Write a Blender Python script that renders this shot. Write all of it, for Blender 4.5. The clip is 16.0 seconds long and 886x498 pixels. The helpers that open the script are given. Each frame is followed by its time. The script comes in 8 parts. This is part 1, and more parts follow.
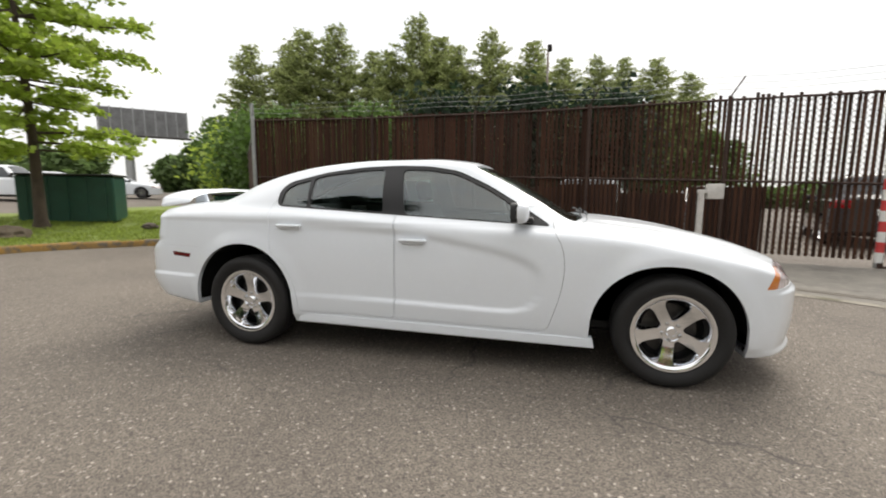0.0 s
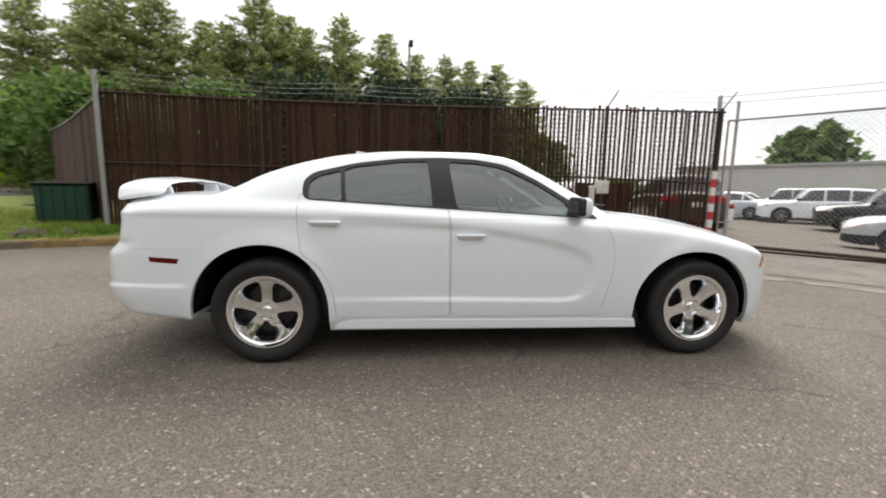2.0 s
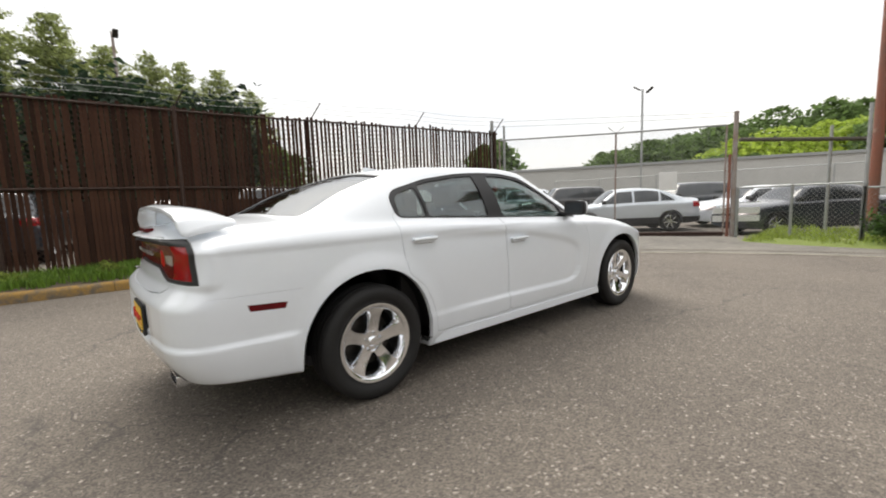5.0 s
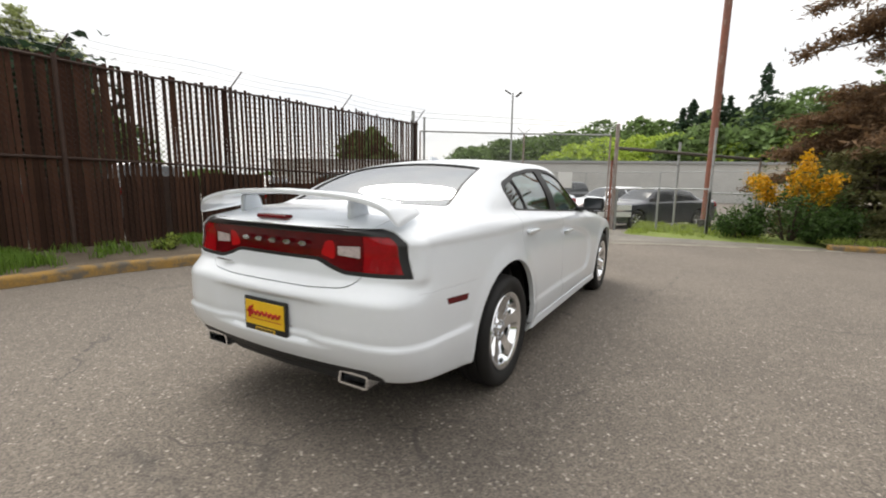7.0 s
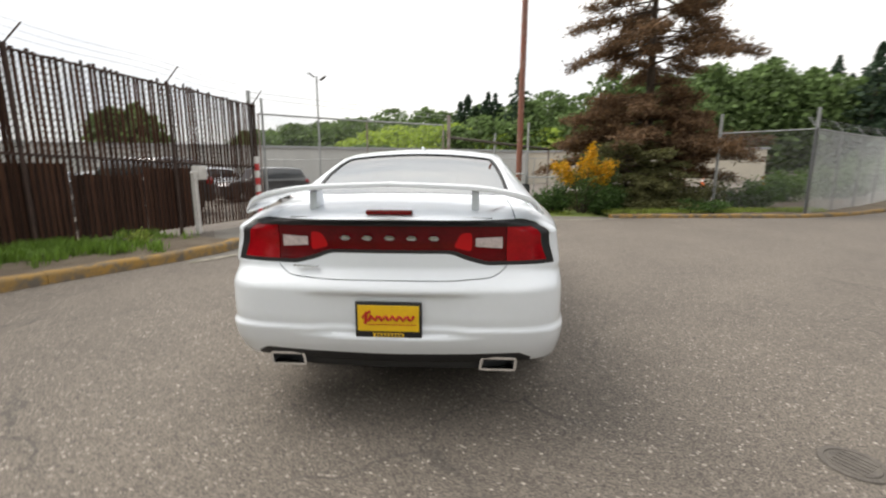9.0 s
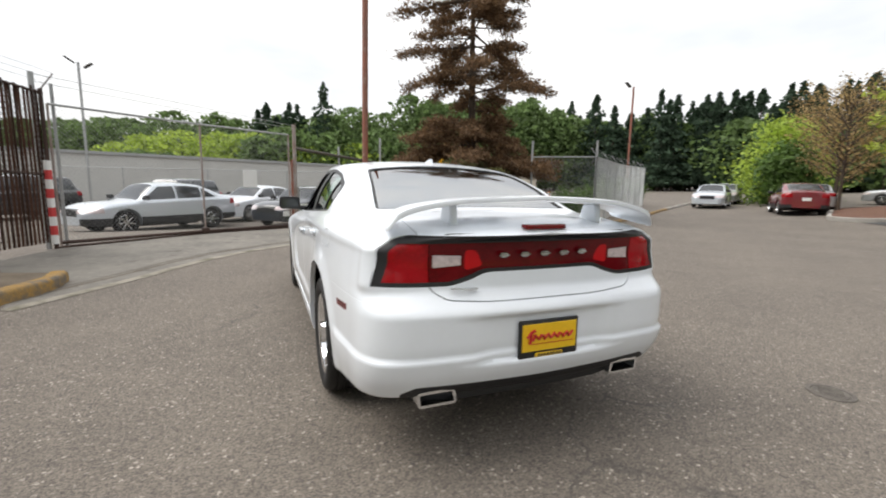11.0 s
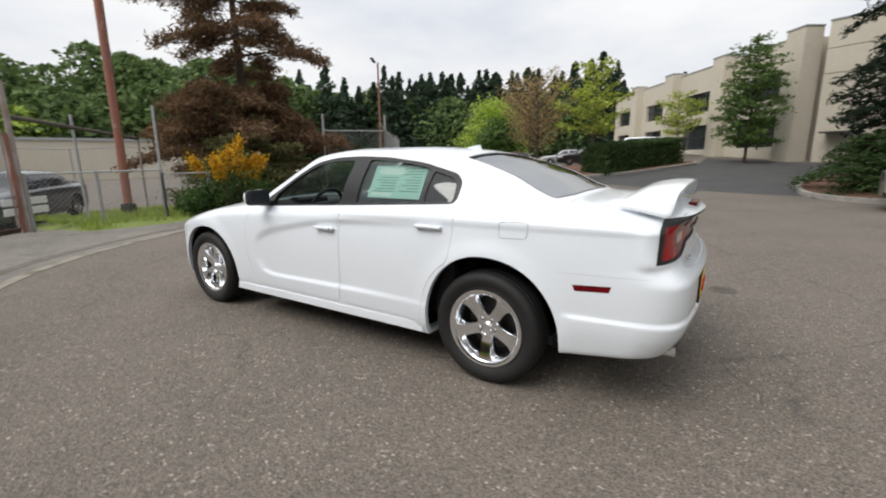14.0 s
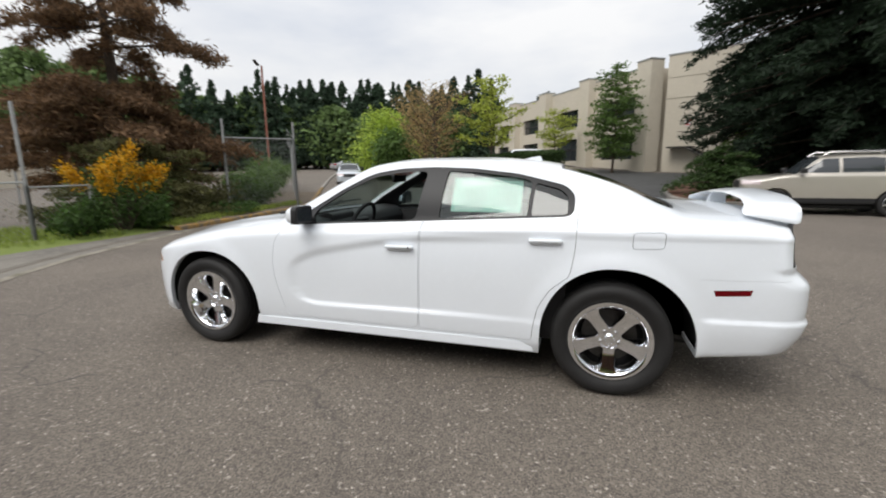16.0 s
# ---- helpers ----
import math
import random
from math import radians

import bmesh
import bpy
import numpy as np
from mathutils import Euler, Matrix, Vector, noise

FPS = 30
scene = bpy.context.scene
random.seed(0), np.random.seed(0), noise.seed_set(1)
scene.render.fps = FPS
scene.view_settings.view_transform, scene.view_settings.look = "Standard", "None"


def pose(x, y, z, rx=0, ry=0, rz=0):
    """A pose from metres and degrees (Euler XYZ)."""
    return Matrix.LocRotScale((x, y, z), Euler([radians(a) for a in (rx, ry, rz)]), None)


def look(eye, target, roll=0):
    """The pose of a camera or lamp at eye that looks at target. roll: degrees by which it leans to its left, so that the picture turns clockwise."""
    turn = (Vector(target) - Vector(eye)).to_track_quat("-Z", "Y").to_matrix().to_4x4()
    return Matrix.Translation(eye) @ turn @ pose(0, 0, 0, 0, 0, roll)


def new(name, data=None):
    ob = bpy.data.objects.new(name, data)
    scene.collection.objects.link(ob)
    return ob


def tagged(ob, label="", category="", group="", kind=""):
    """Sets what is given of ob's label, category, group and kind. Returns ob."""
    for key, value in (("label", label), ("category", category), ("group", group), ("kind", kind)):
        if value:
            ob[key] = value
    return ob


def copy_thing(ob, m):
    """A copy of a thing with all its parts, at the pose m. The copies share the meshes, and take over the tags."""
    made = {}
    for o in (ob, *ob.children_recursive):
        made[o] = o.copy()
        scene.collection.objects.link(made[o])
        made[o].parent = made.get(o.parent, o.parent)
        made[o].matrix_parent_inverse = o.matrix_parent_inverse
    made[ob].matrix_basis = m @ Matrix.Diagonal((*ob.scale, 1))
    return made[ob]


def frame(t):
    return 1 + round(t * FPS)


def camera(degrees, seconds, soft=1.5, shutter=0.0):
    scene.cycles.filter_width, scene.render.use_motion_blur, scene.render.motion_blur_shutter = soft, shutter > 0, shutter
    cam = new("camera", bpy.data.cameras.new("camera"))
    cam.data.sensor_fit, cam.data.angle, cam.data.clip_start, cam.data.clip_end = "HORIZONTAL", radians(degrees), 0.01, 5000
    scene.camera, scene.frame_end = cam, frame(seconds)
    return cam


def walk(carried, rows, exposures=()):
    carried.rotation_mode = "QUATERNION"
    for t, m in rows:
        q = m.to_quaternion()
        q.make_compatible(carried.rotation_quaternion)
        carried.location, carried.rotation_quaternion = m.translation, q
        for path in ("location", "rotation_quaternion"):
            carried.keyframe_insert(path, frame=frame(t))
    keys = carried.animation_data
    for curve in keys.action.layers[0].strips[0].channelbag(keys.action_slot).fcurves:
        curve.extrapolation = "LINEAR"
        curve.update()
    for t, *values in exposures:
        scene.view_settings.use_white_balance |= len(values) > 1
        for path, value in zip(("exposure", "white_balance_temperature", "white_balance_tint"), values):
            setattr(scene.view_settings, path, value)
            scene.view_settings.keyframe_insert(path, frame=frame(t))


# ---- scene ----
cam = camera(91.1, 16.0, soft=1.9, shutter=0.5)
PATH = [
    (0, (0.796, -3.762, 1.216), (0.303, -1.842, 0.956), 0.3),
    (0.5, (0.463, -3.763, 1.209), (0.157, -1.806, 0.934), -0.3),
    (1, (0.116, -3.808, 1.18), (0.004, -1.832, 0.887), -0.4),
    (1.5, (-0.258, -3.811, 1.188), (-0.228, -1.833, 0.896), 1.0),
    (2, (-0.648, -3.803, 1.208), (-0.443, -1.834, 0.922), 1.1),
    (2.5, (-1.062, -3.802, 1.206), (-0.65, -1.864, 0.931), -0.3),
    (3, (-1.432, -3.765, 1.219), (-0.903, -1.851, 0.98), -0.1),
    (3.5, (-1.8, -3.653, 1.23), (-1.016, -1.834, 0.959), 1.2),
    (3.7, (-1.943, -3.615, 1.228), (-1.058, -1.84, 0.974), -0.1),
    (5.8, (-3.389, -2.63, 1.246), (-1.91, -1.321, 0.932), 0.7),
    (6, (-3.494, -2.489, 1.251), (-1.967, -1.241, 0.918), 1.2),
    (6.5, (-3.77, -2.192, 1.258), (-2.125, -1.093, 0.966), -0.2),
    (7, (-4.023, -1.891, 1.278), (-2.316, -0.892, 0.977), 0.8),
    (7.5, (-4.223, -1.526, 1.287), (-2.426, -0.72, 0.937), 0.6),
    (8, (-4.424, -1.184, 1.276), (-2.518, -0.703, 0.905), 0.2),
    (8.5, (-4.544, -0.801, 1.275), (-2.595, -0.511, 0.933), 0.4),
    (9, (-4.6, -0.389, 1.294), (-2.636, -0.266, 0.94), 0.1),
    (9.2, (-4.625, -0.221, 1.302), (-2.644, -0.205, 1.024), -2.0),
    (11.3, (-4.143, 1.434, 1.269), (-2.351, 0.603, 0.955), 1.0),
    (11.5, (-4.084, 1.579, 1.283), (-2.323, 0.693, 0.945), 0.3),
    (12, (-3.892, 1.969, 1.293), (-2.287, 0.844, 0.895), -0.9),
    (12.5, (-3.635, 2.3, 1.308), (-2.136, 1.021, 0.97), -0.6),
    (13, (-3.36, 2.621, 1.342), (-1.96, 1.225, 1.04), 0.5),
    (13.5, (-3.068, 2.927, 1.374), (-1.858, 1.385, 0.977), -0.3),
    (14, (-2.706, 3.141, 1.378), (-1.627, 1.506, 0.974), -0.7),
    (14.5, (-2.364, 3.348, 1.382), (-1.46, 1.601, 1.02), -1.0),
    (15, (-2.003, 3.517, 1.402), (-1.2, 1.73, 1.0), -0.8),
    (15.5, (-1.656, 3.591, 1.411), (-0.895, 1.78, 1.036), -2.5),
    (16, (-1.324, 3.581, 1.403), (-0.726, 1.708, 1.036), -0.6),
]
EXPOSURES = [(0, 0.76, 6950, 10), (9, 0.74, 6900, 10), (11.5, 0.62, 6650, 10), (12.5, 0.44, 6600, 10), (16, 0.34, 6600, 10)]
walk(cam, [(t, look(eye, target, roll)) for t, eye, target, roll in PATH], EXPOSURES)

# ---- world, sun and exposure ----
world = bpy.data.worlds.new("world")
scene.world = world
world.use_nodes = True
wn, wl = world.node_tree.nodes, world.node_tree.links
wn.clear()
SUN_UP, SUN_TURN = radians(52), radians(20)
sky = wn.new("ShaderNodeTexSky")
sky.sky_type, sky.sun_disc, sky.sun_elevation, sky.sun_rotation = "NISHITA", False, SUN_UP, SUN_TURN
sky_dim = wn.new("ShaderNodeVectorMath")
sky_dim.operation = "SCALE"
sky_dim.inputs["Scale"].default_value = 0.10
wl.new(sky.outputs[0], sky_dim.inputs[0])
# a closed layer of bright cloud, brighter overhead, with faint blue-grey thin places
wc = wn.new("ShaderNodeTexCoord")
stretch = wn.new("ShaderNodeMapping")
stretch.inputs["Scale"].default_value = (1.6, 1.6, 4.5)
wl.new(wc.outputs["Generated"], stretch.inputs[0])
cloud = wn.new("ShaderNodeTexNoise")
cloud.inputs["Scale"].default_value, cloud.inputs["Detail"].default_value, cloud.inputs["Roughness"].default_value = 1.3, 5.0, 0.55
wl.new(stretch.outputs[0], cloud.inputs["Vector"])
tone = wn.new("ShaderNodeValToRGB")
tone.color_ramp.elements[0].position, tone.color_ramp.elements[0].color = 0.34, (0.63, 0.66, 0.715, 1)
tone.color_ramp.elements[1].position, tone.color_ramp.elements[1].color = 0.62, (0.83, 0.832, 0.835, 1)
wl.new(cloud.outputs["Fac"], tone.inputs[0])
cover = wn.new("ShaderNodeMix")
cover.data_type = "RGBA"
cover.inputs["Factor"].default_value = 0.9
wl.new(sky_dim.outputs[0], cover.inputs["A"])
wl.new(tone.outputs[0], cover.inputs["B"])
# an overcast sky is brightest overhead
height = wn.new("ShaderNodeSeparateXYZ")
wl.new(wc.outputs["Generated"], height.inputs[0])
lift = wn.new("ShaderNodeMapRange")
for key, v in (("From Min", 0.05), ("From Max", 0.75), ("To Min", 0.87), ("To Max", 1.20)):
    lift.inputs[key].default_value = v
wl.new(height.outputs["Z"], lift.inputs["Value"])
domed = wn.new("ShaderNodeVectorMath")
domed.operation = "SCALE"
wl.new(cover.outputs["Result"], domed.inputs[0])
wl.new(lift.outputs["Result"], domed.inputs["Scale"])
back = wn.new("ShaderNodeBackground")
back.inputs["Strength"].default_value = 1.0
wl.new(domed.outputs[0], back.inputs[0])
wout = wn.new("ShaderNodeOutputWorld")
wl.new(back.outputs[0], wout.inputs[0])
sun = new("sun", bpy.data.lights.new("sun", "SUN"))
sun.data.energy, sun.data.angle, sun.data.color = 1.75, radians(40), (1.0, 0.98, 0.95)
sun.matrix_world = look((0, 0, 30), (30 / math.tan(SUN_UP) * -math.sin(SUN_TURN), 30 / math.tan(SUN_UP) * -math.cos(SUN_TURN), 0))


# ---- materials ----
def material(name, color, rough=0.6, metal=0.0, vary=0.0, scale=8.0, bump=0.0, bump_scale=60.0, second=None, coat=0.0, spots=None, random_tone=0.0, island_tone=0.0, trans=0.0, spec=0.5, sheen=0.0, stretch_z=1.0, leaf=0.0):
    """A node material: base colour varied at two scales, spots of a second colour, fine relief."""
    m = bpy.data.materials.new(name)
    m.use_nodes = True
    n, l = m.node_tree.nodes, m.node_tree.links
    b = n["Principled BSDF"]
    b.inputs["Base Color"].default_value = (*color, 1)
    b.inputs["Roughness"].default_value, b.inputs["Metallic"].default_value = rough, metal
    b.inputs["Coat Weight"].default_value, b.inputs["Coat Roughness"].default_value = coat, 0.04
    b.inputs["Transmission Weight"].default_value = trans
    b.inputs["Specular IOR Level"].default_value = spec
    co = n.new("ShaderNodeTexCoord")
    mp = n.new("ShaderNodeMapping")
    mp.inputs["Scale"].default_value = (1, 1, stretch_z)
    l.new(co.outputs["Object"], mp.inputs[0])
    place = mp.outputs[0]
    out = None

    def noise_at(s, d=4.0, r=0.6):
        t = n.new("ShaderNodeTexNoise")
        t.inputs["Scale"].default_value, t.inputs["Detail"].default_value, t.inputs["Roughness"].default_value = s, d, r
        l.new(place, t.inputs["Vector"])
        return t.outputs["Fac"]

    def mixed(a, bb, fac, kind="MIX"):
        x = n.new("ShaderNodeMix")
        x.data_type, x.blend_type = "RGBA", kind
        for key, v in (("A", a), ("B", bb), ("Factor", fac)):
            if isinstance(v, (int, float)):
                x.inputs[key].default_value = v
            elif isinstance(v, tuple):
                x.inputs[key].default_value = (*v, 1)
            else:
                l.new(v, x.inputs[key])
        return x.outputs["Result"]

    def ramped(v, lo, hi):
        r = n.new("ShaderNodeMapRange")
        r.inputs["From Min"].default_value, r.inputs["From Max"].default_value = lo, hi
        l.new(v, r.inputs["Value"])
        return r.outputs["Result"]

    if vary or second:
        other = second or tuple(c * (1 - vary) for c in color)
        out = mixed(color, other, ramped(noise_at(scale), 0.38, 0.66))
        fine = tuple(min(1, c * (1 + 0.6 * vary)) for c in color)
        out = mixed(out, fine, ramped(noise_at(scale * 9.7, 3.0), 0.5, 0.75))
    if spots:
        colour, s, lo, hi = spots
        out = mixed(out if out is not None else color, colour, ramped(noise_at(s, 6.0, 0.65), lo, hi))
    for amount, socket in ((random_tone, "object"), (island_tone, "island")):
        if amount:
            if socket == "object":
                src = n.new("ShaderNodeObjectInfo").outputs["Random"]
            else:
                src = n.new("ShaderNodeNewGeometry").outputs["Random Per Island"]
            r = n.new("ShaderNodeMapRange")
            r.inputs["To Min"].default_value, r.inputs["To Max"].default_value = 1 - amount, 1 + amount
            l.new(src, r.inputs["Value"])
            hsv = n.new("ShaderNodeHueSaturation")
            if out is None:
                hsv.inputs["Color"].default_value = (*color, 1)
            else:
                l.new(out, hsv.inputs["Color"])
            l.new(r.outputs["Result"], hsv.inputs["Value"])
            out = hsv.outputs["Color"]
    if out is not None:
        l.new(out, b.inputs["Base Color"])
    if leaf:
        tl = n.new("ShaderNodeBsdfTranslucent")
        if out is not None:
            l.new(out, tl.inputs["Color"])
        else:
            tl.inputs["Color"].default_value = (*color, 1)
        ms = n.new("ShaderNodeMixShader")
        ms.inputs[0].default_value = leaf
        l.new(b.outputs[0], ms.inputs[1])
        l.new(tl.outputs[0], ms.inputs[2])
        l.new(ms.outputs[0], n["Material Output"].inputs["Surface"])
    if bump:
        bp = n.new("ShaderNodeBump")
        bp.inputs["Strength"].default_value, bp.inputs["Distance"].default_value = 1.0, bump
        l.new(noise_at(bump_scale, 5.0), bp.inputs["Height"])
        l.new(bp.outputs[0], b.inputs["Normal"])
    return m


def asphalt_material():
    """Worn asphalt: pale stones in a grey-brown binder, patches and hairline cracks."""
    m = material("asphalt", (0.128, 0.109, 0.091), 0.88, vary=0.34, scale=0.55, bump=0.0036, bump_scale=150.0, second=(0.160, 0.137, 0.113))
    n, l = m.node_tree.nodes, m.node_tree.links
    b = n["Principled BSDF"]
    base = b.inputs["Base Color"].links[0].from_socket
    co = n["Texture Coordinate"]
    vo = n.new("ShaderNodeTexVoronoi")
    vo.inputs["Scale"].default_value = 74.0
    l.new(co.outputs["Object"], vo.inputs["Vector"])
    wide = n.new("ShaderNodeTexNoise")
    wide.inputs["Scale"].default_value, wide.inputs["Detail"].default_value = 0.9, 3.0
    l.new(co.outputs["Object"], wide.inputs["Vector"])
    hsv = n.new("ShaderNodeSeparateColor")
    l.new(vo.outputs["Color"], hsv.inputs[0])
    pick = n.new("ShaderNodeMapRange")
    pick.inputs["From Min"].default_value, pick.inputs["From Max"].default_value = 0.93, 1.0
    pick.inputs["To Max"].default_value = 0.95
    l.new(hsv.outputs[0], pick.inputs["Value"])
    stone = n.new("ShaderNodeMix")
    stone.data_type = "RGBA"
    stone.inputs["B"].default_value = (0.34, 0.305, 0.262, 1)
    l.new(pick.outputs["Result"], stone.inputs["Factor"])
    l.new(base, stone.inputs["A"])
    dark = n.new("ShaderNodeMapRange")
    dark.inputs["From Min"].default_value, dark.inputs["From Max"].default_value, dark.inputs["To Max"].default_value = 0.18, 0.0, 0.55
    l.new(hsv.outputs[1], dark.inputs["Value"])
    pit = n.new("ShaderNodeMix")
    pit.data_type = "RGBA"
    pit.inputs["B"].default_value = (0.045, 0.042, 0.04, 1)
    l.new(dark.outputs["Result"], pit.inputs["Factor"])
    l.new(stone.outputs["Result"], pit.inputs["A"])
    # hairline cracks: the edges of large uneven cells, kept only in places
    grit = n.new("ShaderNodeTexVoronoi")
    grit.inputs["Scale"].default_value = 130.0
    l.new(co.outputs["Object"], grit.inputs["Vector"])
    grey = n.new("ShaderNodeSeparateColor")
    l.new(grit.outputs["Color"], grey.inputs[0])
    span = n.new("ShaderNodeMapRange")
    span.inputs["To Min"].default_value, span.inputs["To Max"].default_value = 0.58, 1.42
    l.new(grey.outputs[2], span.inputs["Value"])
    tint = n.new("ShaderNodeHueSaturation")
    l.new(span.outputs["Result"], tint.inputs["Value"])
    l.new(pit.outputs["Result"], tint.inputs["Color"])
    warp = n.new("ShaderNodeTexNoise")
    warp.inputs["Scale"].default_value, warp.inputs["Detail"].default_value = 2.2, 6.0
    l.new(co.outputs["Object"], warp.inputs["Vector"])
    shift = n.new("ShaderNodeVectorMath")
    shift.operation = "MULTIPLY_ADD"
    shift.inputs[1].default_value = (0.55, 0.55, 0.0)
    l.new(warp.outputs["Color"], shift.inputs[0])
    l.new(co.outputs["Object"], shift.inputs[2])
    cells = n.new("ShaderNodeTexVoronoi")
    cells.feature = "DISTANCE_TO_EDGE"
    cells.inputs["Scale"].default_value = 0.42
    l.new(shift.outputs[0], cells.inputs["Vector"])
    line = n.new("ShaderNodeMapRange")
    line.inputs["From Min"].default_value, line.inputs["From Max"].default_value = 0.0055, 0.0
    l.new(cells.outputs["Distance"], line.inputs["Value"])
    some = n.new("ShaderNodeMapRange")
    some.inputs["From Min"].default_value, some.inputs["From Max"].default_value, some.inputs["To Max"].default_value = 0.45, 0.57, 0.7
    l.new(wide.outputs["Fac"], some.inputs["Value"])
    both = n.new("ShaderNodeMath")
    both.operation = "MULTIPLY"
    l.new(line.outputs["Result"], both.inputs[0])
    l.new(some.outputs["Result"], both.inputs[1])
    crack = n.new("ShaderNodeMix")
    crack.data_type = "RGBA"
    crack.inputs["B"].default_value = (0.04, 0.038, 0.036, 1)
    l.new(both.outputs[0], crack.inputs["Factor"])
    l.new(tint.outputs["Color"], crack.inputs["A"])
    l.new(crack.outputs["Result"], b.inputs["Base Color"])
    return m


def glass_material(name, tint, clear=0.75, most=1.0):
    """Thin tinted glass: part see-through by its tint, part mirror by its angle."""
    m = bpy.data.materials.new(name)
    m.use_nodes = True
    n, l = m.node_tree.nodes, m.node_tree.links
    n.clear()
    see = n.new("ShaderNodeBsdfTransparent")
    see.inputs[0].default_value = (*tint, 1)
    shine = n.new("ShaderNodeBsdfGlossy")
    shine.inputs["Roughness"].default_value = 0.02
    lw = n.new("ShaderNodeLayerWeight")
    lw.inputs["Blend"].default_value = 0.5
    fr = n.new("ShaderNodeMath")
    fr.operation = "POWER"
    fr.inputs[1].default_value = 4.5
    l.new(lw.outputs["Facing"], fr.inputs[0])
    lift = n.new("ShaderNodeMapRange")
    lift.inputs["To Min"].default_value, lift.inputs["To Max"].default_value = 1 - clear, most
    l.new(fr.outputs[0], lift.inputs["Value"])
    mx = n.new("ShaderNodeMixShader")
    l.new(lift.outputs["Result"], mx.inputs[0])
    l.new(see.outputs[0], mx.inputs[1])
    l.new(shine.outputs[0], mx.inputs[2])
    o = n.new("ShaderNodeOutputMaterial")
    l.new(mx.outputs[0], o.inputs[0])
    return m


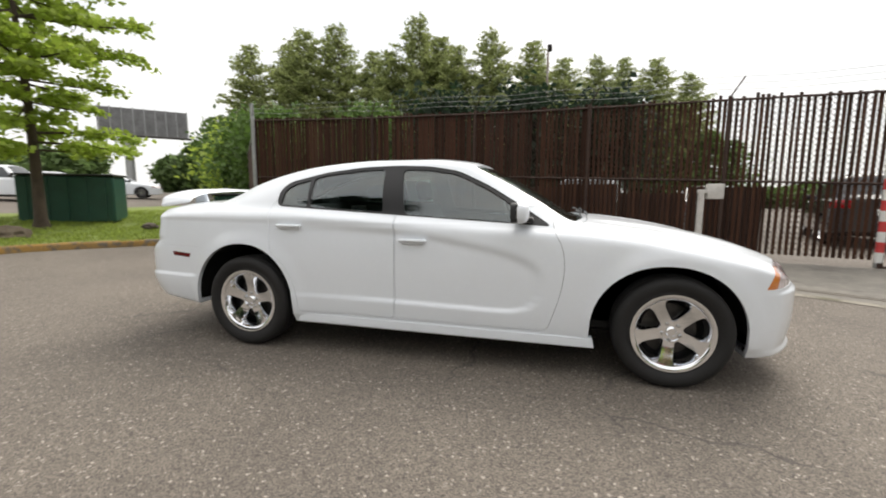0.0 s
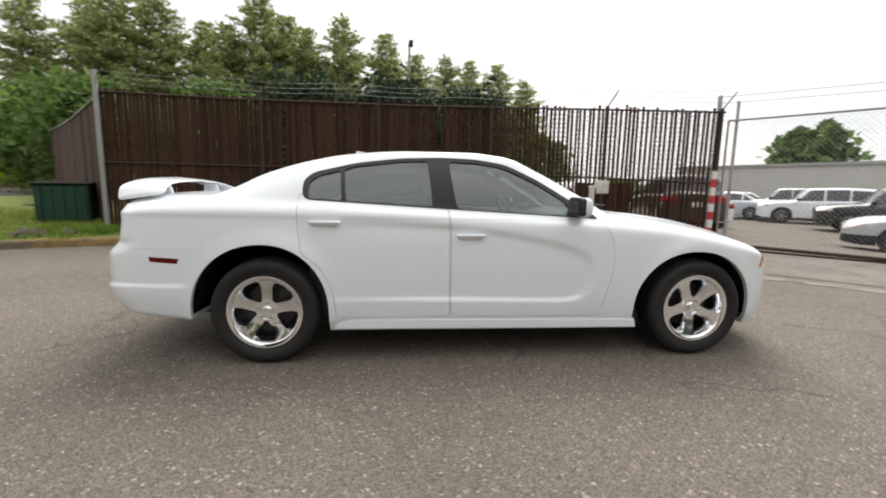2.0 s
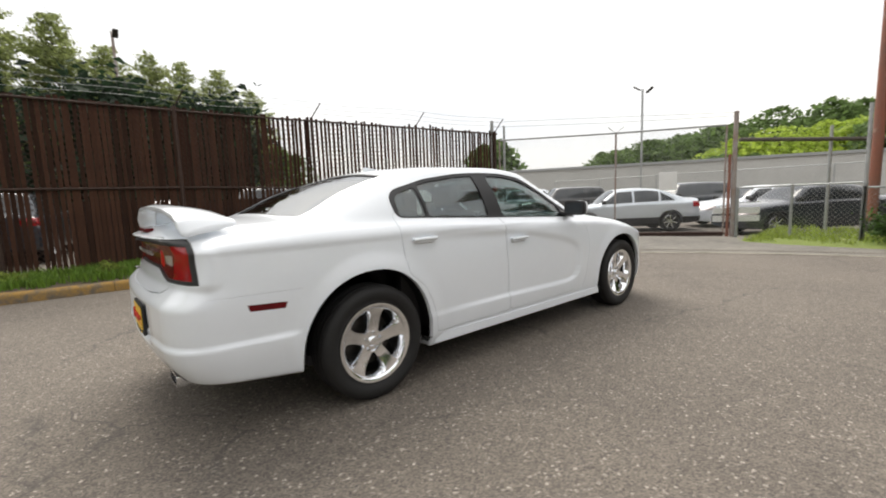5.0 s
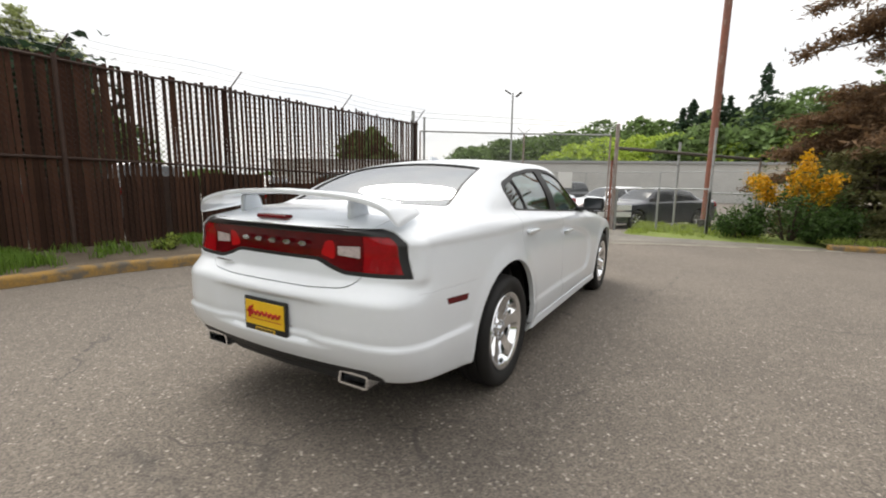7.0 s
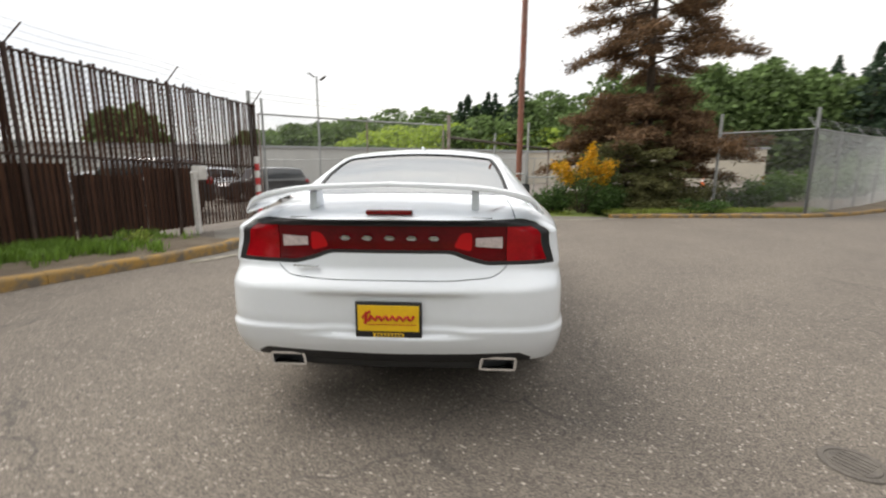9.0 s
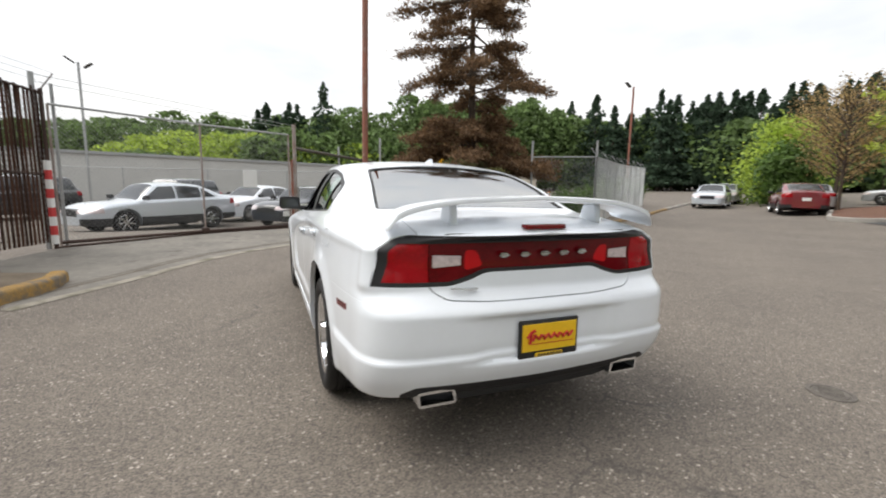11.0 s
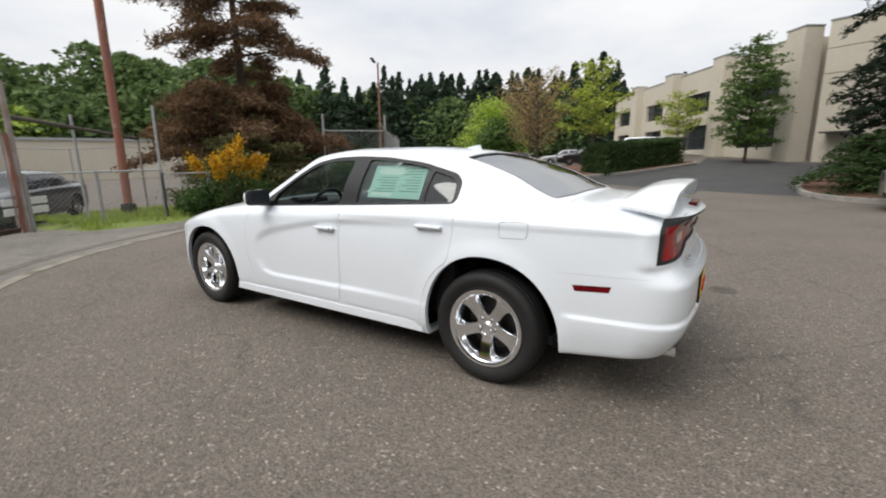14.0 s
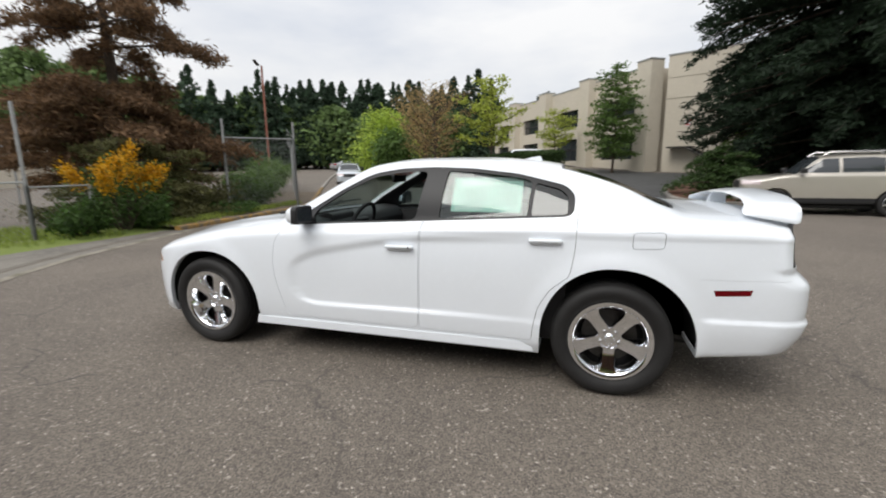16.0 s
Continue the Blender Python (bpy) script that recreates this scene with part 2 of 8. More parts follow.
M = {
    "asphalt": asphalt_material(),
    "asphalt_new": material("newer_asphalt", (0.062, 0.062, 0.062), 0.85, vary=0.25, scale=1.1, bump=0.003, bump_scale=120),
    "apron": material("worn_concrete", (0.20, 0.185, 0.16), 0.9, vary=0.3, scale=0.7, bump=0.004, bump_scale=70, second=(0.135, 0.125, 0.11), spots=((0.09, 0.08, 0.07), 2.3, 0.56, 0.72)),
    "apron_light": material("pale_gutter_concrete", (0.27, 0.245, 0.20), 0.9, vary=0.3, scale=3, bump=0.004, bump_scale=50, spots=((0.13, 0.12, 0.08), 3, 0.5, 0.65)),
    "kerb": material("yellow_worn_kerb", (0.31, 0.18, 0.045), 0.9, vary=0.4, scale=4, bump=0.008, bump_scale=30, second=(0.21, 0.145, 0.07), spots=((0.13, 0.11, 0.085), 5, 0.46, 0.60)),
    "kerb_grey": material("grey_kerb", (0.33, 0.31, 0.28), 0.9, vary=0.3, scale=4, bump=0.005, bump_scale=40),
    "soil": material("leaf_litter_soil", (0.105, 0.08, 0.055), 0.95, vary=0.4, scale=3, bump=0.03, bump_scale=22, second=(0.16, 0.13, 0.095)),
    "lawn": material("lawn_ground", (0.15, 0.21, 0.04), 0.9, vary=0.3, scale=1.2, bump=0.03, bump_scale=30, second=(0.20, 0.23, 0.06)),
    "bark_mulch": material("red_bark_mulch", (0.17, 0.085, 0.055), 0.95, vary=0.4, scale=6, bump=0.04, bump_scale=24),
    "grass": material("grass_blades", (0.27, 0.34, 0.065), 0.7, island_tone=0.4, leaf=0.4),
    "grass_lush": material("lush_grass_blades", (0.15, 0.26, 0.035), 0.65, island_tone=0.4, leaf=0.45),
    "paint_white": material("white_car_paint", (0.80, 0.84, 0.885), 0.34, coat=0.8, vary=0.015, scale=3),
    "black_trim": material("satin_black_trim", (0.010, 0.010, 0.011), 0.5),
    "black_plastic": material("black_plastic", (0.014, 0.014, 0.015), 0.55, bump=0.001, bump_scale=200),
    "liner": material("wheel_well_liner", (0.012, 0.012, 0.012), 0.85, vary=0.3, scale=10),
    "rubber": material("tyre_rubber", (0.011, 0.0105, 0.0105), 0.7, vary=0.3, scale=12, bump=0.0006, bump_scale=150),
    "chrome": material("chrome", (0.90, 0.92, 0.95), 0.10, metal=1.0),
    "alloy": material("silver_alloy", (0.55, 0.55, 0.55), 0.25, metal=1.0),
    "dark_metal": material("dark_metal", (0.08, 0.075, 0.07), 0.5, metal=0.8, vary=0.3, scale=20),
    "glass_side": glass_material("tinted_side_glass", (0.60, 0.69, 0.69), 0.88),
    "glass_front": glass_material("windscreen_glass", (0.72, 0.80, 0.77), 0.95),
    "glass_rear": glass_material("rear_screen_glass", (0.40, 0.48, 0.46), 0.42, 0.66),
    "glass_clear": glass_material("clear_side_glass", (0.78, 0.84, 0.82), 0.94),
    "glass_quarter": glass_material("tinted_quarter_glass", (0.17, 0.22, 0.20), 0.90),
    "glass_dark": glass_material("dark_tinted_glass", (0.06, 0.07, 0.075), 0.93),
    "lens_red": material("red_lamp_lens", (0.34, 0.003, 0.008), 0.25, coat=0.35, vary=0.35, scale=9, spec=0.2),
    "lens_dark_red": material("dark_red_lamp_lens", (0.13, 0.002, 0.005), 0.2, coat=0.25, vary=0.3, scale=8, spec=0.2),
    "lens_bright": material("bright_red_lamp_lens", (0.52, 0.008, 0.012), 0.25, coat=0.0, spec=0.25),
    "lens_clear": material("clear_lamp_lens", (0.66, 0.56, 0.56), 0.15, coat=1.0, vary=0.35, scale=40, spec=0.8),
    "lens_amber": material("amber_lamp_lens", (0.62, 0.19, 0.03), 0.15, coat=1.0),
    "cloth": material("charcoal_seat_cloth", (0.035, 0.036, 0.038), 0.9, vary=0.25, scale=30, bump=0.001, bump_scale=250),
    "cabin": material("black_cabin_plastic", (0.022, 0.022, 0.024), 0.6, bump=0.0006, bump_scale=300),
    "plate_yellow": material("yellow_plate", (0.86, 0.53, 0.015), 0.4, vary=0.08, scale=12),
    "plate_red": material("red_print", (0.50, 0.02, 0.015), 0.5),
    "paper": material("window_sticker_paper", (0.40, 0.66, 0.57), 0.7, vary=0.06, scale=6),
    "paper_white": material("white_paper", (0.62, 0.76, 0.71), 0.7),
    "print_grey": material("grey_green_print", (0.10, 0.24, 0.20), 0.7),
    "slat": material("brown_fence_slat", (0.054, 0.025, 0.015), 0.9, vary=0.45, scale=3.5, bump=0.002, bump_scale=60, second=(0.036, 0.016, 0.011), spec=0.2, random_tone=0.4),
    "slat_red": material("redbrown_fence_slat", (0.075, 0.035, 0.028), 0.85, vary=0.35, scale=2.5, random_tone=0.2),
    "rust_steel": material("rusty_fence_steel", (0.055, 0.030, 0.022), 0.8, vary=0.4, scale=9, bump=0.001, bump_scale=80),
    "galv": material("galvanised_steel", (0.40, 0.41, 0.41), 0.5, metal=0.55, vary=0.2, scale=7),
    "galv_wire": material("galvanised_wire", (0.36, 0.37, 0.37), 0.55, metal=0.4),
    "galv_pale": material("bright_galvanised_wire", (0.66, 0.68, 0.69), 0.5, metal=0.15),
    "galv_old": material("rust_streaked_steel", (0.27, 0.20, 0.17), 0.7, vary=0.4, scale=4, second=(0.36, 0.34, 0.33), metal=0.2),
    "pole_red": material("rust_red_painted_pole", (0.27, 0.095, 0.06), 0.7, vary=0.3, scale=3, second=(0.20, 0.10, 0.075), spots=((0.38, 0.25, 0.20), 6, 0.6, 0.68), stretch_z=0.4),
    "stake": material("weathered_pale_wood", (0.36, 0.29, 0.18), 0.85, vary=0.3, scale=14, bump=0.002, bump_scale=60),
    "stripe_white": material("white_tape", (0.75, 0.75, 0.73), 0.6),
    "stripe_red": material("red_tape", (0.55, 0.05, 0.05), 0.6),
    "box_white": material("dirty_white_painted_steel", (0.62, 0.60, 0.57), 0.6, vary=0.2, scale=8, spots=((0.30, 0.20, 0.13), 16, 0.62, 0.72)),
    "iron": material("cast_iron", (0.125, 0.11, 0.095), 0.8, metal=0.1, vary=0.4, scale=20, bump=0.003, bump_scale=60),
    "green_bin": material("dark_green_painted_steel", (0.012, 0.065, 0.042), 0.5, vary=0.25, scale=4),
    "bark": material("tree_bark", (0.085, 0.062, 0.045), 0.95, vary=0.45, scale=8, bump=0.02, bump_scale=30, stretch_z=0.35),
    "leaf_light": material("light_green_leaves", (0.36, 0.47, 0.075), 0.6, island_tone=0.35, leaf=0.5),
    "leaf_yellow": material("yellow_green_leaves", (0.34, 0.40, 0.06), 0.6, island_tone=0.35, leaf=0.4),
    "leaf_mid": material("mid_green_leaves", (0.095, 0.165, 0.036), 0.65, island_tone=0.45, leaf=0.4),
    "leaf_row": material("grey_green_leaves", (0.29, 0.335, 0.125), 0.65, island_tone=0.5, leaf=0.4),
    "leaf_dark": material("dark_conifer_needles", (0.018, 0.036, 0.017), 0.8, island_tone=0.45, leaf=0.4),
    "leaf_far": material("hill_tree_leaves", (0.12, 0.185, 0.06), 0.8, island_tone=0.5, leaf=0.4),
    "leaf_fardark": material("far_fir_needles", (0.042, 0.074, 0.042), 0.85, island_tone=0.45, leaf=0.4),
    "needle_brown": material("brown_dying_needles", (0.155, 0.092, 0.048), 0.85, island_tone=0.5, leaf=0.4),
    "needle_olive": material("olive_needles", (0.11, 0.11, 0.04), 0.85, island_tone=0.4, leaf=0.4),
    "flower": material("yellow_broom_flowers", (0.62, 0.34, 0.008), 0.6, island_tone=0.3, leaf=0.4),
    "bush_green": material("bush_leaves", (0.055, 0.11, 0.022), 0.7, island_tone=0.5, leaf=0.4),
    "hedge": material("clipped_hedge_leaves", (0.045, 0.085, 0.02), 0.7, island_tone=0.5, leaf=0.4),
    "pinkblossom": material("russet_spring_leaves", (0.34, 0.24, 0.10), 0.7, island_tone=0.4, leaf=0.4),
    "wall_cream": material("cream_tilt_up_concrete", (0.56, 0.51, 0.42), 0.85, vary=0.07, scale=0.5, bump=0.002, bump_scale=30),
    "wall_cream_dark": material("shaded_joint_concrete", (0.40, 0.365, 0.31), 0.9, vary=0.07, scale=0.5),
    "wall_pale": material("pale_painted_block", (0.52, 0.52, 0.50), 0.85, vary=0.1, scale=0.8),
    "roof_grey": material("grey_roof_edge", (0.33, 0.34, 0.34), 0.7),
    "window_dark": material("dark_window_glass", (0.03, 0.035, 0.04), 0.08, spec=0.8),
    "steel_stair": material("dark_stair_steel", (0.06, 0.055, 0.05), 0.6, metal=0.5),
    "sign_white": material("white_sign_board", (0.74, 0.74, 0.73), 0.6, vary=0.05, scale=5),
    "sign_grey": material("weathered_board", (0.22, 0.22, 0.225), 0.8, vary=0.4, scale=1.2),
    "print_black": material("black_print", (0.03, 0.03, 0.03), 0.7),
    "orange": material("orange_plastic", (0.75, 0.14, 0.03), 0.5),
    "rock": material("grey_brown_rock", (0.11, 0.09, 0.075), 0.95, vary=0.4, scale=5, bump=0.02, bump_scale=20),
}


# ---- small building tools ----
def mesh_of(bm, name="mesh"):
    me = bpy.data.meshes.new(name)
    bm.to_mesh(me)
    bm.free()
    return me


def finish(me, smooth=35):
    if smooth:
        me.shade_smooth()
        me.set_sharp_from_angle(angle=radians(smooth))
    return me


def part(name, geo, mat, parent=None, label="", smooth=35, m=None):
    """Links a bmesh or mesh as ONE mesh object, under a thing or part where one is given."""
    me = geo if isinstance(geo, bpy.types.Mesh) else finish(mesh_of(geo, name), smooth)
    if mat is not None:
        me.materials.clear()
        for k in mat if isinstance(mat, (list, tuple)) else (mat,):
            me.materials.append(M[k])
    ob = new(name, me)
    if m is not None:
        ob.matrix_basis = m
    if parent is not None:
        ob.parent = parent
    if label:
        ob["label"] = label
    return ob


def thing(name, label, category, group="", kind="", m=None):
    ob = new(name)
    ob.empty_display_size = 0.1
    if m is not None:
        ob.matrix_basis = m
    return tagged(ob, label, category, group, kind)


def add_box(bm, x0, x1, y0, y1, z0, z1, bevel=0.0, m=None, seg=1):
    t = bmesh.new()
    bmesh.ops.create_cube(t, size=1)
    bmesh.ops.transform(t, matrix=Matrix.LocRotScale(((x0 + x1) / 2, (y0 + y1) / 2, (z0 + z1) / 2), None, (abs(x1 - x0), abs(y1 - y0), abs(z1 - z0))), verts=t.verts)
    if bevel:
        bmesh.ops.bevel(t, geom=t.edges[:], offset=bevel, segments=seg, affect="EDGES", profile=0.5)
    if m is not None:
        bmesh.ops.transform(t, matrix=m, verts=t.verts)
    me = mesh_of(t)
    bm.from_mesh(me)
    bpy.data.meshes.remove(me)
    return bm


def add_tube(bm, pts, radius, sides=8, cap=True, radii=None):
    """A round bar along a line of points."""
    pts = [Vector(p) for p in pts]
    rings = []
    for i, p in enumerate(pts):
        d = (pts[min(i + 1, len(pts) - 1)] - pts[max(i - 1, 0)]).normalized()
        a = d.cross(Vector((0, 0, 1)) if abs(d.z) < 0.9 else Vector((1, 0, 0))).normalized()
        b = d.cross(a)
        r = radii[i] if radii else radius
        rings.append([bm.verts.new(p + r * (math.cos(2 * math.pi * k / sides) * a + math.sin(2 * math.pi * k / sides) * b)) for k in range(sides)])
    for r0, r1 in zip(rings, rings[1:]):
        for k in range(sides):
            bm.faces.new((r0[k], r0[(k + 1) % sides], r1[(k + 1) % sides], r1[k]))
    if cap:
        bm.faces.new(rings[0][::-1])
        bm.faces.new(rings[-1])
    return bm


def add_prism(bm, outline, axis, lo, hi):
    """A straight prism over an outline. axis y: outline in (x, z); x: (y, z); z: (x, y)."""
    def at(p, d):
        return {"y": (p[0], d, p[1]), "x": (d, p[0], p[1]), "z": (p[0], p[1], d)}[axis]
    a = [bm.verts.new(at(p, lo)) for p in outline]
    b = [bm.verts.new(at(p, hi)) for p in outline]
    fs = [bm.faces.new(a), bm.faces.new(b[::-1])]
    for k in range(len(a)):
        j = (k + 1) % len(a)
        fs.append(bm.faces.new((a[k], b[k], b[j], a[j])))
    bmesh.ops.recalc_face_normals(bm, faces=fs)
    return bm


def add_lathe(bm, profile, steps=48, axis="y", m=None):
    """A profile of (radius, along) points turned about an axis."""
    rings = []
    for k in range(steps):
        a = 2 * math.pi * k / steps
        c, s = math.cos(a), math.sin(a)
        ring = []
        for r, d in profile:
            p = {"y": Vector((r * c, d, r * s)), "z": Vector((r * c, r * s, d)), "x": Vector((d, r * c, r * s))}[axis]
            ring.append(bm.verts.new(m @ p if m is not None else p))
        rings.append(ring)
    for k in range(steps):
        r0, r1 = rings[k], rings[(k + 1) % steps]
        for i in range(len(profile) - 1):
            bm.faces.new((r0[i], r0[i + 1], r1[i + 1], r1[i]))
    bmesh.ops.remove_doubles(bm, verts=bm.verts[:], dist=1e-5)
    bmesh.ops.recalc_face_normals(bm, faces=bm.faces[:])
    return bm


def curve_of(*pts):
    """A smooth line through (at, value) points that does not overshoot."""
    x, y = np.array(pts, float).T
    h, d = np.diff(x), np.diff(y) / np.diff(x)
    g = np.zeros(len(x))
    g[0], g[-1] = d[0], d[-1]
    for i in range(1, len(x) - 1):
        if d[i - 1] * d[i] > 0:
            w1, w2 = 2 * h[i] + h[i - 1], h[i] + 2 * h[i - 1]
            g[i] = (w1 + w2) / (w1 / d[i - 1] + w2 / d[i])

    def f(q):
        q = np.clip(np.asarray(q, float), x[0], x[-1])
        i = np.clip(np.searchsorted(x, q) - 1, 0, len(x) - 2)
        t = (q - x[i]) / h[i]
        return (1 + 2 * t) * (1 - t) ** 2 * y[i] + t * (1 - t) ** 2 * h[i] * g[i] + t * t * (3 - 2 * t) * y[i + 1] + t * t * (t - 1) * h[i] * g[i + 1]

    return f


def step01(v, lo, hi):
    t = np.clip((np.asarray(v, float) - lo) / (hi - lo), 0, 1)
    return t * t * (3 - 2 * t)


def rounded(pts, radius=0.03, steps=5):
    """A closed outline with its corners rounded."""
    out = []
    n = len(pts)
    for i in range(n):
        a, p, b = (np.array(pts[j % n], float) for j in (i - 1, i, i + 1))
        u, v = a - p, b - p
        lu, lv = np.linalg.norm(u), np.linalg.norm(v)
        r = min(radius, 0.45 * lu, 0.45 * lv)
        s, e = p + u / lu * r, p + v / lv * r
        for k in range(steps + 1):
            t = k / steps
            out.append(tuple((1 - t) ** 2 * s + 2 * t * (1 - t) * p + t * t * e))
    return out


def shrunk(pts, d):
    """The outline moved inwards by d."""
    p = np.array(pts, float)
    area = np.sum(p[:, 0] * np.roll(p[:, 1], -1) - np.roll(p[:, 0], -1) * p[:, 1])
    e = np.roll(p, -1, 0) - p
    e /= np.linalg.norm(e, axis=1)[:, None] + 1e-9
    nrm = np.stack([-e[:, 1], e[:, 0]], 1) * (1 if area > 0 else -1)
    both = nrm + np.roll(nrm, 1, 0)
    both /= np.maximum(np.linalg.norm(both, axis=1)[:, None], 0.3)
    return [tuple(q) for q in p + d * both]


BENCH = bpy.data.scenes.new("bench")


def boolean(a, b, kind):
    """Mesh a with mesh b taken away, or where the two meet."""
    oa, ob = bpy.data.objects.new("a", a), bpy.data.objects.new("b", b)
    for o in (oa, ob):
        BENCH.collection.objects.link(o)
    md = oa.modifiers.new("cut", "BOOLEAN")
    md.object, md.operation, md.solver = ob, kind, "MANIFOLD"
    BENCH.view_layers[0].update()
    dg = BENCH.view_layers[0].depsgraph
    me = bpy.data.meshes.new_from_object(oa.evaluated_get(dg))
    for o in (oa, ob):
        bpy.data.objects.remove(o)
    return me


def minus(a, b):
    return boolean(a, b, "DIFFERENCE")


def meet(a, b):
    return boolean(a, b, "INTERSECT")


def prism(outline, axis, lo, hi):
    return mesh_of(add_prism(bmesh.new(), outline, axis, lo, hi))


# ---- plants ----
def leaf_mesh(name, centres, size, rng, flat=0.0, aspect=0.6, spread=0.25, along=None, jitter=0.5):
    """Many small bent leaves, one two-triangle blade for each centre."""
    n = len(centres)
    u = rng.normal(size=(n, 3))
    if along is not None:
        u = np.asarray(along) + jitter * u
    u /= np.linalg.norm(u, axis=1)[:, None]
    v = rng.normal(size=(n, 3))
    if flat:
        u[:, 2] *= 1 - flat
        v[:, 2] *= 1 - flat
        u /= np.linalg.norm(u, axis=1)[:, None]
    v -= (u * v).sum(1)[:, None] * u
    v /= np.linalg.norm(v, axis=1)[:, None] + 1e-9
    s = size * (1 + spread * rng.normal(size=(n, 1)))
    c = np.asarray(centres)
    fold = np.cross(u, v) * s * 0.25
    verts = np.stack([c - u * s, c - v * s * aspect + fold, c + u * s, c + v * s * aspect + fold], 1).reshape(-1, 3)
    idx = np.arange(4 * n).reshape(n, 4)
    me = bpy.data.meshes.new(name)
    me.vertices.add(4 * n)
    me.vertices.foreach_set("co", verts.ravel())
    me.loops.add(4 * n)
    me.loops.foreach_set("vertex_index", idx.ravel())
    me.polygons.add(n)
    me.polygons.foreach_set("loop_start", np.arange(0, 4 * n, 4))
    me.update()
    return me


# ---- the white sedan ----
def car_skin(c, nx=180, dens=1.0):
    """The closed outer skin of a car body, lofted from cross-sections along x. c: the car's curves over x."""
    x0, x1 = c["ends"]
    u = np.linspace(0, 1, nx)
    mid = 0.5 - 0.5 * np.cos(np.pi * u)
    xs = x0 + (x1 - x0) * (0.45 * mid + 0.55 * u)
    counts = [max(3, int(k * dens)) for k in (5, 60, 7, 16, 12)]
    rings = []
    for x in xs:
        w, zb, zs = float(c["wide"](x)), float(c["low"](x)), float(c["belt"](x))
        yb, yt, zt, zc = float(c["belt_y"](x)) * w, float(c["roof_y"](x)), float(c["roof_z"](x)), float(c["top"](x))
        yt = min(yt, yb - 0.04)
        zsh = zs - c["shelf"]
        zz = np.linspace(zb, zsh, 24)
        side = np.stack([w * c["side"](zz), zz], 1)
        bulge = np.linspace(0, 1, 12)
        gh = np.stack([yb + (yt - yb) * bulge, zs + (zt - zs) * bulge], 1)
        gh[:, 0] += 0.035 * np.sin(np.pi * bulge) * min(1, max(0, (zt - zs) / 0.3))
        a = np.linspace(0, 1, 14)
        roof = np.stack([yt * (1 - a), zt + (zc - zt) * (1 - (1 - a) ** 2.2)], 1)
        keys = [np.array([[0, zb], [side[0, 0] - 0.06, zb]]), side, np.array([side[-1], gh[0]]), gh, roof]
        line, marks = [], [0]
        for k, n in zip(keys, counts):
            seg = np.concatenate([[0], np.cumsum(np.linalg.norm(np.diff(k, axis=0), axis=1))])
            t = np.linspace(0, seg[-1], n * 4 + 1)
            pts = np.stack([np.interp(t, seg, k[:, 0]), np.interp(t, seg, k[:, 1])], 1)
            line.append(pts[:-1] if k is not keys[-1] else pts)
            marks.append(marks[-1] + n * 4)
        line = np.concatenate(line)
        # round the corners: blur along the line, sigma in metres
        seg = np.concatenate([[0], np.cumsum(np.linalg.norm(np.diff(line, axis=0), axis=1))])
        fine = np.linspace(0, seg[-1], 500)
        fp = np.stack([np.interp(fine, seg, line[:, 0]), np.interp(fine, seg, line[:, 1])], 1)
        sig = c["soft"] / (seg[-1] / 499)
        k = np.exp(-0.5 * (np.arange(-int(4 * sig), int(4 * sig) + 1) / sig) ** 2)
        k /= k.sum()
        pad = len(k) // 2
        left, right = fp[1:pad + 1][::-1] * (-1, 1), fp[-pad - 1:-1][::-1] * (-1, 1)
        ext = np.concatenate([left, fp, right])
        sm = np.stack([np.convolve(ext[:, j], k, "valid") for j in (0, 1)], 1)
        at = seg[np.arange(0, len(line), 4)]
        rings.append(np.stack([np.interp(at, fine, sm[:, 0]), np.interp(at, fine, sm[:, 1])], 1))
    grid = np.zeros((len(xs), len(rings[0]), 3))
    for i, (x, r) in enumerate(zip(xs, rings)):
        grid[i, :, 0], grid[i, :, 1], grid[i, :, 2] = x, r[:, 0], r[:, 1]
    ends = []
    for i, way in ((0, -1), (-1, 1)):
        for t in (0.94, 0.86, 0.74, 0.6, 0.44, 0.28, 0.12, 0.0):
            r = grid[i].copy()
            r[:, 1] *= t
            r[:, 0] += way * c["nose"] * (1 - t * t)
            ends.append((i, r))
    front = [r for i, r in ends if i == -1]
    rear = [r for i, r in ends if i == 0][::-1]
    grid = np.concatenate([np.array(rear), grid, np.array(front)])
    grid = c["shape"](grid)
    n, m = grid.shape[:2]
    verts, faces = [], []
    left = grid.reshape(-1, 3)
    right = left * (1, -1, 1)
    verts = np.concatenate([left, right]).tolist()
    for i in range(n - 1):
        for j in range(m - 1):
            p = i * m + j
            faces.append((p, p + m, p + m + 1, p + 1))
            q = n * m + p
            faces.append((q, q + 1, q + m + 1, q + m))
    me = bpy.data.meshes.new("skin")
    me.from_pydata(verts, [], faces)
    bm = bmesh.new()
    bm.from_mesh(me)
    bmesh.ops.remove_doubles(bm, verts=bm.verts[:], dist=2e-4)
    bmesh.ops.dissolve_degenerate(bm, edges=bm.edges[:], dist=1e-5)
    bmesh.ops.recalc_face_normals(bm, faces=bm.faces[:])
    bm.to_mesh(me)
    bm.free()
    return me


def inset_skin(skin, d):
    """The skin moved inwards along its normals."""
    me = skin.copy()
    n = len(me.vertices)
    co, no = np.zeros(3 * n), np.zeros(3 * n)
    me.vertices.foreach_get("co", co)
    me.vertex_normals.foreach_get("vector", no)
    me.vertices.foreach_set("co", co - d * no)
    me.update()
    return me


